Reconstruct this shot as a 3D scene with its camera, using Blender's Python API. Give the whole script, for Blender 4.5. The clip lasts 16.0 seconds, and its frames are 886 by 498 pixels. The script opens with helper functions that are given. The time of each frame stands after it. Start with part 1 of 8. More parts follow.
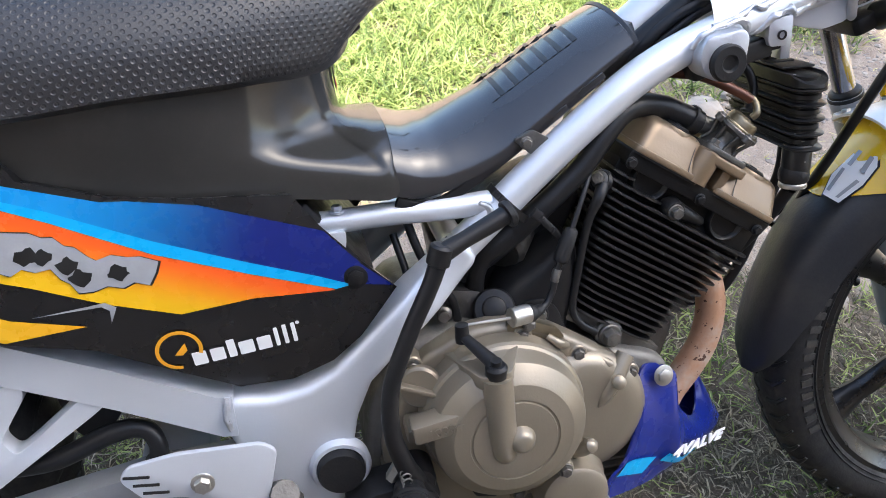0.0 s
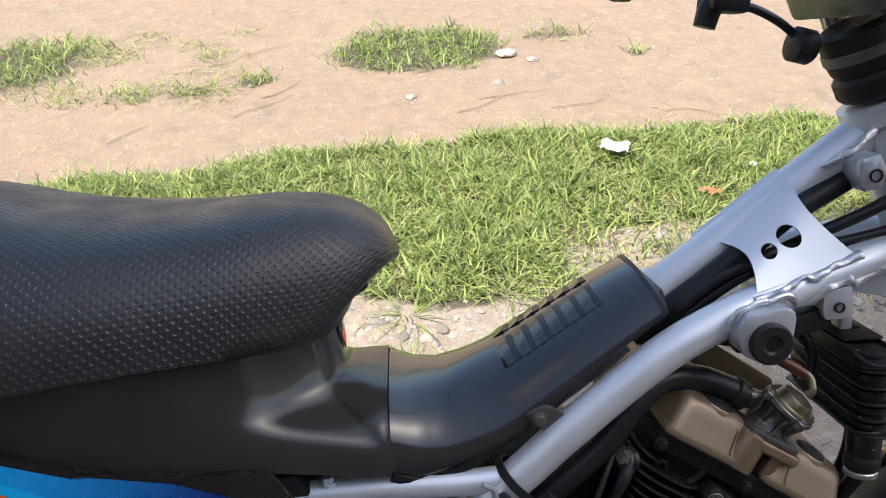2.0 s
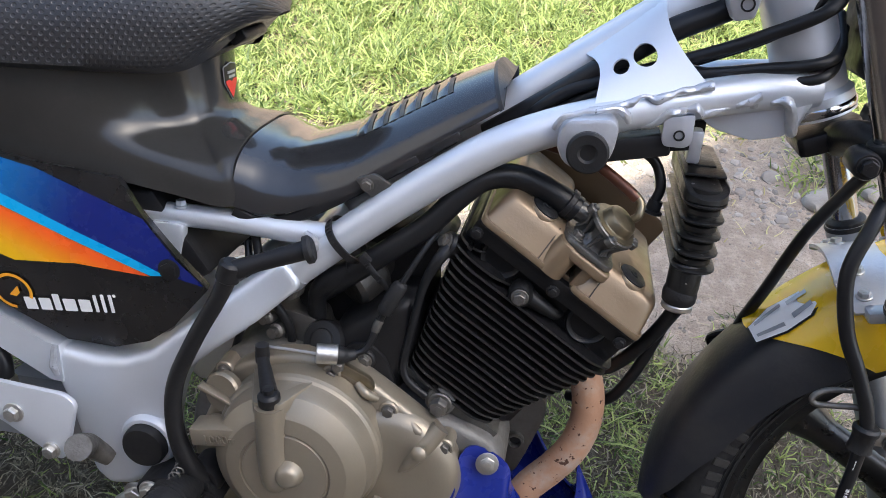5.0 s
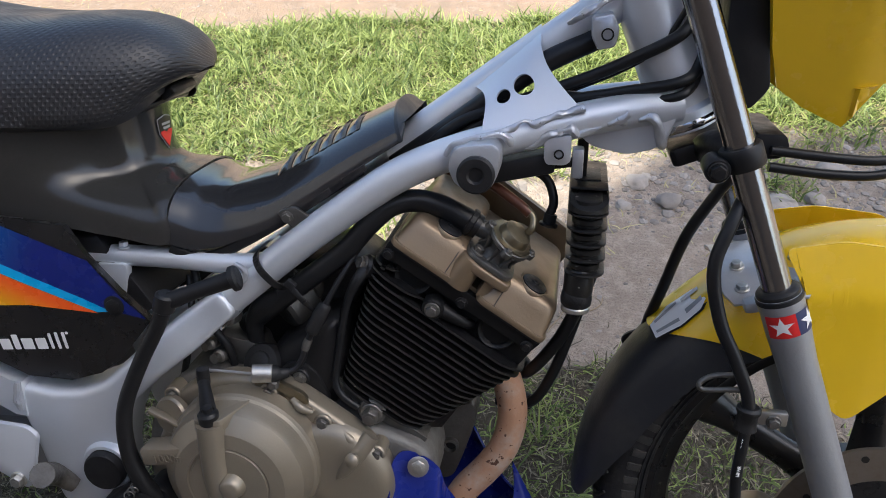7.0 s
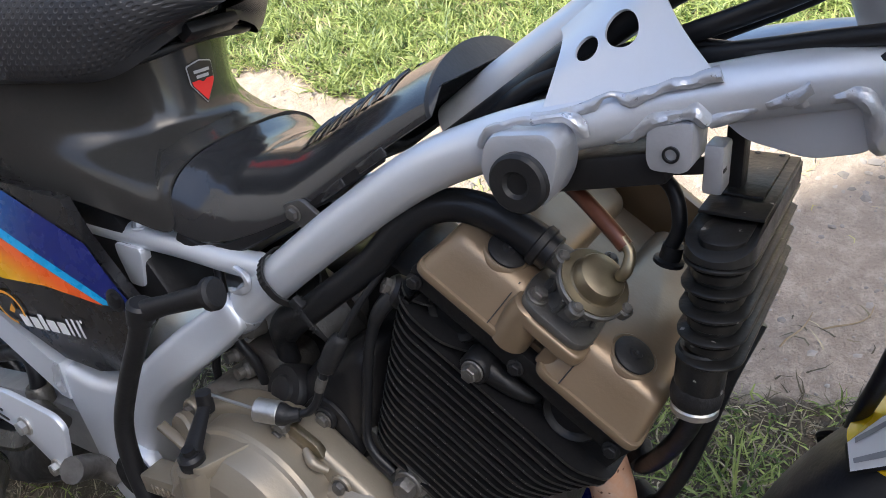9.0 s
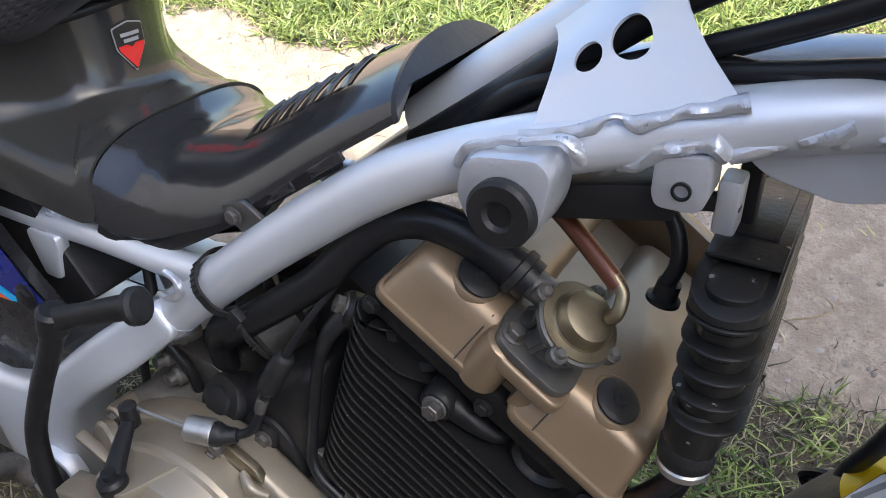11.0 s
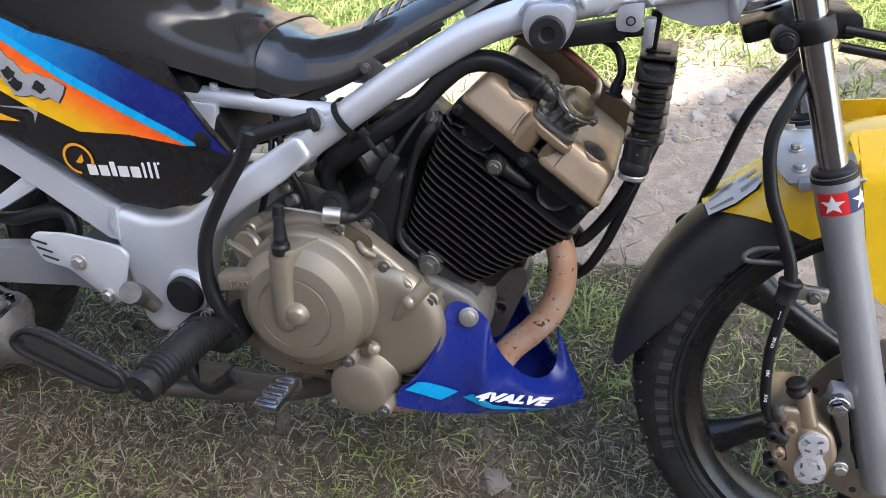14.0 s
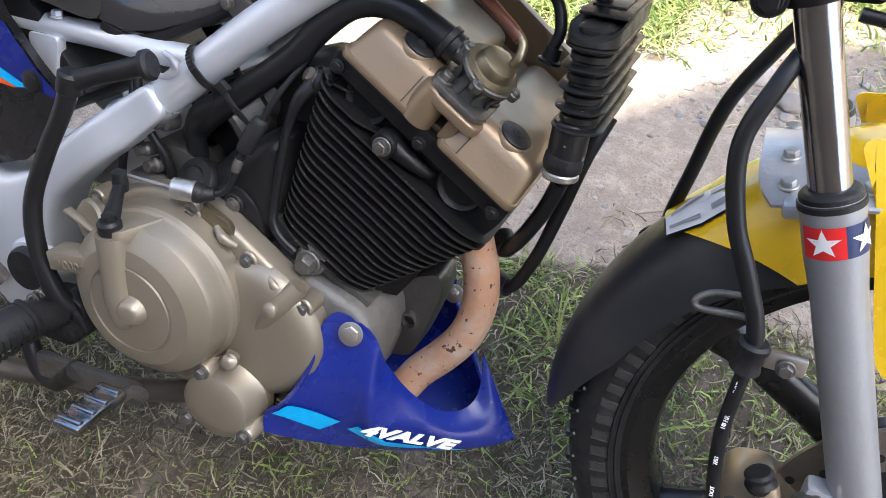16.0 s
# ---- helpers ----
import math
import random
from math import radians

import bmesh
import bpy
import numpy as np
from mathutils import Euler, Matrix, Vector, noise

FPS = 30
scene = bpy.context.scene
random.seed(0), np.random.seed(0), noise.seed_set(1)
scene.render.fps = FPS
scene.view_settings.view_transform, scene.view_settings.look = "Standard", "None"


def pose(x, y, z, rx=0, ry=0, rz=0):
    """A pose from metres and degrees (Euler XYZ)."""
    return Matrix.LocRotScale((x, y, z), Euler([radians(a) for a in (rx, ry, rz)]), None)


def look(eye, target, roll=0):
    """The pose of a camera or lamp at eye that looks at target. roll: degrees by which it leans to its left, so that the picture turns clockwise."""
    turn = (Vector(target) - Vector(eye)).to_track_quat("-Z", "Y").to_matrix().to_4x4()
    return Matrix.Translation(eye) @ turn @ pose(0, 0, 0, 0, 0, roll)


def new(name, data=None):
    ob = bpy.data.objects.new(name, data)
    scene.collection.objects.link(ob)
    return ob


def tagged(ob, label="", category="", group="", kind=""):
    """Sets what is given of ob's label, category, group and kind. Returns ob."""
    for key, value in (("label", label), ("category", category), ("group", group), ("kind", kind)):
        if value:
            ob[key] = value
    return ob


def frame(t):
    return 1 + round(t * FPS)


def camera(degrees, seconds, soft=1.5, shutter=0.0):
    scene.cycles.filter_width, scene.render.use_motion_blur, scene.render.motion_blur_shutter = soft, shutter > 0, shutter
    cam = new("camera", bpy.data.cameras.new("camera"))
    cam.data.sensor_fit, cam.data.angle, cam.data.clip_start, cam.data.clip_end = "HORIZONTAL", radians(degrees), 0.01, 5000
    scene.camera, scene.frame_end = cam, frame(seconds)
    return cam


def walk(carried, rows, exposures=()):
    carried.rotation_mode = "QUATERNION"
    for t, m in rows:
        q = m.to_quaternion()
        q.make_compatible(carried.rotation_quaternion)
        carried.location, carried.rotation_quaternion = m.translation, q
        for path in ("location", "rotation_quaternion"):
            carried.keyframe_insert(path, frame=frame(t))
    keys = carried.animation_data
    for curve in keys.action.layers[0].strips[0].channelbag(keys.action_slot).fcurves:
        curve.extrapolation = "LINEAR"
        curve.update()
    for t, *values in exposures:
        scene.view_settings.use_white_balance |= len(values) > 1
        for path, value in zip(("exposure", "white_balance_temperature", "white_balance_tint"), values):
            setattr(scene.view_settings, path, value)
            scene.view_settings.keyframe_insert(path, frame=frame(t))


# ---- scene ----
cam = camera(57.7, 16.0, 0.9)
# metres of the whole path, the first eye, and the turn from the path's axes to the place's
SPAN, EYE = 2.0, (-0.2340, -0.3921, 0.9907)
TURN = Matrix(((0.97795, 0.16122, 0.13273), (-0.20787, 0.69068, 0.69264), (0.02, -0.70496, 0.70896))).to_4x4()
ROWS = [
    (0.0, 0.0, 0.0, 0.0, -0.0, 0.0, -0.0),
    (0.5, 0.0101, 0.0038, 0.0202, 4.26, 4.29, -1.32),
    (1.0, 0.0219, 0.0034, 0.0437, 6.59, 7.1, -1.79),
    (1.5, 0.0316, 0.0095, 0.0581, 6.91, 8.63, -2.14),
    (2.0, 0.0411, 0.0238, 0.0639, 7.72, 8.39, -3.4),
    (2.5, 0.0622, 0.0421, 0.0595, 9.39, 4.33, -5.55),
    (3.0, 0.0838, 0.0545, 0.0503, 11.23, 0.48, -8.29),
    (3.5, 0.1076, 0.053, 0.0416, 14.16, -2.19, -11.68),
    (4.0, 0.1417, 0.0504, 0.032, 16.91, -3.43, -14.23),
    (4.5, 0.1615, 0.044, 0.0365, 17.78, -3.16, -15.44),
    (7.0, 0.2237, 0.0148, 0.0465, 18.05, -0.06, -11.47),
    (7.5, 0.2426, 0.0629, 0.0618, 23.64, -2.55, -11.53),
    (8.0, 0.2542, 0.0977, 0.0723, 31.12, -6.38, -12.51),
    (8.5, 0.2539, 0.1381, 0.0912, 37.2, -8.58, -13.94),
    (9.0, 0.2418, 0.1736, 0.1005, 41.24, -11.73, -14.11),
    (9.5, 0.2363, 0.1987, 0.1177, 45.0, -16.63, -14.05),
    (10.0, 0.2176, 0.2283, 0.1141, 45.32, -19.9, -15.27),
    (12.5, 0.229, 0.0483, 0.0782, 25.78, -3.87, -15.7),
    (13.0, 0.2229, -0.0107, 0.0447, 25.23, -2.91, -15.38),
    (13.5, 0.2216, -0.0202, 0.0227, 24.68, -4.93, -16.2),
    (14.0, 0.2422, -0.0032, 0.0135, 23.31, -6.32, -16.16),
    (14.5, 0.2579, 0.0356, 0.0161, 24.81, -7.12, -15.6),
    (15.0, 0.2604, 0.0798, 0.0326, 28.29, -8.21, -17.86),
    (15.5, 0.2631, 0.1125, 0.0439, 30.47, -10.29, -20.2),
    (16.0, 0.2666, 0.1165, 0.0437, 29.08, -11.03, -20.62),
]
walk(cam, [(t, Matrix.Translation(EYE) @ TURN @ pose(SPAN * x, SPAN * y, SPAN * z, 90 + pitch, roll, yaw)) for t, x, y, z, yaw, pitch, roll in ROWS],
     [(t, stops, 6150, 7.5) for t, stops in ((0.0, 2.08), (0.5, 1.32), (1.5, 0.99), (2.5, 0.97), (3.0, 1.10), (3.5, 1.43), (4.5, 1.78), (7.0, 1.08), (7.5, 1.12), (8.0, 1.50), (9.0, 1.39), (10.0, 1.62), (12.5, 1.33), (13.0, 1.00), (13.5, 1.60), (14.0, 1.90), (15.0, 2.02), (16.0, 2.10))])

# ---- light ----
SUN_UP, SUN_SIDE = 56.0, -81.0
sun = new("sun", bpy.data.lights.new("sun", "SUN"))
sun.data.energy, sun.data.angle, sun.data.color = 5.0, radians(0.6), (1.0, 0.94, 0.84)
toward = Vector((math.sin(radians(SUN_SIDE)) * math.cos(radians(SUN_UP)), -math.cos(radians(SUN_SIDE)) * math.cos(radians(SUN_UP)), math.sin(radians(SUN_UP))))
sun.matrix_world = look(toward * 20, (0, 0, 0))
world = bpy.data.worlds.new("sky")
scene.world = world
world.use_nodes = True
_sky = world.node_tree.nodes.new("ShaderNodeTexSky")
_sky.sky_type, _sky.sun_disc = "NISHITA", False
_sky.sun_elevation, _sky.sun_rotation = radians(SUN_UP), radians(180 + SUN_SIDE)
_sky.air_density, _sky.dust_density = 1.0, 2.5
world.node_tree.links.new(_sky.outputs[0], world.node_tree.nodes["Background"].inputs[0])
world.node_tree.nodes["Background"].inputs[1].default_value = 0.138
scene.view_settings.exposure = 1.25

# ---- materials ----
def mix_rgb(nt, fac, a, b):
    n = nt.nodes.new("ShaderNodeMix")
    n.data_type = "RGBA"
    for slot, v in ((0, fac), (6, a), (7, b)):
        if isinstance(v, bpy.types.NodeSocket):
            nt.links.new(v, n.inputs[slot])
        else:
            n.inputs[slot].default_value = v if slot == 0 else (*v, 1.0)
    return n.outputs[2]


def noise_tex(nt, vec, scale, detail=4.0, rough=0.55):
    n = nt.nodes.new("ShaderNodeTexNoise")
    n.inputs["Scale"].default_value, n.inputs["Detail"].default_value, n.inputs["Roughness"].default_value = scale, detail, rough
    nt.links.new(vec, n.inputs["Vector"])
    return n.outputs["Fac"]


def ramp(nt, fac, lo, hi, a=0.0, b=1.0):
    n = nt.nodes.new("ShaderNodeMapRange")
    n.interpolation_type = "SMOOTHSTEP"
    n.inputs[1].default_value, n.inputs[2].default_value, n.inputs[3].default_value, n.inputs[4].default_value = lo, hi, a, b
    nt.links.new(fac, n.inputs[0])
    return n.outputs[0]


def calc(nt, op, a, b=0.0):
    n = nt.nodes.new("ShaderNodeMath")
    n.operation = op
    for i, v in enumerate((a, b)):
        if isinstance(v, bpy.types.NodeSocket):
            nt.links.new(v, n.inputs[i])
        else:
            n.inputs[i].default_value = v
    return n.outputs[0]


def tint(c, k):
    return tuple(min(1.0, v * k) for v in c)


def surface(name, color, rough=0.45, metal=0.0, var=0.12, coarse=14.0, fine=220.0, bump=0.0, coat=0.0, dirt=0.0, dirt_color=(0.30, 0.24, 0.17), wear=None, wear_color=(0.03, 0.03, 0.03), wear_at=0.68, spec=0.5):
    """Paint, plastic, metal: mottled at two scales, with dust in patches and small worn spots."""
    m = bpy.data.materials.new(name)
    m.use_nodes = True
    nt = m.node_tree
    bsdf = nt.nodes["Principled BSDF"]
    vec = nt.nodes.new("ShaderNodeTexCoord").outputs["Object"]
    big, small = noise_tex(nt, vec, coarse), noise_tex(nt, vec, fine, 3.0)
    c = mix_rgb(nt, big, tint(color, 1 - var), tint(color, 1 + var))
    c = mix_rgb(nt, calc(nt, "MULTIPLY", small, 0.35), c, tint(color, 1 - 1.5 * var))
    if dirt:
        patch = ramp(nt, noise_tex(nt, vec, coarse * 1.7, 6.0, 0.65), 0.45, 0.75, 0.0, dirt)
        c = mix_rgb(nt, patch, c, dirt_color)
    if wear:
        spots = ramp(nt, noise_tex(nt, vec, wear, 3.0, 0.6), wear_at, wear_at + 0.04)
        c = mix_rgb(nt, spots, c, wear_color)
    nt.links.new(c, bsdf.inputs["Base Color"])
    r = ramp(nt, noise_tex(nt, vec, coarse * 3.0, 5.0), 0.3, 0.7, max(0.03, rough * 0.8), min(1.0, rough * 1.25))
    nt.links.new(r, bsdf.inputs["Roughness"])
    bsdf.inputs["Metallic"].default_value = metal
    bsdf.inputs["Coat Weight"].default_value = coat
    bsdf.inputs["Specular IOR Level"].default_value = spec
    bsdf.inputs["Coat Roughness"].default_value = 0.12
    if bump:
        b = nt.nodes.new("ShaderNodeBump")
        b.inputs["Strength"].default_value, b.inputs["Distance"].default_value = bump, 0.001
        nt.links.new(small, b.inputs["Height"])
        nt.links.new(b.outputs[0], bsdf.inputs["Normal"])
    return m


SILVER = surface("silver_paint", (0.62, 0.65, 0.70), 0.40, 0.50, 0.05, 9, 700, 0.08, 0.12, 0.0, wear=620, wear_color=(0.36, 0.36, 0.36), wear_at=0.84)
SILVER_ROUGH = surface("silver_paint_dull", (0.50, 0.52, 0.56), 0.36, 0.60, 0.08, 20, 300, 0.4, 0.0, 0.08, (0.38, 0.37, 0.35))
FORK_GREY = surface("grey_fork_paint", (0.30, 0.31, 0.325), 0.42, 0.4, 0.08, 20, 300, 0.3, 0.0, 0.12, (0.22, 0.20, 0.18))
WELD = surface("painted_weld", (0.50, 0.52, 0.56), 0.34, 0.60, 0.1, 60, 180, 0.9, 0.1, 0.1)
BEIGE = surface("beige_case_paint", (0.262, 0.226, 0.172), 0.38, 0.5, 0.06, 12, 420, 0.15, 0.1, 0.12, (0.22, 0.17, 0.11))
CASE_GREY = surface("grimy_case_alloy", (0.165, 0.158, 0.145), 0.55, 0.4, 0.2, 25, 260, 0.5, 0.0, 0.6, (0.10, 0.088, 0.07))
BRONZE = surface("bronze_cover_paint", (0.225, 0.165, 0.105), 0.38, 0.50, 0.05, 15, 420, 0.12, 0.15, 0.0)
FIN_BLACK = surface("black_fin_paint", (0.008, 0.008, 0.0085), 0.42, 0.0, 0.2, 30, 300, 0.3, 0.0, 0.05, (0.04, 0.036, 0.032), spec=0.25)
FIN_RIM = surface("worn_fin_rim", (0.014, 0.014, 0.014), 0.42, 0.0, 0.3, 60, 300, 0.4, 0.0, 0.12, (0.07, 0.065, 0.058), wear=420, wear_color=(0.20, 0.19, 0.18), wear_at=0.64)
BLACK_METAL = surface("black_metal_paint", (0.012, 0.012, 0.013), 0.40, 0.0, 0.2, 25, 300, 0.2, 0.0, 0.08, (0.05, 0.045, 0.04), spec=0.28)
COOLER = surface("worn_black_cooler_paint", (0.012, 0.012, 0.012), 0.36, 0.1, 0.25, 20, 300, 0.3, 0.0, 0.12, (0.06, 0.052, 0.042), wear=110, wear_color=(0.25, 0.24, 0.22), spec=0.35)
RUBBER = surface("black_rubber", (0.014, 0.014, 0.015), 0.5, 0.0, 0.2, 30, 400, 0.35, 0.0, 0.10, (0.06, 0.055, 0.045), spec=0.3)
HOSE = surface("black_hose_rubber", (0.011, 0.0115, 0.013), 0.36, 0.0, 0.15, 30, 500, 0.15, 0.0, 0.07, (0.05, 0.045, 0.04), spec=0.3)
TYRE = surface("tyre_rubber", (0.016, 0.016, 0.017), 0.68, 0.0, 0.25, 18, 260, 0.5, 0.0, 0.35, (0.09, 0.083, 0.072), spec=0.4)
RIM = surface("black_rim_paint", (0.015, 0.015, 0.016), 0.3, 0.3, 0.2, 20, 300, 0.1, 0.2, 0.12, (0.09, 0.08, 0.07))
COWL = surface("dark_grey_cowl_plastic", (0.032, 0.0315, 0.030), 0.15, 0.0, 0.25, 10, 350, 0.04, 0.12, 0.12, (0.10, 0.094, 0.085), spec=0.42)
GLOSS_BLACK = surface("black_gloss_plastic", (0.024, 0.0245, 0.026), 0.13, 0.0, 0.2, 12, 300, 0.03, 0.5, 0.06, (0.06, 0.055, 0.05))
BLACK_PANEL = surface("black_panel_plastic", (0.010, 0.010, 0.011), 0.28, 0.0, 0.2, 14, 300, 0.05, 0.2, 0.08, (0.06, 0.055, 0.05))
FENDER_BLACK = surface("black_fender_plastic", (0.020, 0.022, 0.027), 0.42, 0.0, 0.2, 10, 320, 0.25, 0.0, 0.25, (0.075, 0.068, 0.056), spec=0.4)
YELLOW = surface("yellow_plastic", (0.78, 0.50, 0.012), 0.24, 0.0, 0.05, 9, 260, 0.04, 0.4, 0.05, (0.5, 0.36, 0.1))
BLUE = surface("blue_plastic", (0.008, 0.020, 0.20), 0.25, 0.0, 0.15, 12, 260, 0.06, 0.35, 0.08, (0.16, 0.15, 0.22), wear=90, wear_color=(0.10, 0.10, 0.20))
CHROME = surface("chrome", (0.36, 0.36, 0.37), 0.16, 1.0, 0.12, 30, 300, 0.10, 0.0, 0.25, (0.22, 0.19, 0.15))
CHROME_DULL = surface("pitted_chrome", (0.50, 0.50, 0.51), 0.14, 1.0, 0.1, 40, 220, 0.2, 0.0, 0.4, (0.22, 0.19, 0.15))
STEEL = surface("zinc_steel", (0.50, 0.49, 0.46), 0.36, 0.9, 0.15, 60, 300, 0.3, 0.0, 0.3, (0.20, 0.17, 0.12))
STEEL_DARK = surface("grimy_steel", (0.16, 0.152, 0.14), 0.48, 0.7, 0.25, 60, 260, 0.5, 0.0, 0.5, (0.06, 0.05, 0.04))
PIPE_DARK = surface("sooty_pipe", (0.085, 0.075, 0.062), 0.55, 0.4, 0.25, 30, 240, 0.5, 0.0, 0.5, (0.05, 0.042, 0.034))
TYRE_DUST = surface("dusty_tyre_rubber", (0.042, 0.040, 0.037), 0.75, 0.0, 0.25, 18, 260, 0.5, 0.0, 0.3, (0.10, 0.09, 0.08))
PEWTER = surface("cast_alloy", (0.14, 0.137, 0.13), 0.42, 0.75, 0.15, 50, 300, 0.5, 0.0, 0.35, (0.09, 0.08, 0.06))
BRASS = surface("brassy_zinc", (0.24, 0.205, 0.14), 0.38, 0.9, 0.15, 50, 260, 0.2, 0.0, 0.3, (0.16, 0.13, 0.08))
RUSTY = surface("rusty_pipe", (0.44, 0.25, 0.155), 0.60, 0.15, 0.25, 18, 200, 0.6, 0.0, 0.9, (0.44, 0.37, 0.31), wear=150, wear_color=(0.07, 0.028, 0.014), wear_at=0.635)
COPPER = surface("copper_brown_hose", (0.10, 0.036, 0.02), 0.35, 0.3, 0.2, 40, 300, 0.2)
GOLD = surface("gold_anodised", (0.36, 0.285, 0.20), 0.36, 0.6, 0.08, 30, 300, 0.15, 0.0, 0.2, (0.22, 0.17, 0.1))
WHITE = surface("white_print", (0.80, 0.80, 0.80), 0.4, 0.0, 0.04, 30, 300)
RED = surface("red_print", (0.62, 0.02, 0.02), 0.35, 0.0, 0.08, 30, 300)
NAVY = surface("navy_print", (0.012, 0.022, 0.09), 0.35, 0.0, 0.1, 30, 300)
CYAN = surface("cyan_print", (0.01, 0.36, 0.72), 0.28, 0.0, 0.05, 20, 300, 0, 0.25)
ORANGE_RING = surface("orange_print", (0.80, 0.36, 0.02), 0.35, 0.0, 0.05, 30, 300)
GREY_PRINT = surface("grey_print", (0.34, 0.35, 0.37), 0.4, 0.1, 0.2, 60, 500, 0, 0.2)
DECAL_DARK = surface("dark_print", (0.012, 0.012, 0.012), 0.4, 0.0, 0.1, 30, 300)
SILVER_PRINT = surface("silver_print", (0.62, 0.63, 0.66), 0.3, 0.5, 0.06, 30, 300)
DISC_STEEL = surface("brake_disc_steel", (0.30, 0.27, 0.24), 0.35, 0.9, 0.15, 40, 200, 0.2, 0.0, 0.35, (0.18, 0.12, 0.07))
PLASTER = surface("wall_plaster", (0.62, 0.60, 0.55), 0.85, 0.0, 0.08, 1.2, 40, 0.5, 0.0, 0.3, (0.42, 0.38, 0.32))
TIMBER = surface("weathered_timber", (0.17, 0.13, 0.10), 0.8, 0.0, 0.25, 2.0, 40, 0.5, 0.0, 0.3, (0.10, 0.08, 0.06))
PAPER = surface("white_paper", (0.80, 0.80, 0.79), 0.7, 0.0, 0.04, 40, 300, 0.2)
DRY_LEAF = surface("dry_leaf", (0.34, 0.16, 0.07), 0.7, 0.0, 0.2, 60, 300, 0.4)
TWIG = surface("dry_stalk", (0.30, 0.22, 0.13), 0.8, 0.0, 0.3, 40, 300, 0.4)


def blend_print(name, axis, lo, hi, a, b):
    """A printed colour fade along a direction in the thing's own metres."""
    m = surface(name, a, 0.26, 0.0, 0.05, 20, 300, 0, 0.3)
    nt = m.node_tree
    dot = nt.nodes.new("ShaderNodeVectorMath")
    dot.operation = "DOT_PRODUCT"
    nt.links.new(nt.nodes.new("ShaderNodeTexCoord").outputs["Object"], dot.inputs[0])
    dot.inputs[1].default_value = axis
    c = mix_rgb(nt, ramp(nt, dot.outputs["Value"], lo, hi), a, b)
    nt.links.new(c, nt.nodes["Principled BSDF"].inputs["Base Color"])
    return m


SUNSET = blend_print("orange_to_yellow_print", (0.42, 0.0, 0.91), 0.282, 0.326, (0.80, 0.47, 0.008), (0.84, 0.10, 0.012))
FLAME = blend_print("yellow_print_fade", (1.0, 0.0, 0.3), -0.40, -0.20, (0.80, 0.52, 0.02), (0.82, 0.36, 0.012))
SKYFADE = blend_print("cyan_to_blue_print", (0.92, 0.0, -0.39), -0.60, -0.43, (0.010, 0.25, 0.62), (0.006, 0.014, 0.15))


def vinyl():
    m = surface("black_seat_vinyl", (0.022, 0.022, 0.024), 0.40, 0.0, 0.15, 8, 700, 0.0, 0.0, 0.06, (0.045, 0.043, 0.04))
    nt = m.node_tree
    sep = nt.nodes.new("ShaderNodeSeparateXYZ")
    nt.links.new(nt.nodes.new("ShaderNodeUVMap").outputs[0], sep.inputs[0])
    def cell(off):
        u = calc(nt, "SUBTRACT", calc(nt, "FRACT", calc(nt, "ADD", sep.outputs[0], off)), 0.5)
        v = calc(nt, "SUBTRACT", calc(nt, "FRACT", calc(nt, "ADD", sep.outputs[1], off)), 0.5)
        return calc(nt, "SQRT", calc(nt, "ADD", calc(nt, "MULTIPLY", u, u), calc(nt, "MULTIPLY", v, v)))
    near = calc(nt, "MINIMUM", cell(0.0), cell(0.5))
    dots = ramp(nt, near, 0.12, 0.26)
    h = calc(nt, "ADD", dots, calc(nt, "MULTIPLY", noise_tex(nt, nt.nodes.new("ShaderNodeTexCoord").outputs["Object"], 900, 3.0), 0.18))
    b = nt.nodes.new("ShaderNodeBump")
    b.inputs["Strength"].default_value, b.inputs["Distance"].default_value = 0.42, 0.0015
    nt.links.new(h, b.inputs["Height"])
    nt.links.new(b.outputs[0], nt.nodes["Principled BSDF"].inputs["Normal"])
    return m


VINYL = vinyl()


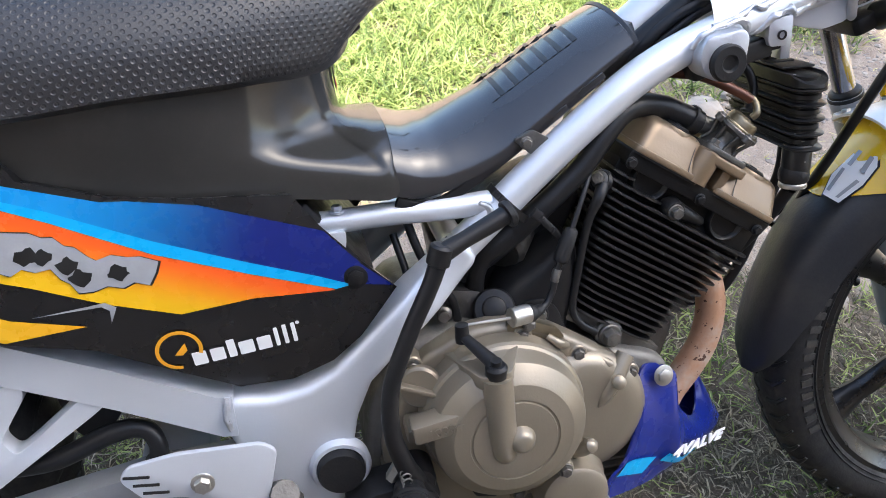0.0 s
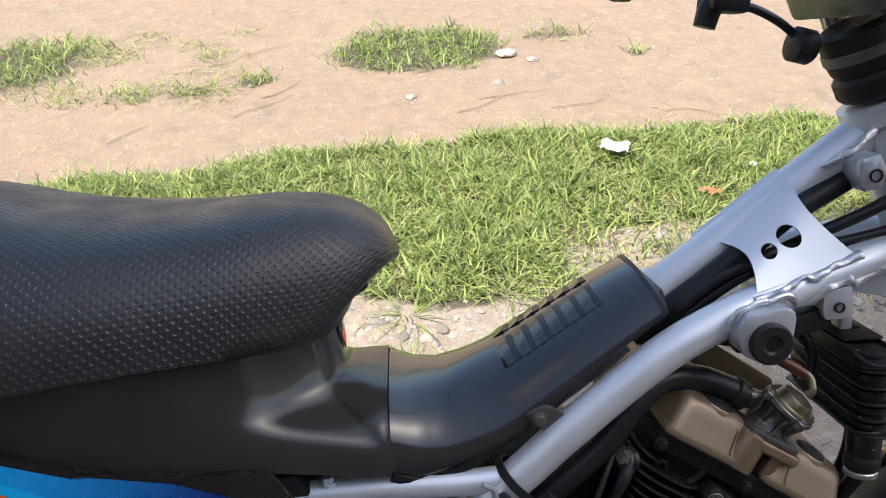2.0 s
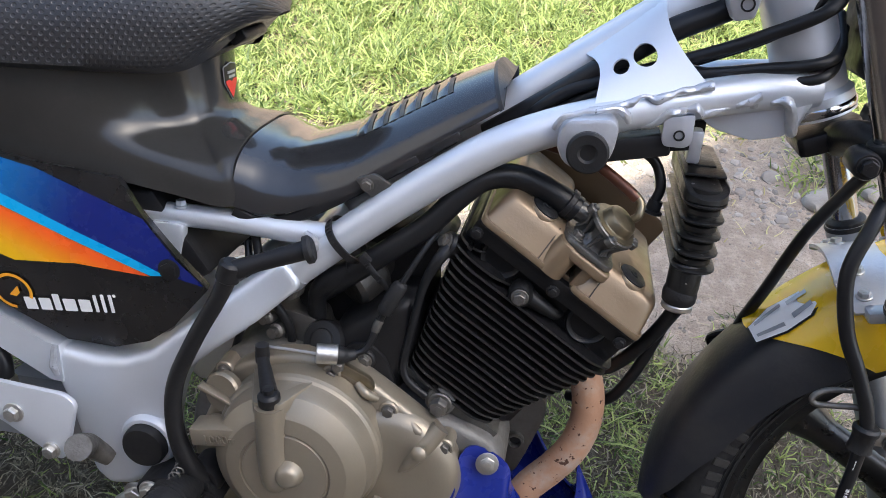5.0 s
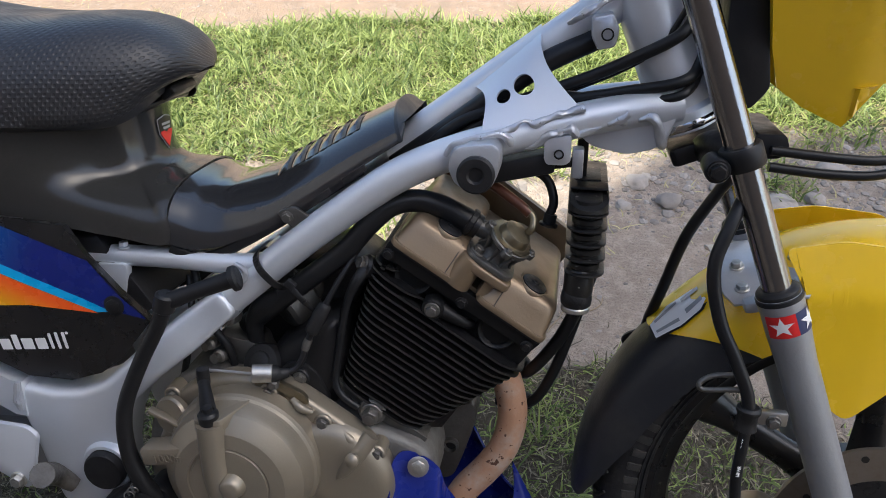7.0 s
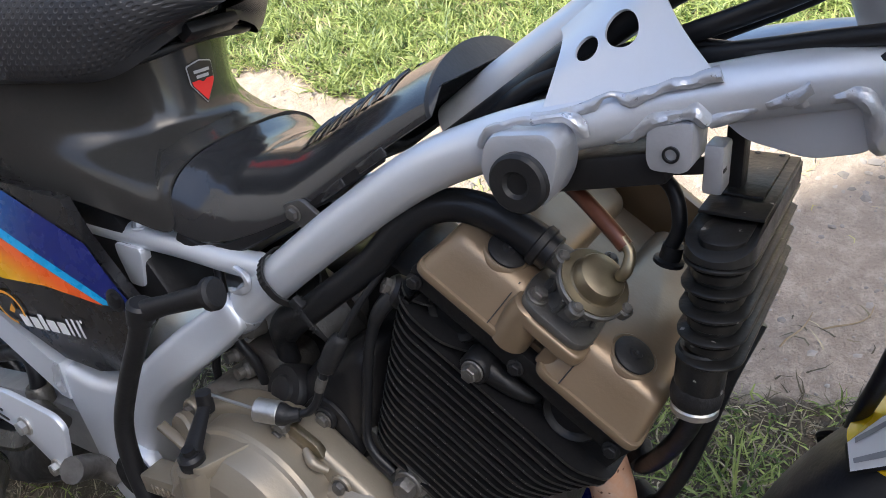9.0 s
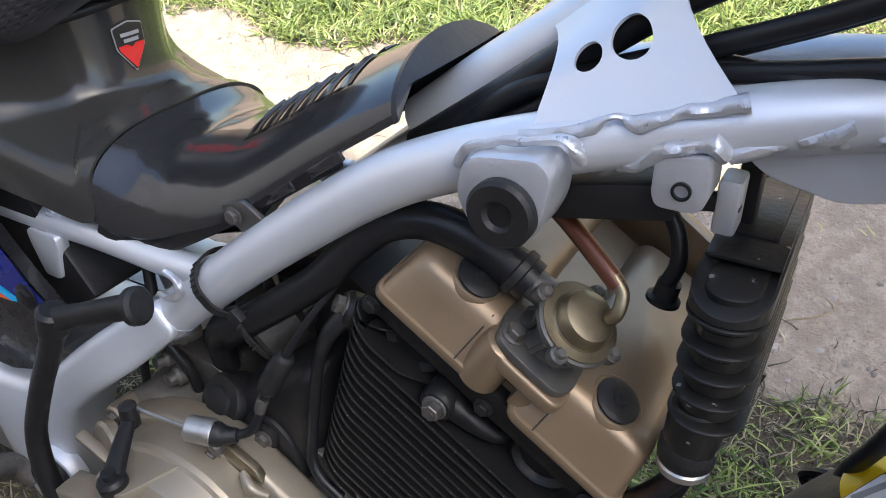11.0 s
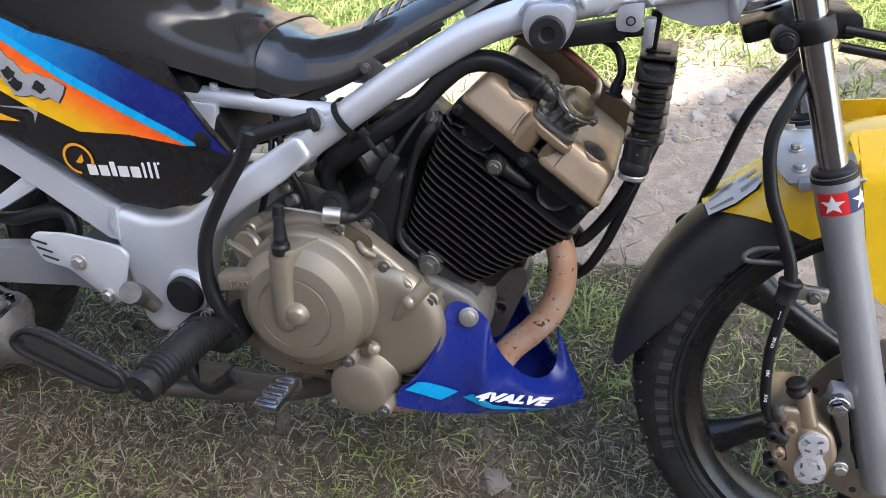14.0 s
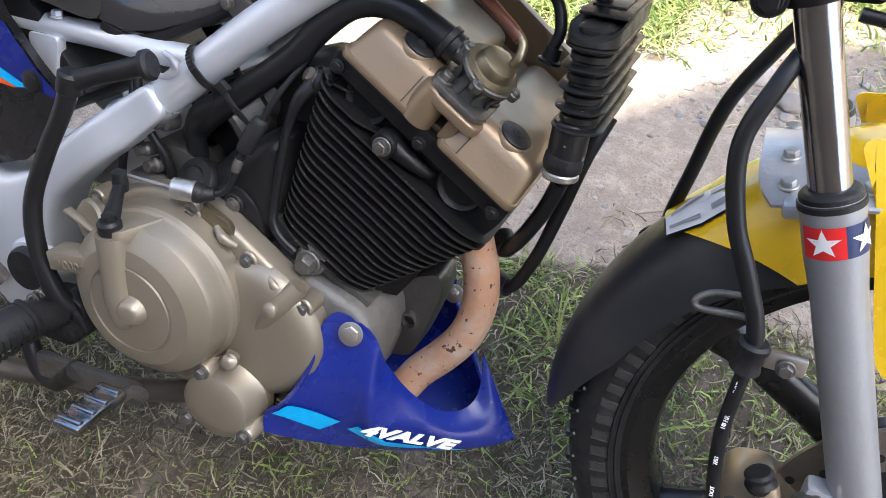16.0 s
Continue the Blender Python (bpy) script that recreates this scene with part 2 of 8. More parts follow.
def earth():
    """Pale dry dirt with grit, darker soil with litter where the grass stands, darkened further for shade there."""
    m = bpy.data.materials.new("dry_dirt")
    m.use_nodes = True
    nt = m.node_tree
    bsdf = nt.nodes["Principled BSDF"]
    vec = nt.nodes.new("ShaderNodeTexCoord").outputs["Object"]
    att = nt.nodes.new("ShaderNodeAttribute")
    att.attribute_name = "soil"
    big, mid, small = noise_tex(nt, vec, 1.6, 5), noise_tex(nt, vec, 14, 6, 0.65), noise_tex(nt, vec, 160, 4, 0.7)
    sand = mix_rgb(nt, big, (0.275, 0.187, 0.125), (0.352, 0.248, 0.170))
    sand = mix_rgb(nt, ramp(nt, mid, 0.35, 0.7, 0.0, 0.6), sand, (0.225, 0.165, 0.118))
    crumb = noise_tex(nt, vec, 30, 8, 0.7)
    sand = mix_rgb(nt, ramp(nt, crumb, 0.50, 0.66, 0.0, 0.55), sand, (0.37, 0.29, 0.225))
    sand = mix_rgb(nt, ramp(nt, noise_tex(nt, vec, 7, 8, 0.7), 0.56, 0.70, 0.0, 0.6), sand, (0.20, 0.155, 0.115))
    # trodden near strip: pale, fine dust, lightened further against its shade; far track redder
    sep = nt.nodes.new("ShaderNodeSeparateXYZ")
    nt.links.new(vec, sep.inputs[0])
    dust = mix_rgb(nt, ramp(nt, crumb, 0.42, 0.64), (0.295, 0.238, 0.187), (0.41, 0.335, 0.265))
    near = calc(nt, "ADD", sep.outputs[1], calc(nt, "MULTIPLY", big, 0.5))
    sand = mix_rgb(nt, ramp(nt, near, 1.25, 1.65, 0.85, 0.0), sand, dust)
    # soil below its own tone, to stand for shade among the blades
    soil = mix_rgb(nt, mid, (0.05, 0.040, 0.028), (0.13, 0.10, 0.068))
    edge = calc(nt, "ADD", att.outputs["Fac"], calc(nt, "MULTIPLY", calc(nt, "SUBTRACT", mid, 0.5), 0.9))
    c = mix_rgb(nt, ramp(nt, edge, 0.3, 0.75), sand, soil)
    c = mix_rgb(nt, ramp(nt, small, 0.48, 0.74, 0.0, 0.5), c, (0.20, 0.155, 0.12))
    nt.links.new(c, bsdf.inputs["Base Color"])
    bsdf.inputs["Roughness"].default_value = 0.95
    b = nt.nodes.new("ShaderNodeBump")
    b.inputs["Strength"].default_value, b.inputs["Distance"].default_value = 0.8, 0.008
    nt.links.new(calc(nt, "ADD", calc(nt, "MULTIPLY", mid, 1.2), small), b.inputs["Height"])
    nt.links.new(b.outputs[0], bsdf.inputs["Normal"])
    return m


def island(name, dark, light, rough=0.8, bump=0.3, thin=0.0, lift=0.0, few=1.0):
    """Small pieces that differ from one another, island by island."""
    m = bpy.data.materials.new(name)
    m.use_nodes = True
    nt = m.node_tree
    bsdf = nt.nodes["Principled BSDF"]
    r = nt.nodes.new("ShaderNodeNewGeometry").outputs["Random Per Island"]
    vec = nt.nodes.new("ShaderNodeTexCoord").outputs["Object"]
    n = noise_tex(nt, vec, 90, 4)
    c = mix_rgb(nt, calc(nt, "POWER", r, few), dark, light)
    c = mix_rgb(nt, calc(nt, "MULTIPLY", n, 0.5), c, tint(dark, 0.9))
    nt.links.new(c, bsdf.inputs["Base Color"])
    bsdf.inputs["Roughness"].default_value = rough
    if thin:
        # daylight shines through a leaf
        tr = nt.nodes.new("ShaderNodeBsdfTranslucent")
        nt.links.new(c, tr.inputs["Color"])
        mx = nt.nodes.new("ShaderNodeMixShader")
        mx.inputs[0].default_value = thin
        nt.links.new(bsdf.outputs[0], mx.inputs[1])
        nt.links.new(tr.outputs[0], mx.inputs[2])
        nt.links.new(mx.outputs[0], nt.nodes["Material Output"].inputs[0])
    if lift:
        # shading normals bent skywards so that the blades take more light
        add = nt.nodes.new("ShaderNodeVectorMath")
        add.operation = "ADD"
        nt.links.new(nt.nodes.new("ShaderNodeNewGeometry").outputs["Normal"], add.inputs[0])
        add.inputs[1].default_value = (0.0, 0.0, lift)
        unit = nt.nodes.new("ShaderNodeVectorMath")
        unit.operation = "NORMALIZE"
        nt.links.new(add.outputs[0], unit.inputs[0])
        nt.links.new(unit.outputs[0], bsdf.inputs["Normal"])
        return m
    b = nt.nodes.new("ShaderNodeBump")
    b.inputs["Strength"].default_value, b.inputs["Distance"].default_value = bump, 0.002
    nt.links.new(n, b.inputs["Height"])
    nt.links.new(b.outputs[0], bsdf.inputs["Normal"])
    return m


EARTH = earth()
GRASS_GREEN = island("green_grass", (0.055, 0.105, 0.012), (0.60, 0.67, 0.21), 0.5, 0.1, 0.4, 1.0)
# dry brown grass with shade put into its colour: most blades near the dark end
GRASS_DRY_SHADE = island("shaded_dry_grass", (0.07, 0.058, 0.034), (0.66, 0.56, 0.38), 0.7, 0.1, 0.25, 0.4, 2.4)
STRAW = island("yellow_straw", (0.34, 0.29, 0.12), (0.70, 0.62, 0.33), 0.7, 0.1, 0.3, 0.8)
STONE = island("grey_pebble", (0.17, 0.145, 0.125), (0.42, 0.37, 0.32), 0.85, 0.8)

# ---- shapes ----
def part(name, bm, material, parent, label="", sharp=38.0):
    """Links a bmesh as one mesh object under a thing or a part."""
    bmesh.ops.recalc_face_normals(bm, faces=bm.faces)
    lim = radians(sharp)
    for f in bm.faces:
        f.smooth = True
    for e in bm.edges:
        e.smooth = not (len(e.link_faces) == 2 and e.calc_face_angle(0.0) > lim)
    me = bpy.data.meshes.new(name)
    bm.to_mesh(me)
    bm.free()
    me.materials.append(material)
    ob = new(name, me)
    ob.parent = parent
    if label:
        ob["label"] = label
    return ob


def thing(name, label, category, m=None, group="", kind=""):
    ob = tagged(new(name), label, category, group, kind)
    ob.empty_display_size = 0.05
    if m is not None:
        ob.matrix_world = m
    return ob


def smooth_path(pts, n=8):
    """Points along a Catmull-Rom curve."""
    p = [Vector(q) for q in pts]
    p = [2 * p[0] - p[1], *p, 2 * p[-1] - p[-2]]
    out = []
    for i in range(1, len(p) - 2):
        a, b, c, d = p[i - 1:i + 3]
        for k in range(n):
            t = k / n
            out.append(0.5 * (2 * b + (c - a) * t + (2 * a - 5 * b + 4 * c - d) * t * t + (3 * b - a - 3 * c + d) * t ** 3))
    return [*out, p[-2]]


def skin(bm, rings, closed=True, caps=True):
    """Bridges rings of points into a surface."""
    vs = [[bm.verts.new(q) for q in r] for r in rings]
    n = len(vs[0])
    for a, b in zip(vs, vs[1:]):
        for i in range(n if closed else n - 1):
            j = (i + 1) % n
            bm.faces.new((a[i], a[j], b[j], b[i]))
    if caps and closed:
        bm.faces.new(vs[0][::-1])
        bm.faces.new(vs[-1])
    return vs


def sweep(pts, r, seg=14, n=6, bm=None, caps=True, curve=True, flat=1.0, side=None):
    """A tube along a path; r: one radius, or one for each given point. flat: the width across 'side' against the other."""
    bm = bm or bmesh.new()
    path = smooth_path(pts, n) if curve else [Vector(p) for p in pts]
    k = len(path)
    radii = [r] * k if isinstance(r, (int, float)) else [float(q) for q in np.interp(np.linspace(0, len(pts) - 1, k), range(len(pts)), r)]
    up = Vector(side) if side else None
    rings, prev = [], None
    for i, p in enumerate(path):
        t = (path[min(i + 1, k - 1)] - path[max(i - 1, 0)]).normalized()
        if up is not None:
            u = (up - t * up.dot(t)).normalized()
        elif prev is None:
            u = t.orthogonal().normalized()
        else:
            u = (prev - t * prev.dot(t)).normalized()
        prev = u
        v = t.cross(u)
        rings.append([p + radii[i] * (u * flat * math.cos(a) + v * math.sin(a)) for a in (2 * math.pi * j / seg for j in range(seg))])
    skin(bm, rings, True, caps)
    return bm


def seam(pts, r, seg=12, n=6):
    """A hand-laid weld: a lumpy, flattened bead."""
    bm = sweep(pts, r, seg, n * 2)
    for v in bm.verts:
        v.co += Vector((noise.noise(v.co * 130), noise.noise(v.co * 130 + Vector((7, 0, 0))), noise.noise(v.co * 130 + Vector((0, 9, 0))))) * 0.0012
    return bm


def frame_of(axis, hint=(0, 0, 1)):
    w = Vector(axis).normalized()
    h = Vector(hint)
    if abs(w.dot(h)) > 0.95:
        h = Vector((1, 0, 0))
    u = (h - w * h.dot(w)).normalized()
    return u, w.cross(u), w


def lathe(profile, origin, axis, seg=32, bm=None, hint=(0, 0, 1), a0=0.0, a1=360.0):
    """Turns a profile of (radius, height along the axis) round the axis."""
    bm = bm or bmesh.new()
    u, v, w = frame_of(axis, hint)
    o = Vector(origin)
    full = a1 - a0 >= 359.9
    steps = seg if full else seg + 1
    angs = [radians(a0 + (a1 - a0) * j / seg) for j in range(steps)]
    rings = [[o + w * h + r * (u * math.cos(a) + v * math.sin(a)) for a in angs] for r, h in profile]
    skin(bm, rings, full, True)
    return bm


def ring(profile, origin, axis, seg=48, bm=None, hint=(0, 0, 1)):
    """A closed ring: the profile's last point joins its first."""
    bm = bm or bmesh.new()
    u, v, w = frame_of(axis, hint)
    o = Vector(origin)
    rows = [[o + w * h + r * (u * math.cos(a) + v * math.sin(a)) for r, h in profile] for a in (2 * math.pi * j / seg for j in range(seg))]
    vs = [[bm.verts.new(q) for q in r] for r in rows]
    m = len(profile)
    for i in range(seg):
        a, b = vs[i], vs[(i + 1) % seg]
        for j in range(m):
            bm.faces.new((a[j], a[(j + 1) % m], b[(j + 1) % m], b[j]))
    return bm


def bevel(bm, w, seg=2, only=None):
    edges = [e for e in bm.edges if len(e.link_faces) == 2 and e.calc_face_angle(0.0) > radians(25)] if only is None else only
    bmesh.ops.bevel(bm, geom=edges, offset=w, segments=seg, profile=0.5, affect="EDGES", clamp_overlap=True)
    return bm


def slab(poly, y0, y1, b=0.002, seg=2, bm=None, place=None):
    """A plate with the outline poly in x and z, from y0 to y1, its edges rounded by b. place: turns (x, y, z) into the bike's."""
    own = bmesh.new()
    f = place or (lambda x, y, z: (x, y, z))
    a = [own.verts.new(f(x, y0, z)) for x, z in poly]
    c = [own.verts.new(f(x, y1, z)) for x, z in poly]
    own.faces.new(a)
    own.faces.new(c[::-1])
    n = len(poly)
    for i in range(n):
        j = (i + 1) % n
        own.faces.new((a[j], a[i], c[i], c[j]))
    bmesh.ops.recalc_face_normals(own, faces=own.faces)
    if b:
        bevel(own, b, seg)
    if bm is None:
        return own
    join(bm, own)
    return bm


def join(bm, other):
    me = bpy.data.meshes.new("join")
    other.to_mesh(me)
    other.free()
    bm.from_mesh(me)
    bpy.data.meshes.remove(me)
    return bm


def block(center, size, b=0.002, turn=None, seg=2, bm=None):
    """A box with rounded edges; turn: a 3x3 matrix."""
    own = bmesh.new()
    bmesh.ops.create_cube(own, size=1.0)
    for v in own.verts:
        q = Vector((v.co.x * size[0], v.co.y * size[1], v.co.z * size[2]))
        v.co = Vector(center) + (turn @ q if turn else q)
    if b:
        bevel(own, b, seg)
    if bm is None:
        return own
    return join(bm, own)


def round_poly(pts, n=5):
    """A closed smooth outline through the points."""
    p = [Vector((*q, 0)) for q in pts]
    out = []
    k = len(p)
    for i in range(k):
        a, b, c, d = p[i - 1], p[i], p[(i + 1) % k], p[(i + 2) % k]
        for j in range(n):
            t = j / n
            q = 0.5 * (2 * b + (c - a) * t + (2 * a - 5 * b + 4 * c - d) * t * t + (3 * b - a - 3 * c + d) * t ** 3)
            out.append((q.x, q.y))
    return out


def soft_poly(pts, r, n=4):
    """The outline with its corners cut round by about r."""
    out, k = [], len(pts)
    for i in range(k):
        a, b, c = (Vector(pts[(i + j) % k]) for j in (-1, 0, 1))
        d0, d1 = min(r, (a - b).length * 0.45), min(r, (c - b).length * 0.45)
        s, e = b + (a - b).normalized() * d0, b + (c - b).normalized() * d1
        for j in range(n + 1):
            t = j / n
            q = s * (1 - t) ** 2 + b * 2 * t * (1 - t) + e * t * t
            out.append((q.x, q.y))
    return out


def sheet(poly, depth, lift, cuts=4):
    """A thin printed sheet: the outline poly (x, z) laid on the surface y = depth(x, z), lift metres proud of it."""
    bm = bmesh.new()
    bm.faces.new([bm.verts.new((x, 0, z)) for x, z in poly])
    bmesh.ops.triangulate(bm, faces=bm.faces)
    for _ in range(cuts):
        long = [e for e in bm.edges if e.calc_length() > 0.012]
        if not long:
            break
        bmesh.ops.subdivide_edges(bm, edges=long, cuts=1)
        bmesh.ops.triangulate(bm, faces=bm.faces)
    for v in bm.verts:
        v.co.y = depth(v.co.x, v.co.z) - lift
    return bm


def bolt(name, at, axis, r, parent, material=None, h=None, socket=True, washer=1.35, label=""):
    """A hexagon-headed bolt with its washer flange."""
    h = h or r * 0.9
    bm = lathe([(r * washer, 0), (r * washer, h * 0.22), (r * washer * 0.92, h * 0.3)], at, axis, 24)
    u, v, w = frame_of(axis)
    o = Vector(at)
    hexa = [(r, h * 0.25), (r, h * 0.9), (r * 0.88, h)]
    lathe(hexa, at, axis, 6, bm)
    if socket:
        lathe([(r * 0.45, h * 1.001), (r * 0.45, h * 1.03), (r * 0.3, h * 1.05)], at, axis, 12, bm)
    return part(name, bm, material or STEEL, parent, label)


def words(name, text, size, m, material, parent, depth=0.0004, label="", slant=0.0, bold=0.0):
    """Raised lettering as a mesh, in the built-in typeface."""
    cu = bpy.data.curves.new(name, "FONT")
    cu.body, cu.size, cu.extrude, cu.resolution_u = text, size, depth, 3
    cu.shear, cu.offset = slant, bold
    cu.align_x, cu.align_y = "CENTER", "CENTER"
    tmp = new(name + "_tmp", cu)
    me = bpy.data.meshes.new_from_object(tmp.evaluated_get(bpy.context.evaluated_depsgraph_get()))
    bpy.data.objects.remove(tmp)
    bpy.data.curves.remove(cu)
    me.name = name
    me.transform(m)
    me.materials.clear()
    me.materials.append(material)
    ob = new(name, me)
    ob.parent = parent
    if label:
        ob["label"] = label
    return ob


def facing(at, right, up):
    """The pose of lettering at a place, reading along 'right'."""
    x = Vector(right).normalized()
    z = x.cross(Vector(up)).normalized()
    y = z.cross(x)
    return Matrix(((x.x, y.x, z.x, at[0]), (x.y, y.y, z.y, at[1]), (x.z, y.z, z.z, at[2]), (0, 0, 0, 1)))


def mirrored(ob):
    """The same part on the other side of the machine."""
    me = ob.data.copy()
    me.transform(Matrix.Diagonal((1, -1, 1, 1)))
    me.flip_normals()
    o = new(ob.name, me)
    o.parent = ob.parent
    if "label" in ob:
        o["label"] = ob["label"]
    return o

# ---- ground ----
rng = np.random.default_rng(7)


def lumps(x, y, s, seed):
    return noise.noise((x * s + seed, y * s - seed, seed * 0.37))


def grassy(x, y):
    """How thickly grass stands at a place: 0 bare, 1 thick turf; and how green it is."""
    w = 0.10 * lumps(x, y, 3.0, 4.0)
    d, g = 0.0, 1.0
    if y + w < 0.40 - 0.12 * max(0.0, x - 0.35):
        d, g = 0.86 + 0.4 * lumps(x, y, 5, 1.0), 0.30 + 0.5 * max(0.0, min(1.0, (y - 0.12) * 4)) + 0.3 * lumps(x, y, 4, 9.0)
        if x > 0.30:
            d -= 0.12
    lo = 0.98 + (0.10 if x > 0.28 else -0.02 if x > -0.30 else -0.10) + w * 1.3
    hi = 1.62 + 0.6 * w - max(0.0, -0.5 - x) * 0.2
    if lo < y < hi:
        d, g = 1.0 - 0.35 * max(0.0, 1 - (y - lo) / 0.18) + 0.2 * lumps(x, y, 7, 2.0), 1.0
        if x > 0.2 and y < 1.2:
            d -= 0.45
    for cx, cy, rx, ry, k in ((-0.08, 2.30, 0.30, 0.25, 1.0), (-1.45, 2.35, 0.35, 0.3, 0.8), (-0.92, 2.03, 0.35, 0.06, 0.5), (-0.58, 2.11, 0.07, 0.06, 0.7), (0.42, 2.36, 0.16, 0.07, 0.55), (0.65, 2.18, 0.05, 0.05, 0.7),
                              (-0.20, 0.72, 0.18, 0.10, 0.45), (0.26, 0.30, 0.16, 0.12, 0.8), (0.62, 0.95, 0.10, 0.10, 0.45), (-0.85, 0.62, 0.5, 0.12, 0.35), (0.42, 0.52, 0.05, 0.05, 0.5), (0.78, 0.60, 0.16, 0.16, 0.5)):
        q = ((x - cx) / rx) ** 2 + ((y - cy) / ry) ** 2 + 4 * w
        if q < 1:
            d, g = max(d, k * (1.1 - q)), max(g, 0.85)
    return max(0.0, min(1.0, d)), max(0.0, min(1.0, g))


def height(x, y):
    near = math.exp(-(x * x + y * y) / 30.0)
    return near * (0.012 * lumps(x, y, 2.2, 3.0) + 0.006 * lumps(x, y, 9.0, 5.0) + 0.0025 * lumps(x, y, 30.0, 6.0)) - 0.004


def axis_steps(lo, hi, step, far):
    inner = list(np.arange(lo, hi + step / 2, step))
    out, d = [], step
    while d < far:
        d *= 1.35
        out.append(d)
    return [lo - v for v in out[::-1]] + inner + [hi + v for v in out]


gx, gy = axis_steps(-1.9, 1.7, 0.022, 900.0), axis_steps(-0.9, 3.4, 0.022, 900.0)
verts = [(x, y, height(x, y)) for y in gy for x in gx]
nx = len(gx)
faces = [(j * nx + i, j * nx + i + 1, (j + 1) * nx + i + 1, (j + 1) * nx + i) for j in range(len(gy) - 1) for i in range(nx - 1)]
me = bpy.data.meshes.new("ground")
me.from_pydata(verts, [], faces)
me.shade_smooth()
soil = me.attributes.new("soil", "FLOAT", "POINT")
soil.data.foreach_set("value", [grassy(x, y)[0] if abs(x) < 2.2 and -1 < y < 3.6 else (0.6 if y < 0.4 else 0.15) for x, y, _ in verts])
me.materials.append(EARTH)
ground = tagged(new("ground", me), "pale dry dirt track with grit and short turf", "ground", kind="structure")


CELL = 0.02
field_x, field_y = np.arange(-2.0, 1.72, CELL), np.arange(-0.46, 2.86, CELL)
FIELD = np.array([[(*grassy(x, y), height(x, y), lumps(x, y, 6, 8.0), lumps(x, y, 22, 3.0)) for x in field_x] for y in field_y])


def blades(name, count, area, rule, material, label, bend=0.35, matted=0.0):
    """Blades of grass over an area, each bent on its own; rule(d, g, tall) gives the chance, the length and the width from the turf's thickness and greenness."""
    n = count * 4
    x, y = rng.uniform(area[0], area[1], n), rng.uniform(area[2], area[3], n)
    f = FIELD[((y - field_y[0]) / CELL).astype(int), ((x - field_x[0]) / CELL).astype(int)]
    chance, length, width = rule(f[:, 0], f[:, 1], f[:, 3], f[:, 4])
    keep = np.nonzero(rng.random(n) < chance)[0][:count]
    n = len(keep)
    x, y, z = x[keep], y[keep], f[keep, 2] - 0.003
    length = (length * np.ones(len(f)))[keep] * rng.uniform(0.4, 1.3, n)
    a, b = rng.uniform(0, 2 * math.pi, n), rng.uniform(0, math.pi, n)
    lean = np.abs(rng.normal(bend, 0.3, n)) + matted * rng.uniform(0.3, 1.0, n)
    curl, swing = rng.uniform(0.1, 0.75, n), rng.normal(0.0, 0.5, n)
    rows, p = [], np.stack([x, y, z], 1)
    for i, wd in enumerate((1.0, 0.85, 0.55, 0.0)):
        side = np.stack([np.cos(b), np.sin(b), np.zeros(n)], 1) * (width * wd / 2)
        rows += [p - side, p + side] if wd else [p]
        t, h = np.minimum(1.62, lean + curl * i), a + swing * i
        p = p + np.stack([np.cos(h) * np.sin(t), np.sin(h) * np.sin(t), np.cos(t)], 1) * (length / 3)[:, None]
    v = np.stack(rows, 1).reshape(-1, 3)
    k = (np.arange(n) * 7)[:, None]
    quads = np.concatenate([k + np.array([0, 1, 3, 2]), k + np.array([2, 3, 5, 4])])
    tips = k + np.array([4, 5, 6])
    m = bpy.data.meshes.new(name)
    m.from_pydata(v.tolist(), [], quads.tolist() + tips.tolist())
    m.shade_smooth()
    m.materials.append(material)
    return tagged(new(name, m), label, "grass", kind="stuff")


def tall_green(d, g, h, c):
    return d ** 1.5 * g * np.clip(0.75 + 1.3 * c, 0.15, 1.0), 0.048 + 0.03 * h + 0.04 * np.clip(c, 0, 1), 0.0048


def low_green(d, g, h, c):
    return d ** 1.4 * g ** 1.2 * np.clip(0.55 + 1.6 * c, 0.05, 1.0), 0.034, 0.0034


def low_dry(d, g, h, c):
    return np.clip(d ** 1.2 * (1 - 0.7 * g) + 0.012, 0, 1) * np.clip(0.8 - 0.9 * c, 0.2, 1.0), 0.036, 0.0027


def straw(d, g, h, c):
    return np.clip(0.7 * d + 0.03, 0, 1) * np.clip(0.7 - c, 0.2, 1.0), 0.044, 0.0030


blades("lawn_grass", 50000, (-1.55, 1.4, 0.75, 1.75), tall_green, GRASS_GREEN, "bright green sunlit turf of uneven height", 0.4, 0.4)
blades("far_grass", 9000, (-1.9, 0.9, 1.9, 2.75), tall_green, GRASS_GREEN, "green tufts growing on the dirt track", 0.4, 0.4)
blades("shade_grass", 32000, (-0.98, 0.98, -0.40, 0.75), low_green, GRASS_GREEN, "short green grass in the shade", 0.5, 0.7)
blades("shaded_dry_grass", 112000, (-0.98, 0.98, -0.40, 0.60), low_dry, GRASS_DRY_SHADE, "short dry brown grass, coloured darker for the shade", 0.6, 1.0)
blades("straw_litter", 32000, (-1.55, 1.4, 0.7, 1.75), straw, STRAW, "dry yellow straw among green grass", 0.6, 1.0)


def litter(d, g, h, c):
    return np.clip(0.25 + 1.6 * h, 0.0, 0.8) * np.clip(0.6 + 1.5 * c, 0.1, 1.0), 0.035, 0.003


blades("verge_litter", 8500, (-1.75, -0.62, 1.95, 2.6), litter, STRAW, "thin dead grass strewn on the dirt track", 0.8, 1.0)
blades("verge_grass", 4200, (-1.75, -0.62, 1.95, 2.6), litter, GRASS_GREEN, "sparse green grass on the dirt track", 0.6, 0.8)


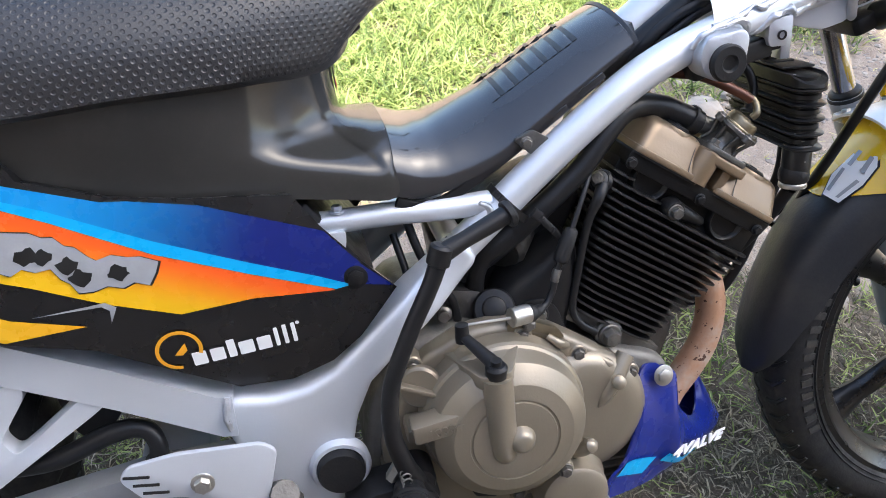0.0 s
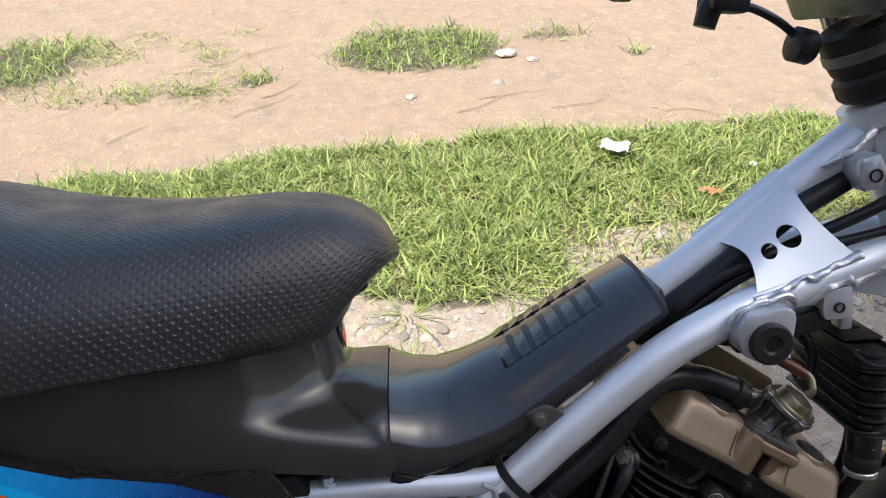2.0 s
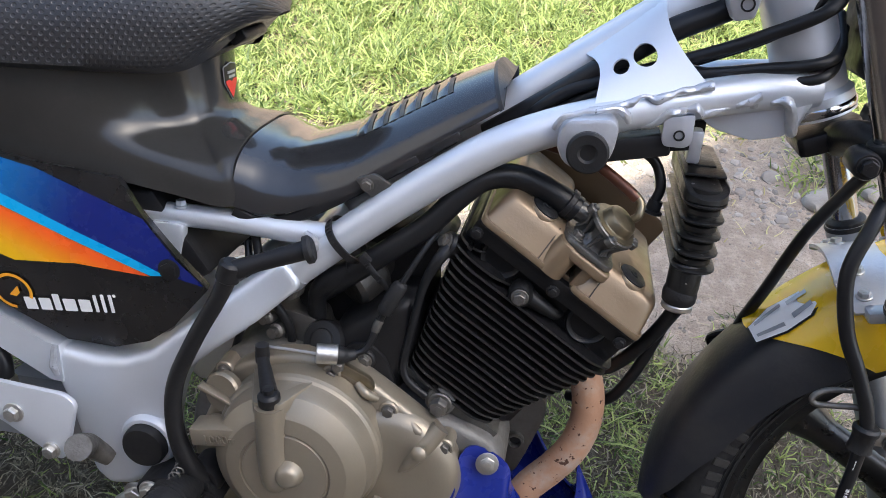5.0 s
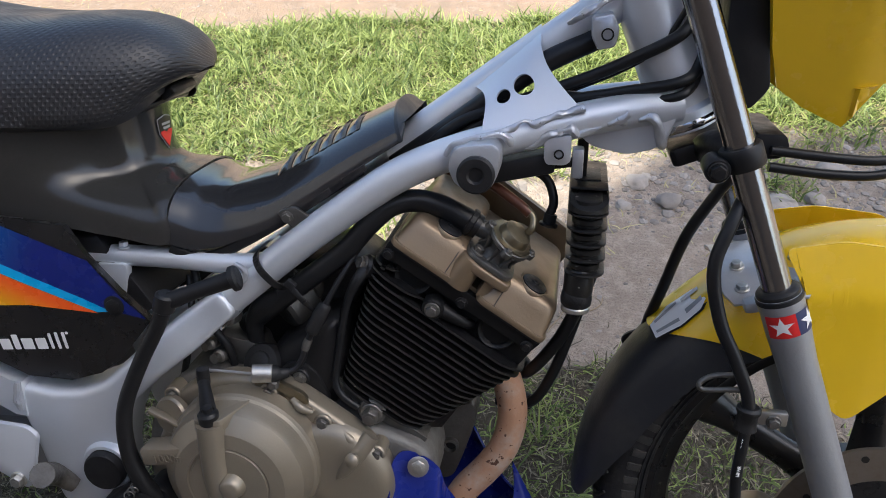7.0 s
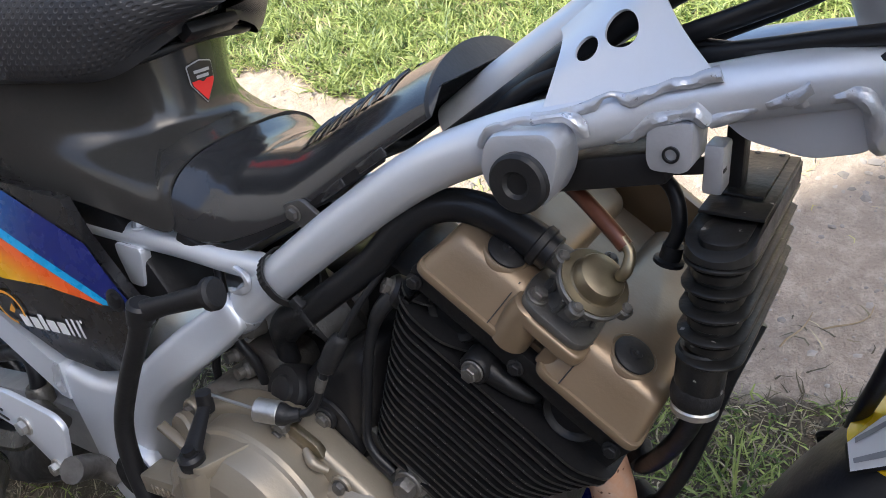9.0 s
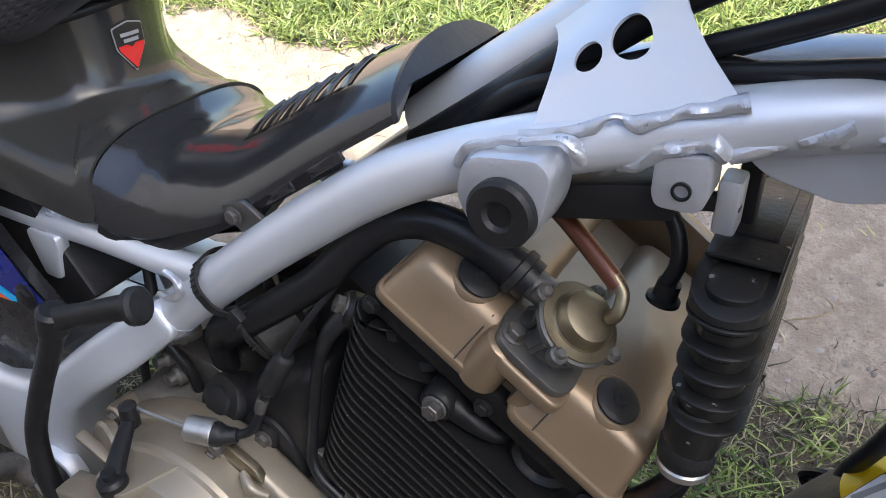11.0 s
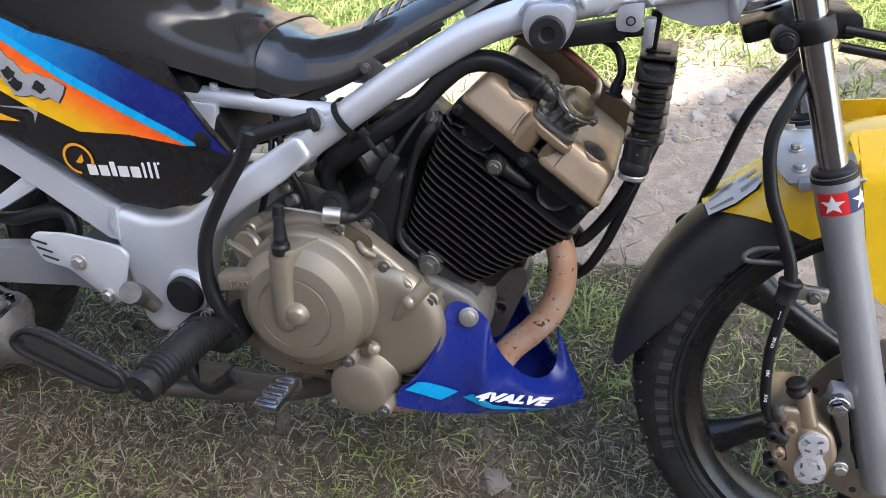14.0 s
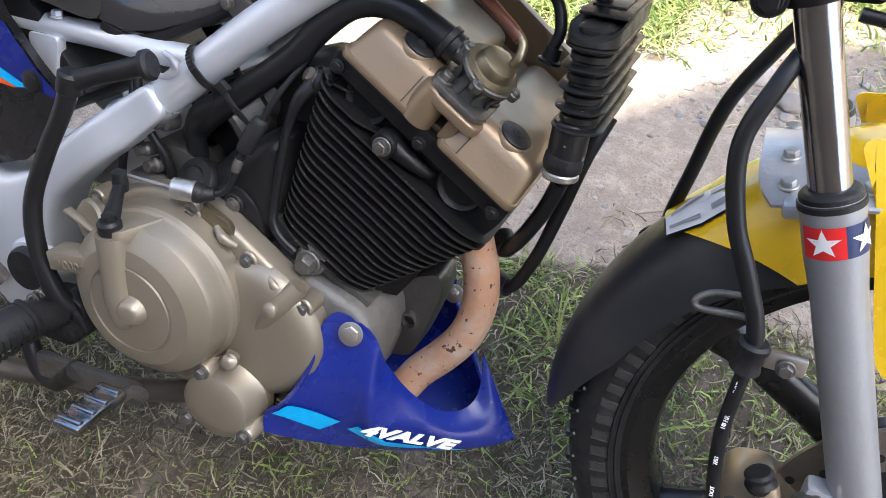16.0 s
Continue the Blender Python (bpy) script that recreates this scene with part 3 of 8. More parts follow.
def broad_tuft(x, y, n, length, spread):
    bm = bmesh.new()
    for _ in range(n):
        a, t, curl = rng.uniform(0, 2 * math.pi), rng.uniform(0.15, 1.1) * spread, rng.uniform(0.1, 0.7)
        d, s = Vector((math.cos(a), math.sin(a), 0)), Vector((-math.sin(a), math.cos(a), 0))
        L, w = length * rng.uniform(0.35, 1.1), rng.uniform(0.0011, 0.0022)
        p, rows = Vector((x, y, height(x, y) - 0.003)) + d * rng.uniform(0, 0.035), []
        for i in range(7):
            k = w * (1 - (i / 6.2) ** 2)
            rows.append((bm.verts.new(p - s * k), bm.verts.new(p - Vector((0, 0, k * 0.5))), bm.verts.new(p + s * k)))
            q = min(1.75, t + curl * i * 0.5)
            p = p + (d * math.sin(q) + Vector((0, 0, math.cos(q)))) * L / 6
        for u, v in zip(rows, rows[1:]):
            bm.faces.new((u[0], u[1], v[1], v[0]))
            bm.faces.new((u[1], u[2], v[2], v[1]))
    ob = part("grass_tuft", bm, GRASS_GREEN, None)
    return tagged(ob, "spreading tuft of broad green grass blades", "grass tuft", "grass tufts")


for x, y, n, length, spread in ((0.02, 1.13, 40, 0.17, 1.0), (-0.14, 0.93, 26, 0.13, 1.3), (0.08, 0.98, 30, 0.12, 1.2), (-0.33, 1.18, 24, 0.13, 0.9), (0.33, 0.22, 26, 0.10, 1.0), (0.20, 0.30, 22, 0.09, 1.2), (0.44, 0.06, 26, 0.10, 1.1), (0.55, 1.25, 30, 0.13, 0.9), (-0.6, 1.3, 26, 0.12, 0.9), (0.25, 1.35, 30, 0.13, 0.9), (0.10, 0.16, 24, 0.09, 1.2), (0.80, 1.42, 26, 0.12, 0.9)):
    broad_tuft(x, y, n, length, spread)


def pebble_mesh(seed):
    bm = bmesh.new()
    bmesh.ops.create_icosphere(bm, subdivisions=3, radius=1.0)
    for v in bm.verts:
        k = 1 + 0.35 * noise.noise(v.co * 1.1 + Vector((seed, 0, 0))) + 0.12 * noise.noise(v.co * 3.0 + Vector((0, seed, 0)))
        v.co *= k + 0.06 * noise.noise(v.co * 7.0 + Vector((seed, seed, 0)))
        v.co.z *= 0.45
    return bm


def scatter_stones(name, count, area, rule, size, label):
    forms = []
    for s in range(5):
        b = bmesh.new()
        bmesh.ops.create_icosphere(b, subdivisions=1, radius=1.0)
        for v in b.verts:
            v.co *= 1 + 0.4 * noise.noise(v.co * 1.3 + Vector((s * 3.1, 0, 0)))
        forms.append(([tuple(v.co) for v in b.verts], [tuple(w.index for w in f.verts) for f in b.faces]))
        b.free()
    v, f = [], []
    made = tries = 0
    while made < count and tries < 60 * count:
        tries += 1
        x, y = rng.uniform(area[0], area[1]), rng.uniform(area[2], area[3])
        if rng.random() > rule(x, y):
            continue
        made += 1
        fv, ff = forms[made % 5]
        r = min(2.4 * size, size * rng.lognormal(0.0, 0.5))
        a, sx, sy, sz = rng.uniform(0, 6.28), rng.uniform(0.7, 1.4), rng.uniform(0.7, 1.2), rng.uniform(0.3, 0.6)
        c, s, k, z = math.cos(a), math.sin(a), len(v), height(x, y)
        v += [(x + r * (c * p * sx - s * q * sy), y + r * (s * p * sx + c * q * sy), z + r * w * sz - r * 0.05) for p, q, w in fv]
        f += [tuple(i + k for i in t) for t in ff]
    m = bpy.data.meshes.new(name)
    m.from_pydata(v, [], f)
    m.materials.append(STONE)
    return tagged(new(name, m), label, "gravel", kind="stuff")


def gravel_rule(x, y):
    d, _ = grassy(x, y)
    k = 0.02 if y < 0.8 else 0.06
    if 0.25 < x and 0.80 < y < 1.2:
        k = 0.7 - 0.6 * max(0.0, 0.45 - x) * 2
    elif -0.45 < x < 0.4 and 0.82 < y < 1.1:
        k = 0.35
    return k * (1 - 0.7 * d)


scatter_stones("gravel", 1900, (-1.2, 1.4, 0.35, 1.4), gravel_rule, 0.0052, "loose grey and tan gravel on dry dirt")
scatter_stones("grit", 9000, (-1.9, 1.9, 0.3, 3.2), lambda x, y: 1 - 0.9 * grassy(x, y)[0], 0.0022, "fine grit strewn over pale dirt")
for i, (x, y, r, a) in enumerate(((0.36, 0.96, 0.024, 0.4), (0.29, 0.93, 0.018, 1.2), (0.42, 0.90, 0.024, 2.0), (0.33, 0.88, 0.016, 0.2), (0.62, 0.88, 0.045, 0.6), (0.75, 1.02, 0.030, 1.0), (-0.11, 0.86, 0.014, 0.3), (-0.08, 0.88, 0.012, 0.9), (0.70, 0.92, 0.020, 2.2), (0.52, 0.95, 0.018, 0.5), (0.86, 0.95, 0.026, 1.7),
                                  (0.22, 2.20, 0.030, 0.1), (0.30, 2.14, 0.018, 1.1), (-0.10, 1.93, 0.016, 0.4), (0.17, 1.98, 0.018, 0.8), (0.12, 0.02, 0.020, 0.5), (0.62, 0.34, 0.016, 1.4))):
    bm = pebble_mesh(i * 2.7 + 1)
    for v in bm.verts:
        v.co *= r
    ob = part("stone", bm, STONE, None)
    ob.matrix_world = pose(x, y, height(x, y) + r * 0.12, 0, 0, math.degrees(a))
    tagged(ob, "rounded grey stone half sunk in the dirt", "stone", "stones on the ground")


def stalk(x, y, a, length, bend):
    p = [Vector((x, y, height(x, y) + 0.004))]
    for i in range(5):
        a += bend * rng.uniform(-0.5, 1.0)
        q = p[-1] + Vector((math.cos(a), math.sin(a), 0)) * length / 5
        q.z = height(q.x, q.y) + 0.004 + 0.003 * rng.random()
        p.append(q)
    ob = part("twig", sweep(p, [0.0013, 0.0013, 0.0012, 0.0011, 0.0009, 0.0006], 6, 3), TWIG, None)
    tagged(ob, "thin dry stalk lying on the dirt", "twig", "dry twigs")


for x, y, a, length, bend in ((-0.84, 2.02, 0.5, 0.26, 0.1), (-0.55, 1.98, 0.3, 0.20, 0.3), (-0.62, 1.86, 0.6, 0.22, 0.1), (0.03, 1.80, 0.2, 0.20, 0.2), (0.10, 1.88, 0.1, 0.20, 0.1), (0.30, 1.79, 0.0, 0.16, 0.3), (0.62, 1.74, 0.1, 0.16, -0.3), (-0.95, 1.75, 0.9, 0.14, 0.2), (-0.75, 2.25, 0.5, 0.3, 0.1), (-0.02, 0.05, 1.9, 0.13, 0.1), (0.20, 0.52, 1.2, 0.07, 0.4), (0.24, 0.56, 0.3, 0.08, 0.5)):
    stalk(x, y, a, length, bend)


def crumpled(name, x, y, sx, sy, material, label, category, fold):
    bm = bmesh.new()
    bmesh.ops.create_grid(bm, x_segments=10, y_segments=6, size=0.5)
    for v in bm.verts:
        u, w = v.co.x, v.co.y
        edge = 1 - 0.25 * abs(noise.noise((u * 3, w * 3, 2.0)))
        v.co = Vector((u * sx * edge, w * sy * edge, fold * (0.5 + noise.noise((u * 4, w * 4, fold * 50))) + 0.012))
    bmesh.ops.solidify(bm, geom=bm.faces[:], thickness=0.0006)
    ob = part(name, bm, material, None)
    ob.matrix_world = pose(x, y, height(x, y) + 0.012, 0, 0, -25)
    tagged(ob, label, category)


crumpled("paper_scrap", 0.41, 1.50, 0.075, 0.05, PAPER, "crumpled white paper scrap lying in green grass", "litter", 0.02)
crumpled("paper_scrap", 0.73, 1.39, 0.018, 0.015, PAPER, "tiny torn white paper bit in grass", "litter", 0.008)
crumpled("fallen_leaf", 0.58, 1.27, 0.05, 0.02, DRY_LEAF, "curled brown dead leaf lying in grass", "leaf", 0.012)

# unseen wall added to cast the machine's shade; the jutting top shapes the shadow edge
bm = slab([(-7.67, 0.0), (0.15, 0.0), (0.15, 5.62), (0.44, 6.12), (0.50, 7.2), (-7.67, 7.2)], -3.64, -3.58, 0.0, place=lambda a, h, z: (h, a, z))
tagged(part("shade_wall", bm, PLASTER, None), "unseen plastered wall added to cast the shade", "wall", kind="structure")
# unseen dark wall added to block low sky light and darken reflections
bm = block((0.8, -3.0, 1.75), (8.5, 0.3, 3.5), 0.0)
tagged(part("sky_block_wall", bm, TIMBER, None), "unseen dark timber wall added to block sky light", "wall", kind="structure")

# ---- motorcycle: frame ----
# its own axes: x ahead, y to its left, z up along the machine, which leans on its side stand
LEAN, GROW = 22.0, 1.055
bike = thing("motorcycle", "silver underbone motorcycle, yellow and blue, leaning on its stand", "motorcycle", pose(0, 0, 0, -LEAN, 0, 0) @ Matrix.Scale(GROW, 4))

R_TUBE = 0.0148
spine = [(-0.118, -0.080, 0.444), (-0.095, -0.079, 0.463), (-0.046, -0.076, 0.505), (0.004, -0.072, 0.545), (0.058, -0.067, 0.5835), (0.100, -0.061, 0.6035), (0.145, -0.053, 0.618), (0.205, -0.041, 0.633), (0.252, -0.031, 0.6425), (0.297, -0.021, 0.648)]
main_tube = part("main_tube", sweep(spine, R_TUBE, 22, 8), SILVER, bike, "silver painted round steel tube with small chips")
mirrored(main_tube)
part("collar", sweep([(-0.108, -0.080, 0.452), (-0.101, -0.0795, 0.458), (-0.094, -0.079, 0.464)], [0.0155, 0.0168, 0.0155], 22, 4), WELD, main_tube, "painted weld collar")
top_tube = part("top_tube", sweep([(0.045, 0.0, 0.588), (0.088, 0.0, 0.622), (0.137, 0, 0.657), (0.191, 0, 0.696), (0.250, 0, 0.738)], 0.0175, 22, 6), SILVER, bike, "silver painted backbone tube")
rail = part("seat_rail", sweep([(-0.330, -0.076, 0.500), (-0.232, -0.076, 0.4975), (-0.157, -0.076, 0.4985), (-0.100, -0.077, 0.4975), (-0.068, -0.077, 0.4985)], 0.0100, 18, 6), SILVER, bike, "silver painted seat rail tube")
mirrored(rail)
part("weld_bead", seam([(-0.082, -0.095, 0.505), (-0.074, -0.094, 0.500), (-0.073, -0.094, 0.492), (-0.080, -0.095, 0.487), (-0.092, -0.094, 0.485)], [0.002, 0.003, 0.0028, 0.003, 0.002], 8, 4), WELD, rail)
tab = part("rail_tab", slab(soft_poly([(-0.222, 0.493), (-0.192, 0.493), (-0.192, 0.484), (-0.198, 0.458), (-0.214, 0.458), (-0.222, 0.484)], 0.004), -0.088, -0.078, 0.002), SILVER, bike, "small silver bracket below the seat rail")
bolt("rail_bolt", (-0.197, -0.079, 0.5065), (0, 0, 1), 0.0045, rail, SILVER, 0.006, False)

# lower casting: a broad pressed plate that the main tube runs into
cast_poly = [(-0.084, 0.456), (-0.100, 0.477), (-0.122, 0.4615), (-0.148, 0.442), (-0.170, 0.4235), (-0.192, 0.404), (-0.216, 0.382), (-0.240, 0.3705), (-0.268, 0.3665), (-0.300, 0.372), (-0.313, 0.360), (-0.311, 0.343), (-0.304, 0.322), (-0.298, 0.300), (-0.291, 0.268), (-0.282, 0.240), (-0.268, 0.226), (-0.245, 0.231), (-0.222, 0.246), (-0.209, 0.270), (-0.208, 0.300), (-0.200, 0.334), (-0.186, 0.364), (-0.158, 0.391), (-0.120, 0.422)]
bm = slab(cast_poly, -0.118, -0.070, 0.009, 4)
for k in range(9):
    bmesh.ops.bisect_plane(bm, geom=bm.verts[:] + bm.edges[:] + bm.faces[:], plane_co=(-0.105 - 0.010 * k, 0, 0.455 - 0.008 * k), plane_no=(0.78, 0, 0.62))
for v in bm.verts:
    # the near face sinks to the tube's own width where the two meet
    k = min(1.0, max(0.0, ((-0.092 - v.co.x) * 0.78 + (0.465 - v.co.z) * 0.62) / 0.085))
    k = k * k * (3 - 2 * k)
    if v.co.y < -0.075:
        v.co.y += (0.020 * (1 - k)) * (-0.075 - v.co.y) / 0.043
cast = part("frame_casting", bm, SILVER, bike, "silver painted pressed frame plate with rounded edges")
mirrored(cast)
plug = part("pivot_boss", lathe([(0.026, 0.0), (0.027, 0.008), (0.0245, 0.0125), (0.0215, 0.013), (0.021, 0.010)], (-0.221, -0.112, 0.290), (0, -1, 0), 36), SILVER, cast, "raised silver rim round the pivot")
part("pivot_cap", lathe([(0.0205, 0.0), (0.0205, 0.014), (0.019, 0.0165), (0.010, 0.0168), (0.001, 0.0168)], (-0.221, -0.116, 0.290), (0, -1, 0), 32), RUBBER, cast, "round black rubber pivot cap")

# rear beam and the braces that carry the pillion footrest
beam = bmesh.new()
skin(beam, [[(x + a * 0.006, y, z) for y, z in ((-0.120, z0), (-0.092, z0), (-0.092, z1), (-0.120, z1))] for x, z0, z1, a in ((-0.300, 0.338, 0.376, 0), (-0.312, 0.339, 0.377, 0), (-0.388, 0.380, 0.417, 0), (-0.465, 0.417, 0.454, 0), (-0.56, 0.463, 0.499, 0), (-0.68, 0.52, 0.552, 0))])
bevel(beam, 0.0035, 2)
beam = part("rear_beam", beam, SILVER, bike, "silver painted square subframe beam")
mirrored(beam)
part("weld_bead", seam([(-0.303, -0.121, 0.376), (-0.305, -0.1225, 0.366), (-0.306, -0.1225, 0.355), (-0.305, -0.121, 0.345)], [0.0022, 0.003, 0.003, 0.0022], 8, 4), WELD, beam)
brace = bmesh.new()
slab(soft_poly([(-0.470, 0.412), (-0.450, 0.420), (-0.452, 0.402), (-0.478, 0.366), (-0.470, 0.352), (-0.455, 0.362), (-0.410, 0.396), (-0.392, 0.388), (-0.405, 0.378), (-0.500, 0.316), (-0.530, 0.305), (-0.558, 0.318), (-0.556, 0.338), (-0.534, 0.364)], 0.006), -0.118, -0.100, 0.004, 2, brace)
brace = part("footrest_brace", brace, SILVER, bike, "silver forked bracket of the rear footrest")
mirrored(brace)
bolt("brace_bolt", (-0.542, -0.119, 0.327), (0, -1, 0), 0.006, brace)

# gusset sheet with two holes, wrapped from the main tube over the backbone
def gusset():
    """A pressed sheet between two edges; two round holes go right through it."""
    bm = bmesh.new()
    def loop(pts):
        v = [bm.verts.new((u, w, 0)) for u, w in pts]
        return [bm.edges.new((v[i], v[(i + 1) % len(v)])) for i in range(len(v))]
    rim = [(i / 12, 0.0) for i in range(12)] + [(1.0, i / 12) for i in range(12)] + [(1 - i / 12, 1.0) for i in range(12)] + [(0.0, 1 - i / 12) for i in range(12)]
    edges = loop(rim)
    for cu, cv, ru, rv in ((0.27, 0.352, 0.102, 0.092), (0.585, 0.384, 0.145, 0.126)):
        edges += loop([(cu + ru * math.cos(2 * math.pi * i / 32), cv + rv * math.sin(2 * math.pi * i / 32)) for i in range(32)])
    bmesh.ops.triangle_fill(bm, use_beauty=True, edges=edges)
    for _ in range(2):
        long = [e for e in bm.edges if e.calc_length() > 0.09 and len(e.link_faces) == 2]
        bmesh.ops.subdivide_edges(bm, edges=long, cuts=1)
        bmesh.ops.triangulate(bm, faces=bm.faces)
    for v in bm.verts:
        u, w = v.co.x, v.co.y
        k = 0.035 * math.sin(math.pi * w)
        a = Vector((0.1335, -0.0635, 0.6262)).lerp(Vector((0.2145, -0.0515, 0.6480)), u)
        b = Vector((0.1165, -0.0165, 0.6530)).lerp(Vector((0.1840, -0.0175, 0.7035)), u)
        c = Vector((0.1070, 0.0060, 0.6580)).lerp(Vector((0.1760, 0.0060, 0.7090)), u)
        t = w / 0.8
        p = a.lerp(b, t) if t < 1 else b.lerp(c, (t - 1) * 4)
        side = Vector((1, 0, 0.45)).normalized()
        p += side * k * (0.35 if u < 0.5 else -0.35) * abs(2 * u - 1) + Vector((-0.2, -0.6, 0.77)) * 0.0065 * math.sin(math.pi * min(1, t))
        v.co = p
    bmesh.ops.recalc_face_normals(bm, faces=bm.faces)
    bmesh.ops.solidify(bm, geom=bm.faces[:], thickness=0.0016)
    return bm


gus = part("gusset_plate", gusset(), SILVER, bike, "silver gusset sheet with two round holes")
bead = [(0.130, -0.0665, 0.6225), (0.140, -0.066, 0.625), (0.152, -0.065, 0.628), (0.160, -0.0635, 0.631), (0.165, -0.063, 0.636), (0.172, -0.061, 0.637), (0.178, -0.061, 0.635), (0.190, -0.058, 0.640), (0.204, -0.055, 0.6445), (0.2175, -0.052, 0.6485)]
part("weld_bead", seam(bead, [0.0032, 0.0024, 0.0028, 0.0030, 0.0016, 0.0018, 0.0034, 0.0028, 0.0030, 0.0040], 10, 6), WELD, gus, "lumpy painted weld seam")

def bush_bracket():
    b = part("bush_bracket", slab(soft_poly([(0.109, 0.600), (0.1115, 0.613), (0.117, 0.6195), (0.147, 0.6235), (0.1535, 0.617), (0.1515, 0.598), (0.145, 0.584), (0.127, 0.581), (0.115, 0.587)], 0.005), -0.088, -0.058, 0.003, 2), SILVER_ROUGH, bike, "silver cast bracket welded to the tube")
    part("weld_bead", seam([(0.106, -0.079, 0.609), (0.112, -0.080, 0.619), (0.126, -0.078, 0.6235), (0.143, -0.075, 0.6265), (0.155, -0.073, 0.6265), (0.160, -0.070, 0.618)], [0.0020, 0.0028, 0.0020, 0.0024, 0.0040, 0.0026], 10, 5), WELD, b, "lumpy painted weld seam")
    bm = ring([(0.0158, 0.0), (0.0158, 0.008), (0.0142, 0.0100), (0.0074, 0.0100), (0.0056, 0.008), (0.0056, 0.0)], (0.133, -0.084, 0.597), (0, -1, 0), 36)
    part("rubber_bush", bm, RUBBER, b, "round black rubber bush")
    # black disc added in place of the open hole's shade
    part("bush_hole_disc", lathe([(0.0058, 0.0), (0.0058, 0.0045), (0.0005, 0.0042)], (0.133, -0.0875, 0.597), (0, -1, 0), 20), BLACK_METAL, b)


bush_bracket()
sb = part("cowl_bracket", slab(soft_poly([(0.1865, 0.622), (0.2085, 0.6265), (0.2090, 0.604), (0.2040, 0.6005), (0.1890, 0.6005), (0.1865, 0.606)], 0.003), -0.060, -0.034, 0.002, 2), SILVER_ROUGH, bike, "small silver bracket with a threaded hole")
part("threaded_hole", ring([(0.0042, 0.0), (0.0042, 0.0014), (0.0030, 0.0016), (0.0028, -0.004)], (0.199, -0.060, 0.610), (0, -1, 0), 20), BLACK_METAL, sb)
part("weld_bead", seam([(0.170, -0.056, 0.612), (0.180, -0.057, 0.617), (0.190, -0.058, 0.6255), (0.202, -0.056, 0.629), (0.208, -0.055, 0.630), (0.2135, -0.053, 0.6255)], [0.0026, 0.0036, 0.0038, 0.0030, 0.0048, 0.0034], 10, 5), WELD, sb, "lumpy painted weld seam")
part("weld_bead", seam([(0.2135, -0.052, 0.6255), (0.224, -0.049, 0.629), (0.233, -0.047, 0.633)], [0.0036, 0.0034, 0.0022], 10, 5), WELD, sb, "lumpy painted weld seam")
part("weld_bead", seam([(0.2365, -0.046, 0.634), (0.2455, -0.045, 0.638), (0.254, -0.043, 0.643)], [0.0030, 0.0040, 0.0042], 10, 5), WELD, sb, "lumpy painted weld seam")
part("bracket_leg", block((0.215, -0.036, 0.598), (0.010, 0.016, 0.026), 0.002), SILVER_ROUGH, sb)
tb = part("tank_bracket", slab(soft_poly([(0.219, 0.719), (0.236, 0.723), (0.2415, 0.710), (0.239, 0.696), (0.225, 0.693), (0.219, 0.704)], 0.003), -0.040, -0.012, 0.003, 2), SILVER_ROUGH, bike, "silver bracket with a bolt hole on the backbone")
part("threaded_hole", ring([(0.0052, 0.0), (0.0052, 0.0014), (0.0040, 0.0016), (0.0036, -0.006)], (0.232, -0.040, 0.706), (0, -1, 0), 20), BLACK_METAL, tb)
part("weld_bead", seam([(0.200, -0.022, 0.712), (0.214, -0.030, 0.722), (0.230, -0.026, 0.732), (0.242, -0.018, 0.738), (0.252, -0.012, 0.728)], [0.002, 0.004, 0.003, 0.0045, 0.003], 10, 5), WELD, tb, "lumpy painted weld seam")

# steering head
HEAD_AXIS = Vector((-0.386, 0, 0.9225)).normalized()
def on_head(k):
    return Vector((0.305, 0, 0.632)) + HEAD_AXIS * k
head = part("steering_head", lathe([(0.024, -0.008), (0.030, -0.006), (0.030, 0.010), (0.0262, 0.014), (0.0262, 0.120), (0.030, 0.124), (0.030, 0.138), (0.024, 0.140)], on_head(0), HEAD_AXIS, 40), SILVER, bike, "silver painted steering head tube")
part("bearing_ring", ring([(0.0302, 0.0), (0.0312, 0.002), (0.0312, 0.005), (0.0302, 0.007)], on_head(-0.004), HEAD_AXIS, 40), CHROME_DULL, head, "bright steel bearing ring")
gh = part("head_gusset", slab(soft_poly([(0.206, 0.628), (0.226, 0.612), (0.256, 0.606), (0.280, 0.612), (0.296, 0.640), (0.262, 0.648)], 0.006), -0.034, 0.034, 0.005, 3), SILVER, bike, "silver pressed gusset under the steering head")
part("weld_bead", seam([(0.262, -0.040, 0.638), (0.274, -0.040, 0.640), (0.280, -0.038, 0.630), (0.284, -0.034, 0.616), (0.286, -0.030, 0.622), (0.292, -0.028, 0.636)], [0.003, 0.005, 0.004, 0.005, 0.003, 0.002], 10, 5), WELD, gh, "lumpy painted weld seam")
part("weld_bead", seam([(0.240, -0.043, 0.636), (0.250, -0.041, 0.637), (0.257, -0.038, 0.642), (0.266, -0.036, 0.642)], [0.002, 0.005, 0.004, 0.003], 10, 5), WELD, gh, "lumpy painted weld seam")
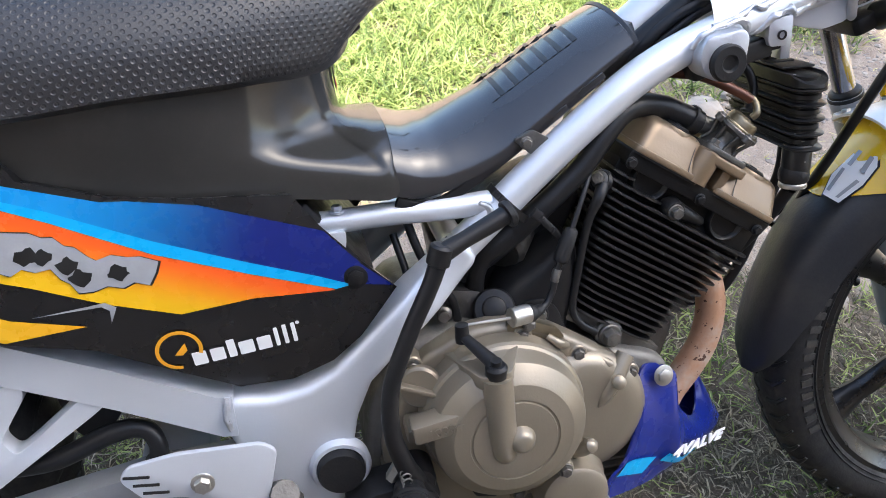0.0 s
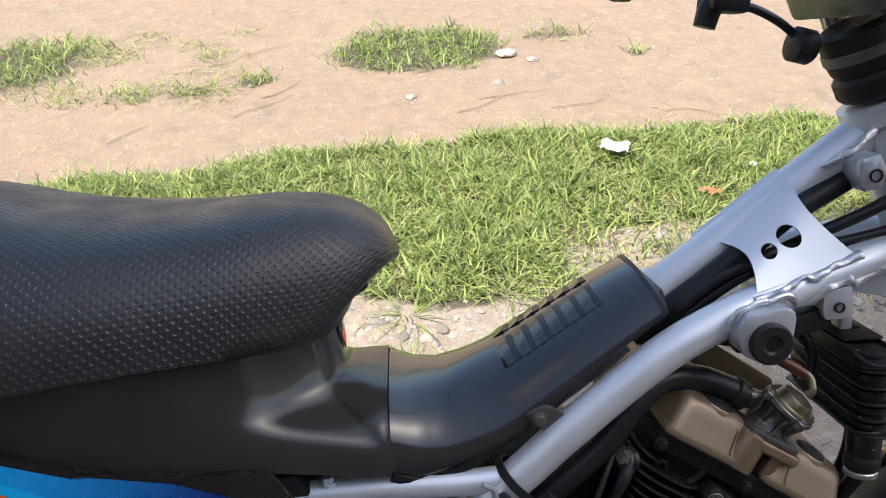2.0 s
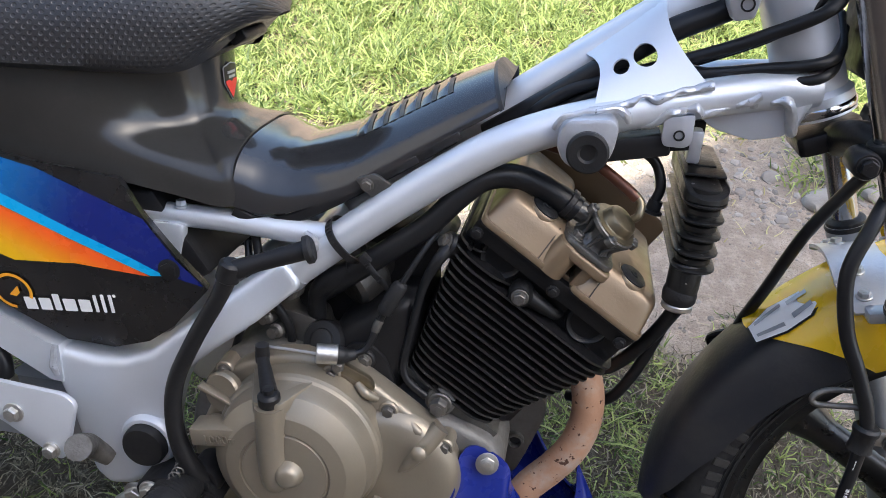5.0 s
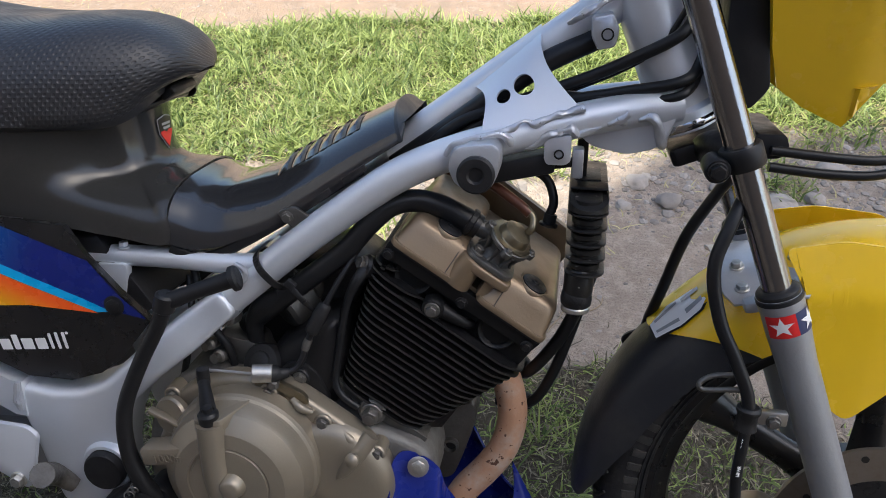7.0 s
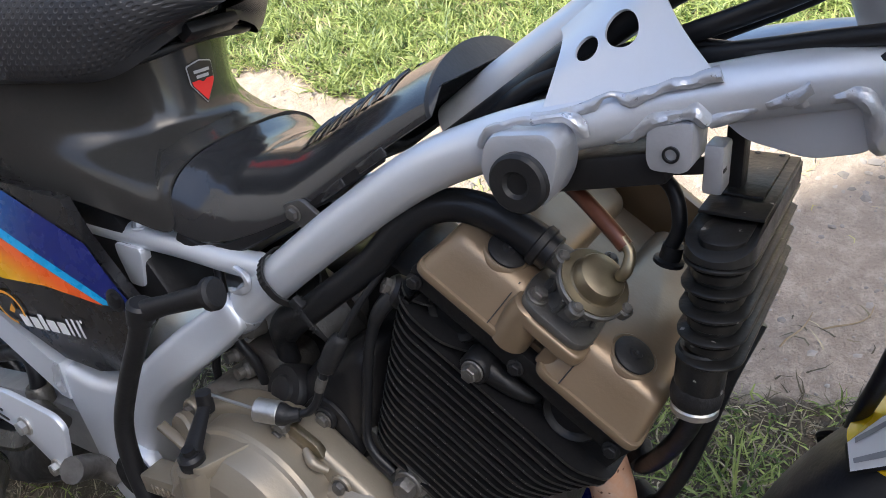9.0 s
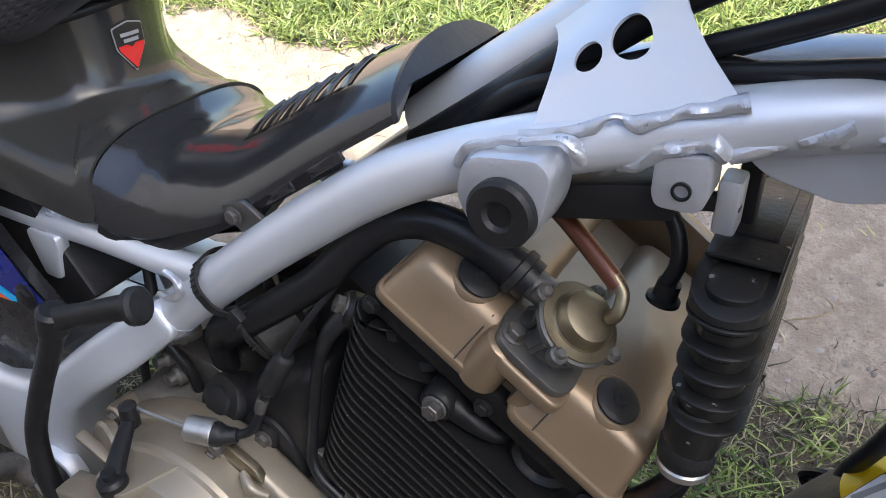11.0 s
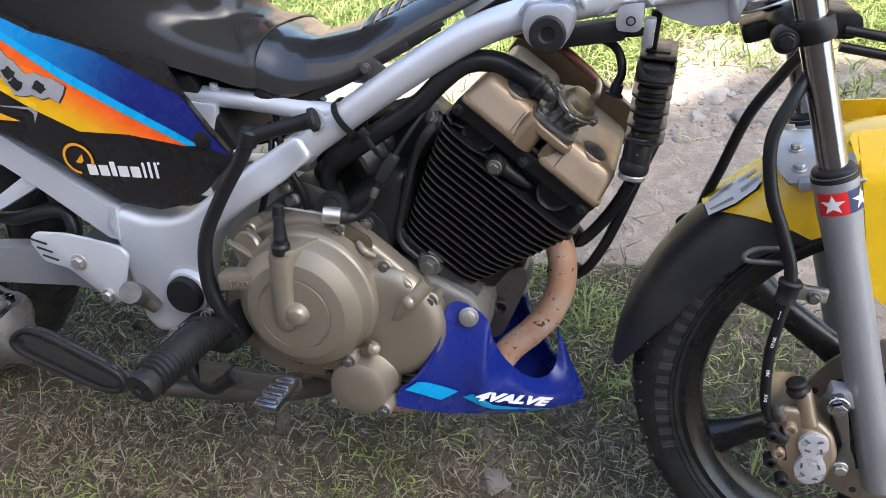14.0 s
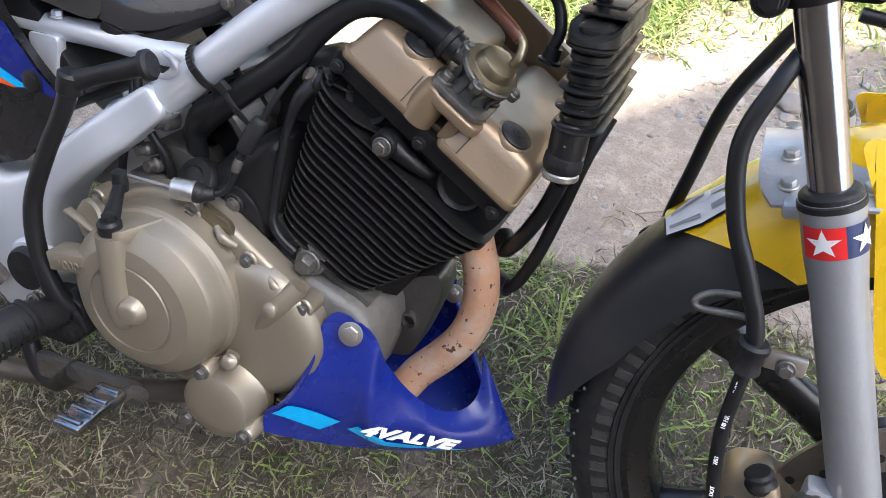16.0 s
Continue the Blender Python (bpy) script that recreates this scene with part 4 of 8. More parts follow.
# cable tie round main tube and hose
def cable_tie():
    bm = bmesh.new()
    c, t = Vector((-0.054, -0.074, 0.496)), Vector((0.72, 0, 0.69)).normalized()
    u, v = Vector((0, 1, 0)), Vector((-0.69, 0, 0.72))
    loop = [c + u * (0.0205 * math.cos(a)) + v * (0.0185 * math.sin(a)) - v * (0.004 if math.sin(a) < 0 else 0) for a in (2 * math.pi * i / 40 for i in range(41))]
    rows = []
    for i, p in enumerate(loop):
        o = (p - c).normalized() * 0.0016
        h = t * 0.0032
        rows.append([p - h, p + h, p + h + o, p - h + o])
    skin(bm, rows)
    tie = part("cable_tie", bm, RUBBER, bike, "ribbed black plastic cable tie")
    part("tie_head", block((-0.0320, -0.0915, 0.4870), (0.0095, 0.006, 0.0080), 0.001, Matrix.Rotation(radians(40), 3, "Y")), RUBBER, tie)
    tail = [Vector(p) for p in ((-0.0320, -0.0925, 0.4870), (-0.0250, -0.0945, 0.4790), (-0.0165, -0.0925, 0.4690), (-0.0088, -0.0875, 0.4575))]
    part("tie_tail", sweep(tail, [0.0030, 0.0030, 0.0030, 0.0018], 8, 6, flat=0.30, side=(0, 1, 0)), RUBBER, tie)
    for i in range(14):
        a = math.pi + math.pi * (0.02 + 0.055 * i)
        p = c + u * (0.0205 * math.cos(a)) + v * (0.0185 * math.sin(-a)) if i < 7 else tail[0].lerp(tail[2], (i - 6) / 8)
        n = u * -1 if i >= 7 else (p - c).normalized()
        q = p + n * 0.0018
        w = t if i < 7 else Vector((0.69, 0, 0.72))
        part("tie_rib", sweep([q - w * 0.0026, q + w * 0.0026], 0.0007, 6, 1), RUBBER, tie)


cable_tie()

# ---- motorcycle: seat and covers ----
def arch(xc, zlow, ztop, w, n=24, p=0.62, y_in=1.0, full=0.0):
    """Half of a rounded section across the machine, from the lower edge on one side over the top to the other."""
    out = []
    for j in range(n + 1):
        a = math.pi * (j / n)
        c, s = math.cos(a), math.sin(a)
        y = -w * math.copysign(abs(c) ** p, c)
        z = zlow + (ztop - zlow) * abs(s) ** (p + 0.12)
        out.append((xc, y, z))
    return out


def seat_mesh():
    st = [(-0.70, 0.650, 0.785, 0.150), (-0.62, 0.638, 0.768, 0.152), (-0.54, 0.629, 0.750, 0.152), (-0.454, 0.622, 0.733, 0.149), (-0.40, 0.621, 0.720, 0.144), (-0.34, 0.624, 0.712, 0.134), (-0.28, 0.624, 0.710, 0.119), (-0.235, 0.6245, 0.712, 0.107), (-0.200, 0.624, 0.711, 0.096), (-0.172, 0.6255, 0.705, 0.084), (-0.155, 0.630, 0.696, 0.073), (-0.143, 0.637, 0.685, 0.060), (-0.136, 0.644, 0.673, 0.043), (-0.132, 0.651, 0.664, 0.020)]
    near = [(p.x, p.y, p.z) for p in smooth_path([s[:3] for s in st], 6)]
    wide = [p.y for p in smooth_path([(s[0], s[3], 0) for s in st], 6)]
    st = [(*p, w) for p, w in zip(near, wide)]
    bm = bmesh.new()
    n = 40
    rings = [arch(x, lo, hi, w, n, 0.66) for x, lo, hi, w in st]
    for i, r in enumerate(rings):
        # the nose slopes back towards its lower edge
        k = max(0.0, (st[i][0] + 0.26) / 0.13)
        rings[i] = [(x - 0.035 * k * (1 - (z - st[i][1]) / (st[i][2] - st[i][1] + 1e-6)) ** 1.5, y, z) for x, y, z in r]
    vs = skin(bm, rings, False, False)
    uv = bm.loops.layers.uv.new("dots")
    where = {}
    for i, row in enumerate(vs):
        s = 0.0
        for j, v in enumerate(row):
            if j:
                s += (v.co - row[j - 1].co).length
            where[v] = (s, st[i][0])
    pitch = 0.0078
    for f in bm.faces:
        for lp in f.loops:
            s, x = where[lp.vert]
            lp[uv].uv = (x / pitch, s / pitch)
    # rolled lower edge
    for side in (0, -1):
        prev = None
        for row in vs:
            v = row[side]
            w = bm.verts.new((v.co.x, v.co.y * 0.90, v.co.z - 0.006))
            if prev:
                bm.faces.new((prev[0], v, w, prev[1]))
            prev = (v, w)
    bm.faces.new([r for r in vs[0]])
    return bm


seat = part("seat", seat_mesh(), VINYL, bike, "black dimpled vinyl seat", sharp=60)
part("seat_base", sweep([(-0.66, -0.138, 0.640), (-0.5, -0.138, 0.624), (-0.40, -0.131, 0.621), (-0.28, -0.107, 0.624), (-0.215, -0.082, 0.625), (-0.185, -0.05, 0.629), (-0.176, 0.0, 0.634), (-0.185, 0.05, 0.629), (-0.215, 0.082, 0.625), (-0.28, 0.107, 0.624), (-0.40, 0.131, 0.621), (-0.5, 0.138, 0.624)], 0.0035, 10, 6), BLACK_METAL, seat, "black plastic seat pan lip")
part("nose_trim", block((-0.166, 0.0, 0.642), (0.016, 0.050, 0.010), 0.003, Matrix.Rotation(radians(-35), 3, "Y")), BLACK_METAL, seat, "black plastic trim under the seat nose")


def cowl_mesh():
    """The shell below the seat: its upright wall sweeps out into a shelf that carries on into the front cover."""
    rim = arch(-0.1486, 0.516, 0.5655, 0.086, 40, 0.62)
    # under the seat, foot of the wall, shoulder of the shelf, lower edge
    st = [((-0.62, -0.147, 0.640), (-0.62, -0.132, 0.612), (-0.62, -0.121, 0.592), (-0.62, -0.116, 0.575)),
          ((-0.50, -0.145, 0.636), (-0.50, -0.131, 0.610), (-0.50, -0.120, 0.592), (-0.50, -0.114, 0.575)),
          ((-0.42, -0.139, 0.632), (-0.42, -0.126, 0.603), (-0.42, -0.1175, 0.580), (-0.42, -0.113, 0.560)),
          ((-0.37, -0.131, 0.634), (-0.37, -0.118, 0.598), (-0.368, -0.1115, 0.568), (-0.37, -0.109, 0.546)),
          ((-0.325, -0.117, 0.636), (-0.324, -0.1110, 0.594), (-0.322, -0.1075, 0.565), (-0.32, -0.105, 0.538)),
          ((-0.285, -0.103, 0.638), (-0.283, -0.1015, 0.588), (-0.279, -0.1005, 0.558), (-0.275, -0.100, 0.533)),
          ((-0.254, -0.088, 0.640), (-0.249, -0.0850, 0.577), (-0.236, -0.0935, 0.553), (-0.235, -0.096, 0.529)),
          ((-0.229, -0.070, 0.642), (-0.221, -0.0580, 0.569), (-0.196, -0.0875, 0.547), (-0.195, -0.0915, 0.522)),
          ((-0.211, -0.052, 0.643), (-0.202, -0.0430, 0.570), (-0.162, -0.0830, 0.541), rim[0]),
          ((-0.204, -0.043, 0.644), (-0.196, -0.0360, 0.571), (-0.161, -0.0740, 0.5525), rim[7]),
          ((-0.1975, -0.033, 0.645), (-0.190, -0.0270, 0.572), (-0.161, -0.0520, 0.5620), rim[13]),
          ((-0.1905, -0.016, 0.646), (-0.185, -0.0130, 0.5725), (-0.161, -0.0290, 0.5660), rim[17]),
          ((-0.1880, 0.0, 0.646), (-0.184, 0.0, 0.5730), (-0.161, 0.0, 0.5670), rim[20])]
    # a tight fillet where the wall meets the shelf
    five = []
    for s in st:
        a, b, c, d = (Vector(q) for q in s)
        five.append((a, b.lerp(a, 0.20), b.lerp(c, 0.28), c, d))
    rows = [smooth_path([s[k] for s in five], 5) for k in range(5)]
    near = [smooth_path(q, 6) for q in zip(*rows)]
    far = [[Vector((p.x, -p.y, p.z)) for p in q] for q in near[-2::-1]]
    bm = bmesh.new()
    skin(bm, near + far, False, False)
    bmesh.ops.recalc_face_normals(bm, faces=bm.faces)
    bmesh.ops.solidify(bm, geom=bm.faces[:], thickness=0.002)
    return bm


cowl = part("seat_cowl", cowl_mesh(), COWL, bike, "glossy dark grey plastic cowl below the seat", sharp=50)

# dark strip added behind the gap so that no light shows through
bm = bmesh.new()
skin(bm, [[Vector(p) for p in arch(x, 0.514, 0.5655 - 0.0035, 0.086 - 0.0035, 40, 0.62)] for x in (-0.156, -0.149, -0.142)], False, False)
part("seam_backing", bm, FENDER_BLACK, cowl, "dark strip added inside the joint to block light")


def badge():
    """A small shield wrapped on the rounded front of the neck."""
    def at(a, b, lift):
        y = -0.002 + a
        return (-0.2150 + 0.0315 * math.sqrt(1 - (y / 0.044) ** 2) + lift - 0.05 * (0.010 + b), y, 0.601 + b)
    whole = soft_poly([(-0.0145, 0.0150), (0.0, 0.0185), (0.0145, 0.0150), (0.0135, -0.002), (0.0, -0.021), (-0.0135, -0.002)], 0.002)
    lower = soft_poly([(-0.0138, 0.001), (0.0138, 0.001), (0.0130, -0.003), (0.0, -0.020), (-0.0130, -0.003)], 0.001)
    for name, poly, k, lift, mat_ in (("badge_rim", whole, 0.86, 0.0016, GREY_PRINT), ("badge_face", whole, 0.81, 0.0021, DECAL_DARK), ("badge_field", lower, 0.77, 0.0026, RED)):
        bm = bmesh.new()
        c = bm.verts.new(at(0, -0.004, lift))
        o = [bm.verts.new(at(p * k, q * k, lift)) for p, q in poly]
        for i in range(len(o)):
            bm.faces.new((c, o[i], o[(i + 1) % len(o)]))
        part(name, bm, mat_, cowl)
    for z, w in ((0.0075, 0.015), (0.0035, 0.012)):
        bm = bmesh.new()
        skin(bm, [[at(-w / 2 + w * i / 4, z + dz, 0.0027) for dz in (-0.0012, 0.0012)] for i in range(5)], False, False)
        part("badge_bar", bm, GREY_PRINT, cowl)


badge()

# front cover: an arched shell with louvres, open at its upper end
COVER = [(-0.1475, 0.5655, 0.5155, 0.086), (-0.127, 0.5605, 0.510, 0.083), (-0.105, 0.5605, 0.514, 0.080), (-0.082, 0.5675, 0.524, 0.077), (-0.057, 0.577, 0.537, 0.0745), (-0.030, 0.5925, 0.556, 0.072), (0.0, 0.6105, 0.577, 0.069), (0.028, 0.6265, 0.5955, 0.066), (0.046, 0.6355, 0.607, 0.064), (0.057, 0.6405, 0.614, 0.0625)]


def cover_ring(x, top, low, w, lift=0.0, n=36):
    """One section, leaned so that it stands across the cover's run."""
    i = np.interp(x, [c[0] for c in COVER], range(len(COVER)))
    tilt = float(np.interp(x, [-0.13, -0.06], [0.0, 0.62]))
    out = []
    for q in arch(x, low - lift, top + lift, w + lift, n, float(np.interp(x, [-0.1475, -0.07], [0.62, 1.02]))):
        k = (q[2] - (top + low) / 2)
        out.append(Vector((q[0] - tilt * k * 0.75, q[1], q[2])))
    return out


def cover_at(x):
    c = [np.interp(x, [c[0] for c in COVER], [c[k] for c in COVER]) for k in range(4)]
    return tuple(float(q) for q in c)


def cover_mesh():
    bm = bmesh.new()
    xs = [x for c in zip(COVER, COVER[1:]) for x in np.linspace(c[0][0], c[1][0], 4)[:-1]] + [COVER[-1][0]]
    rings = [cover_ring(*cover_at(x)) for x in xs]
    skin(bm, rings, False, False)
    bmesh.ops.recalc_face_normals(bm, faces=bm.faces)
    bmesh.ops.solidify(bm, geom=bm.faces[:], thickness=0.0028)
    return bm


front_cover = part("front_cover", cover_mesh(), GLOSS_BLACK, bike, "glossy black arched plastic cover", sharp=50)
bm = bmesh.new()
o = cover_ring(*cover_at(0.057), lift=0.0005)
inner = [v + Vector((0.006, 0, 0.001)) for v in cover_ring(*cover_at(0.057), lift=-0.0135)]
step = Vector((0.0030, 0, 0.0022))
skin(bm, [[a, a + step, b + step, b] for a, b in zip(o, inner)])
part("end_rim", bm, FENDER_BLACK, front_cover, "thick black rim of the open end")
for side, k in [(s, k) for s in (-1, 1) for k in range(6)]:
    x = -0.0465 + k * 0.0128
    bm = bmesh.new()
    rows = []
    for j, (p, q, r) in enumerate(zip(*(cover_ring(*cover_at(x + dx), lift=h)[11:18] for dx, h in ((-0.004, 0.0001), (0.0045, 0.0020), (0.0052, 0.0001))))):
        k_ = math.sin(math.pi * min(1.0, (j + 0.35) / 3.0) / 2) if j < 3 else 1.0
        rows.append([p, p.lerp(q, 0.5) * (1 - k_ * 0.5) + q * (k_ * 0.5) if k_ < 1 else q, r])
    skin(bm, rows)
    if side > 0:
        for v in bm.verts:
            v.co.y *= -1
    part("louvre", bm, GLOSS_BLACK, front_cover)
    # dark strip laid proud of the shell stands for the shade in a slot
    bm = bmesh.new()
    a, b = (cover_ring(*cover_at(x + dx), lift=0.0007)[11:18] for dx in (0.0050, 0.0088))
    skin(bm, [[p, q] for p, q in zip(a, b)], False, False)
    if side > 0:
        for v in bm.verts:
            v.co.y *= -1
    part("slot_strip", bm, DECAL_DARK, front_cover, "dark strip laid on for a shaded louvre opening")
bolt("cover_screw", (-0.036, -0.0770, 0.5455), (0, -1, 0), 0.0042, front_cover, STEEL_DARK, 0.004)
part("screw_tab", slab(soft_poly([(-0.047, 0.549), (-0.030, 0.556), (-0.014, 0.546), (-0.030, 0.533)], 0.004), -0.0765, -0.0725, 0.001), PEWTER, front_cover, "alloy tab behind the cover screw")
part("lower_lip", sweep([(-0.148, -0.083, 0.511), (-0.128, -0.080, 0.503), (-0.102, -0.077, 0.507), (-0.060, -0.073, 0.530), (-0.02, -0.069, 0.556), (0.03, -0.065, 0.590)], 0.005, 8, 5, flat=0.5, side=(0, 1, 0)), BLACK_METAL, front_cover, "black inner flange of the cover")
part("inner_duct", sweep([(-0.16, 0, 0.520), (-0.12, 0, 0.522), (-0.07, 0, 0.540)], [0.05, 0.048, 0.040], 16, 5, flat=0.5, side=(-0.6, 0, 0.8)), BLACK_METAL, bike, "black inner duct under the covers")
for x, z, a in ((-0.128, 0.5035, 5), (-0.078, 0.520, -32), (-0.008, 0.563, -35), (0.024, 0.586, -35)):
    part("cover_clip", block((x, -0.0765 + 0.06 * (x + 0.128), z), (0.026, 0.003, 0.0060), 0.0010, Matrix.Rotation(radians(a), 3, "Y")), GLOSS_BLACK, front_cover, "black plastic clip under the cover's edge")

# side panel with its prints
def panel_y(x, z):
    return -0.106 + 0.078 * (x + 0.16) - 0.010 * max(0.0, 1 - ((z - 0.475 + 0.18 * (x + 0.3)) / 0.09) ** 2)


PANEL = [(-0.640, 0.640), (-0.500, 0.604), (-0.426, 0.600), (-0.412, 0.575), (-0.358, 0.556), (-0.300, 0.546), (-0.231, 0.538), (-0.213, 0.512), (-0.184, 0.478), (-0.158, 0.451), (-0.190, 0.412), (-0.215, 0.392), (-0.249, 0.380), (-0.292, 0.382), (-0.342, 0.412), (-0.387, 0.440), (-0.453, 0.460), (-0.520, 0.486), (-0.640, 0.540)]
bm = sheet(PANEL, panel_y, 0.0)
bmesh.ops.recalc_face_normals(bm, faces=bm.faces)
rim = [e for e in bm.edges if len(e.link_faces) == 1]
ext = bmesh.ops.extrude_edge_only(bm, edges=rim)
for v in (g for g in ext["geom"] if isinstance(g, bmesh.types.BMVert)):
    c = Vector((-0.33, 0, 0.48))
    v.co += Vector((c.x - v.co.x, 0, c.z - v.co.z)).normalized() * 0.003 + Vector((0, 0.010, 0))
panel = part("side_panel", bm, BLACK_PANEL, bike, "black plastic side panel with coloured flame prints")
mirrored(panel)


def printed(name, poly, material, lift=0.0009, label="", n=0):
    return part(name, sheet(round_poly(poly, n) if n else poly, panel_y, lift), material, panel, label)


printed("stripe", [(-0.640, 0.580), (-0.507, 0.536), (-0.466, 0.519), (-0.419, 0.500), (-0.373, 0.478), (-0.323, 0.4595), (-0.270, 0.4625), (-0.206, 0.4575), (-0.219, 0.4655), (-0.270, 0.4860), (-0.334, 0.5130), (-0.397, 0.5470), (-0.455, 0.5750), (-0.498, 0.5845), (-0.640, 0.631)], SUNSET, 0.0009, "orange to yellow printed flame")
printed("stripe", [(-0.640, 0.546), (-0.514, 0.517), (-0.477, 0.499), (-0.437, 0.477), (-0.414, 0.469), (-0.389, 0.4625), (-0.445, 0.4595), (-0.484, 0.478), (-0.514, 0.4975), (-0.640, 0.549 - 0.02)], FLAME, 0.0009, "yellow printed flame")
printed("stripe", [(-0.640, 0.634), (-0.494, 0.5925), (-0.420, 0.5735), (-0.362, 0.5535), (-0.345, 0.5515), (-0.297, 0.5410), (-0.247, 0.5215), (-0.2105, 0.5075), (-0.184, 0.4755), (-0.161, 0.4535), (-0.193, 0.4605), (-0.219, 0.4695), (-0.270, 0.4905), (-0.334, 0.5185), (-0.397, 0.5500), (-0.455, 0.5750), (-0.500, 0.5860), (-0.640, 0.630)], SKYFADE, 0.0010, "cyan to dark blue printed sweep")
printed("stripe", [(-0.500, 0.5880), (-0.455, 0.5770), (-0.397, 0.5525), (-0.334, 0.5210), (-0.270, 0.4930), (-0.219, 0.4720), (-0.193, 0.4600), (-0.206, 0.4585), (-0.219, 0.4635), (-0.270, 0.4835), (-0.334, 0.5105), (-0.397, 0.5445), (-0.455, 0.5725), (-0.500, 0.5825)], CYAN, 0.0012, "bright cyan printed stripe")
ragged = [(-0.439, 0.528), (-0.431, 0.534), (-0.428, 0.543), (-0.418, 0.541), (-0.410, 0.5395), (-0.403, 0.535), (-0.396, 0.534), (-0.390, 0.527), (-0.384, 0.525), (-0.377, 0.517), (-0.372, 0.513), (-0.362, 0.5155), (-0.352, 0.512), (-0.343, 0.511), (-0.331, 0.505), (-0.334, 0.497), (-0.340, 0.488), (-0.350, 0.492), (-0.358, 0.489), (-0.368, 0.4925), (-0.378, 0.490), (-0.388, 0.4905), (-0.392, 0.499), (-0.397, 0.503), (-0.402, 0.512), (-0.412, 0.511), (-0.420, 0.515), (-0.428, 0.511), (-0.435, 0.515), (-0.433, 0.521)]
printed("torn_metal_print", [((x + 0.385) * 1.03 - 0.385, (z - 0.515) * 1.04 + 0.515) for x, z in ragged], DECAL_DARK, 0.0016)
printed("torn_metal_print", ragged, GREY_PRINT, 0.0020, "grey printed torn-metal patch")
for x, z, r in ((-0.4155, 0.5235, 0.0072), (-0.4055, 0.5215, 0.0062), (-0.391, 0.5125, 0.0068), (-0.3845, 0.5020, 0.0072), (-0.359, 0.5015, 0.0068)):
    pts = [(x + r * (1 + 0.25 * math.sin(5 * a + x * 900)) * math.cos(a), z + r * 0.85 * (1 + 0.25 * math.cos(4 * a + z * 700)) * math.sin(a)) for a in (2 * math.pi * i / 18 for i in range(18))]
    printed("dark_spot", pts, DECAL_DARK, 0.0024)
printed("scrape", [(-0.423, 0.4765), (-0.373, 0.4795), (-0.366, 0.4745), (-0.372, 0.462), (-0.371, 0.4725), (-0.376, 0.4765)], GREY_PRINT, 0.0013, "pale scratched edge of a print")
printed("panel_highlight_trim", [(-0.500, 0.602), (-0.428, 0.598), (-0.416, 0.576), (-0.455, 0.585)], BLACK_PANEL, 0.0010)
bolt("panel_bolt", (-0.190, -0.1188, 0.4655), (0, -1, 0), 0.0072, panel, BLACK_METAL, 0.004)


# maker's mark as plain shapes: a broken ring with a wedge, and a row of bars
def mark():
    c, r0, r1 = Vector((-0.3305, 0.4285)), 0.0146, 0.0176
    ang = [radians(-20 + 290 * i / 40) for i in range(41)]
    outer = [(c.x + r1 * math.cos(a), c.y + r1 * math.sin(a)) for a in ang]
    inner_ = [(c.x + r0 * math.cos(a), c.y + r0 * math.sin(a)) for a in ang]
    bm = bmesh.new()
    skin(bm, [[Vector((x, panel_y(x, z) - 0.0016, z)) for x, z in pair] for pair in zip(outer, inner_)], False, False)
    part("mark_ring", bm, ORANGE_RING, panel, "orange printed broken ring")
    printed("mark_wedge", [(c.x - 0.004, c.y - 0.004), (c.x + 0.005, c.y + 0.006), (c.x + 0.006, c.y - 0.001), (c.x + 0.002, c.y - 0.005)], ORANGE_RING, 0.0016, "orange printed wedge")
    d = Vector((0.0985, 0.0085)).normalized()
    e = Vector((-d.y, d.x))
    base = Vector((-0.3215, 0.4115))
    for s, w, h in ((0.0, 0.0100, 0.0125), (0.0125, 0.0100, 0.0120), (0.0246, 0.0058, 0.0165), (0.0325, 0.0108, 0.0122), (0.0455, 0.0100, 0.0122), (0.0582, 0.0030, 0.0172), (0.0645, 0.0030, 0.0180), (0.0708, 0.0030, 0.0180)):
        p = base + d * (s * 1.10)
        quad = soft_poly([tuple(p + d * (a * w * 1.08) + e * (b * h)) for a, b in ((0, 0), (1, 0), (1, 1), (0, 1))], 0.0012, 3)
        printed("mark_bar", quad, WHITE, 0.0016, "white printed bar")
    p = base + d * 0.0835 + e * 0.017
    printed("mark_dot", [(p.x + 0.0016 * math.cos(a), p.y + 0.0016 * math.sin(a)) for a in (2 * math.pi * i / 12 for i in range(12))], WHITE, 0.0016)


mark()
part("panel_backing", slab([(-0.58, 0.50), (-0.22, 0.520), (-0.17, 0.45), (-0.26, 0.395), (-0.42, 0.455), (-0.58, 0.50)], -0.085, 0.085, 0.004), BLACK_METAL, bike, "black inner bodywork behind the side panels")

# ---- motorcycle: engine ----
DX, DZ, UX, UZ = 0.843, -0.538, 0.538, 0.843


def on_cyl(d, y, u):
    """A place in the leaning cylinder's own axes: d towards the front, u up along the bore."""
    return (0.058 + d * DX + u * UX, y, 0.529 + d * DZ + u * UZ)


AX_D, AX_U = Vector((DX, 0, DZ)), Vector((UX, 0, UZ))

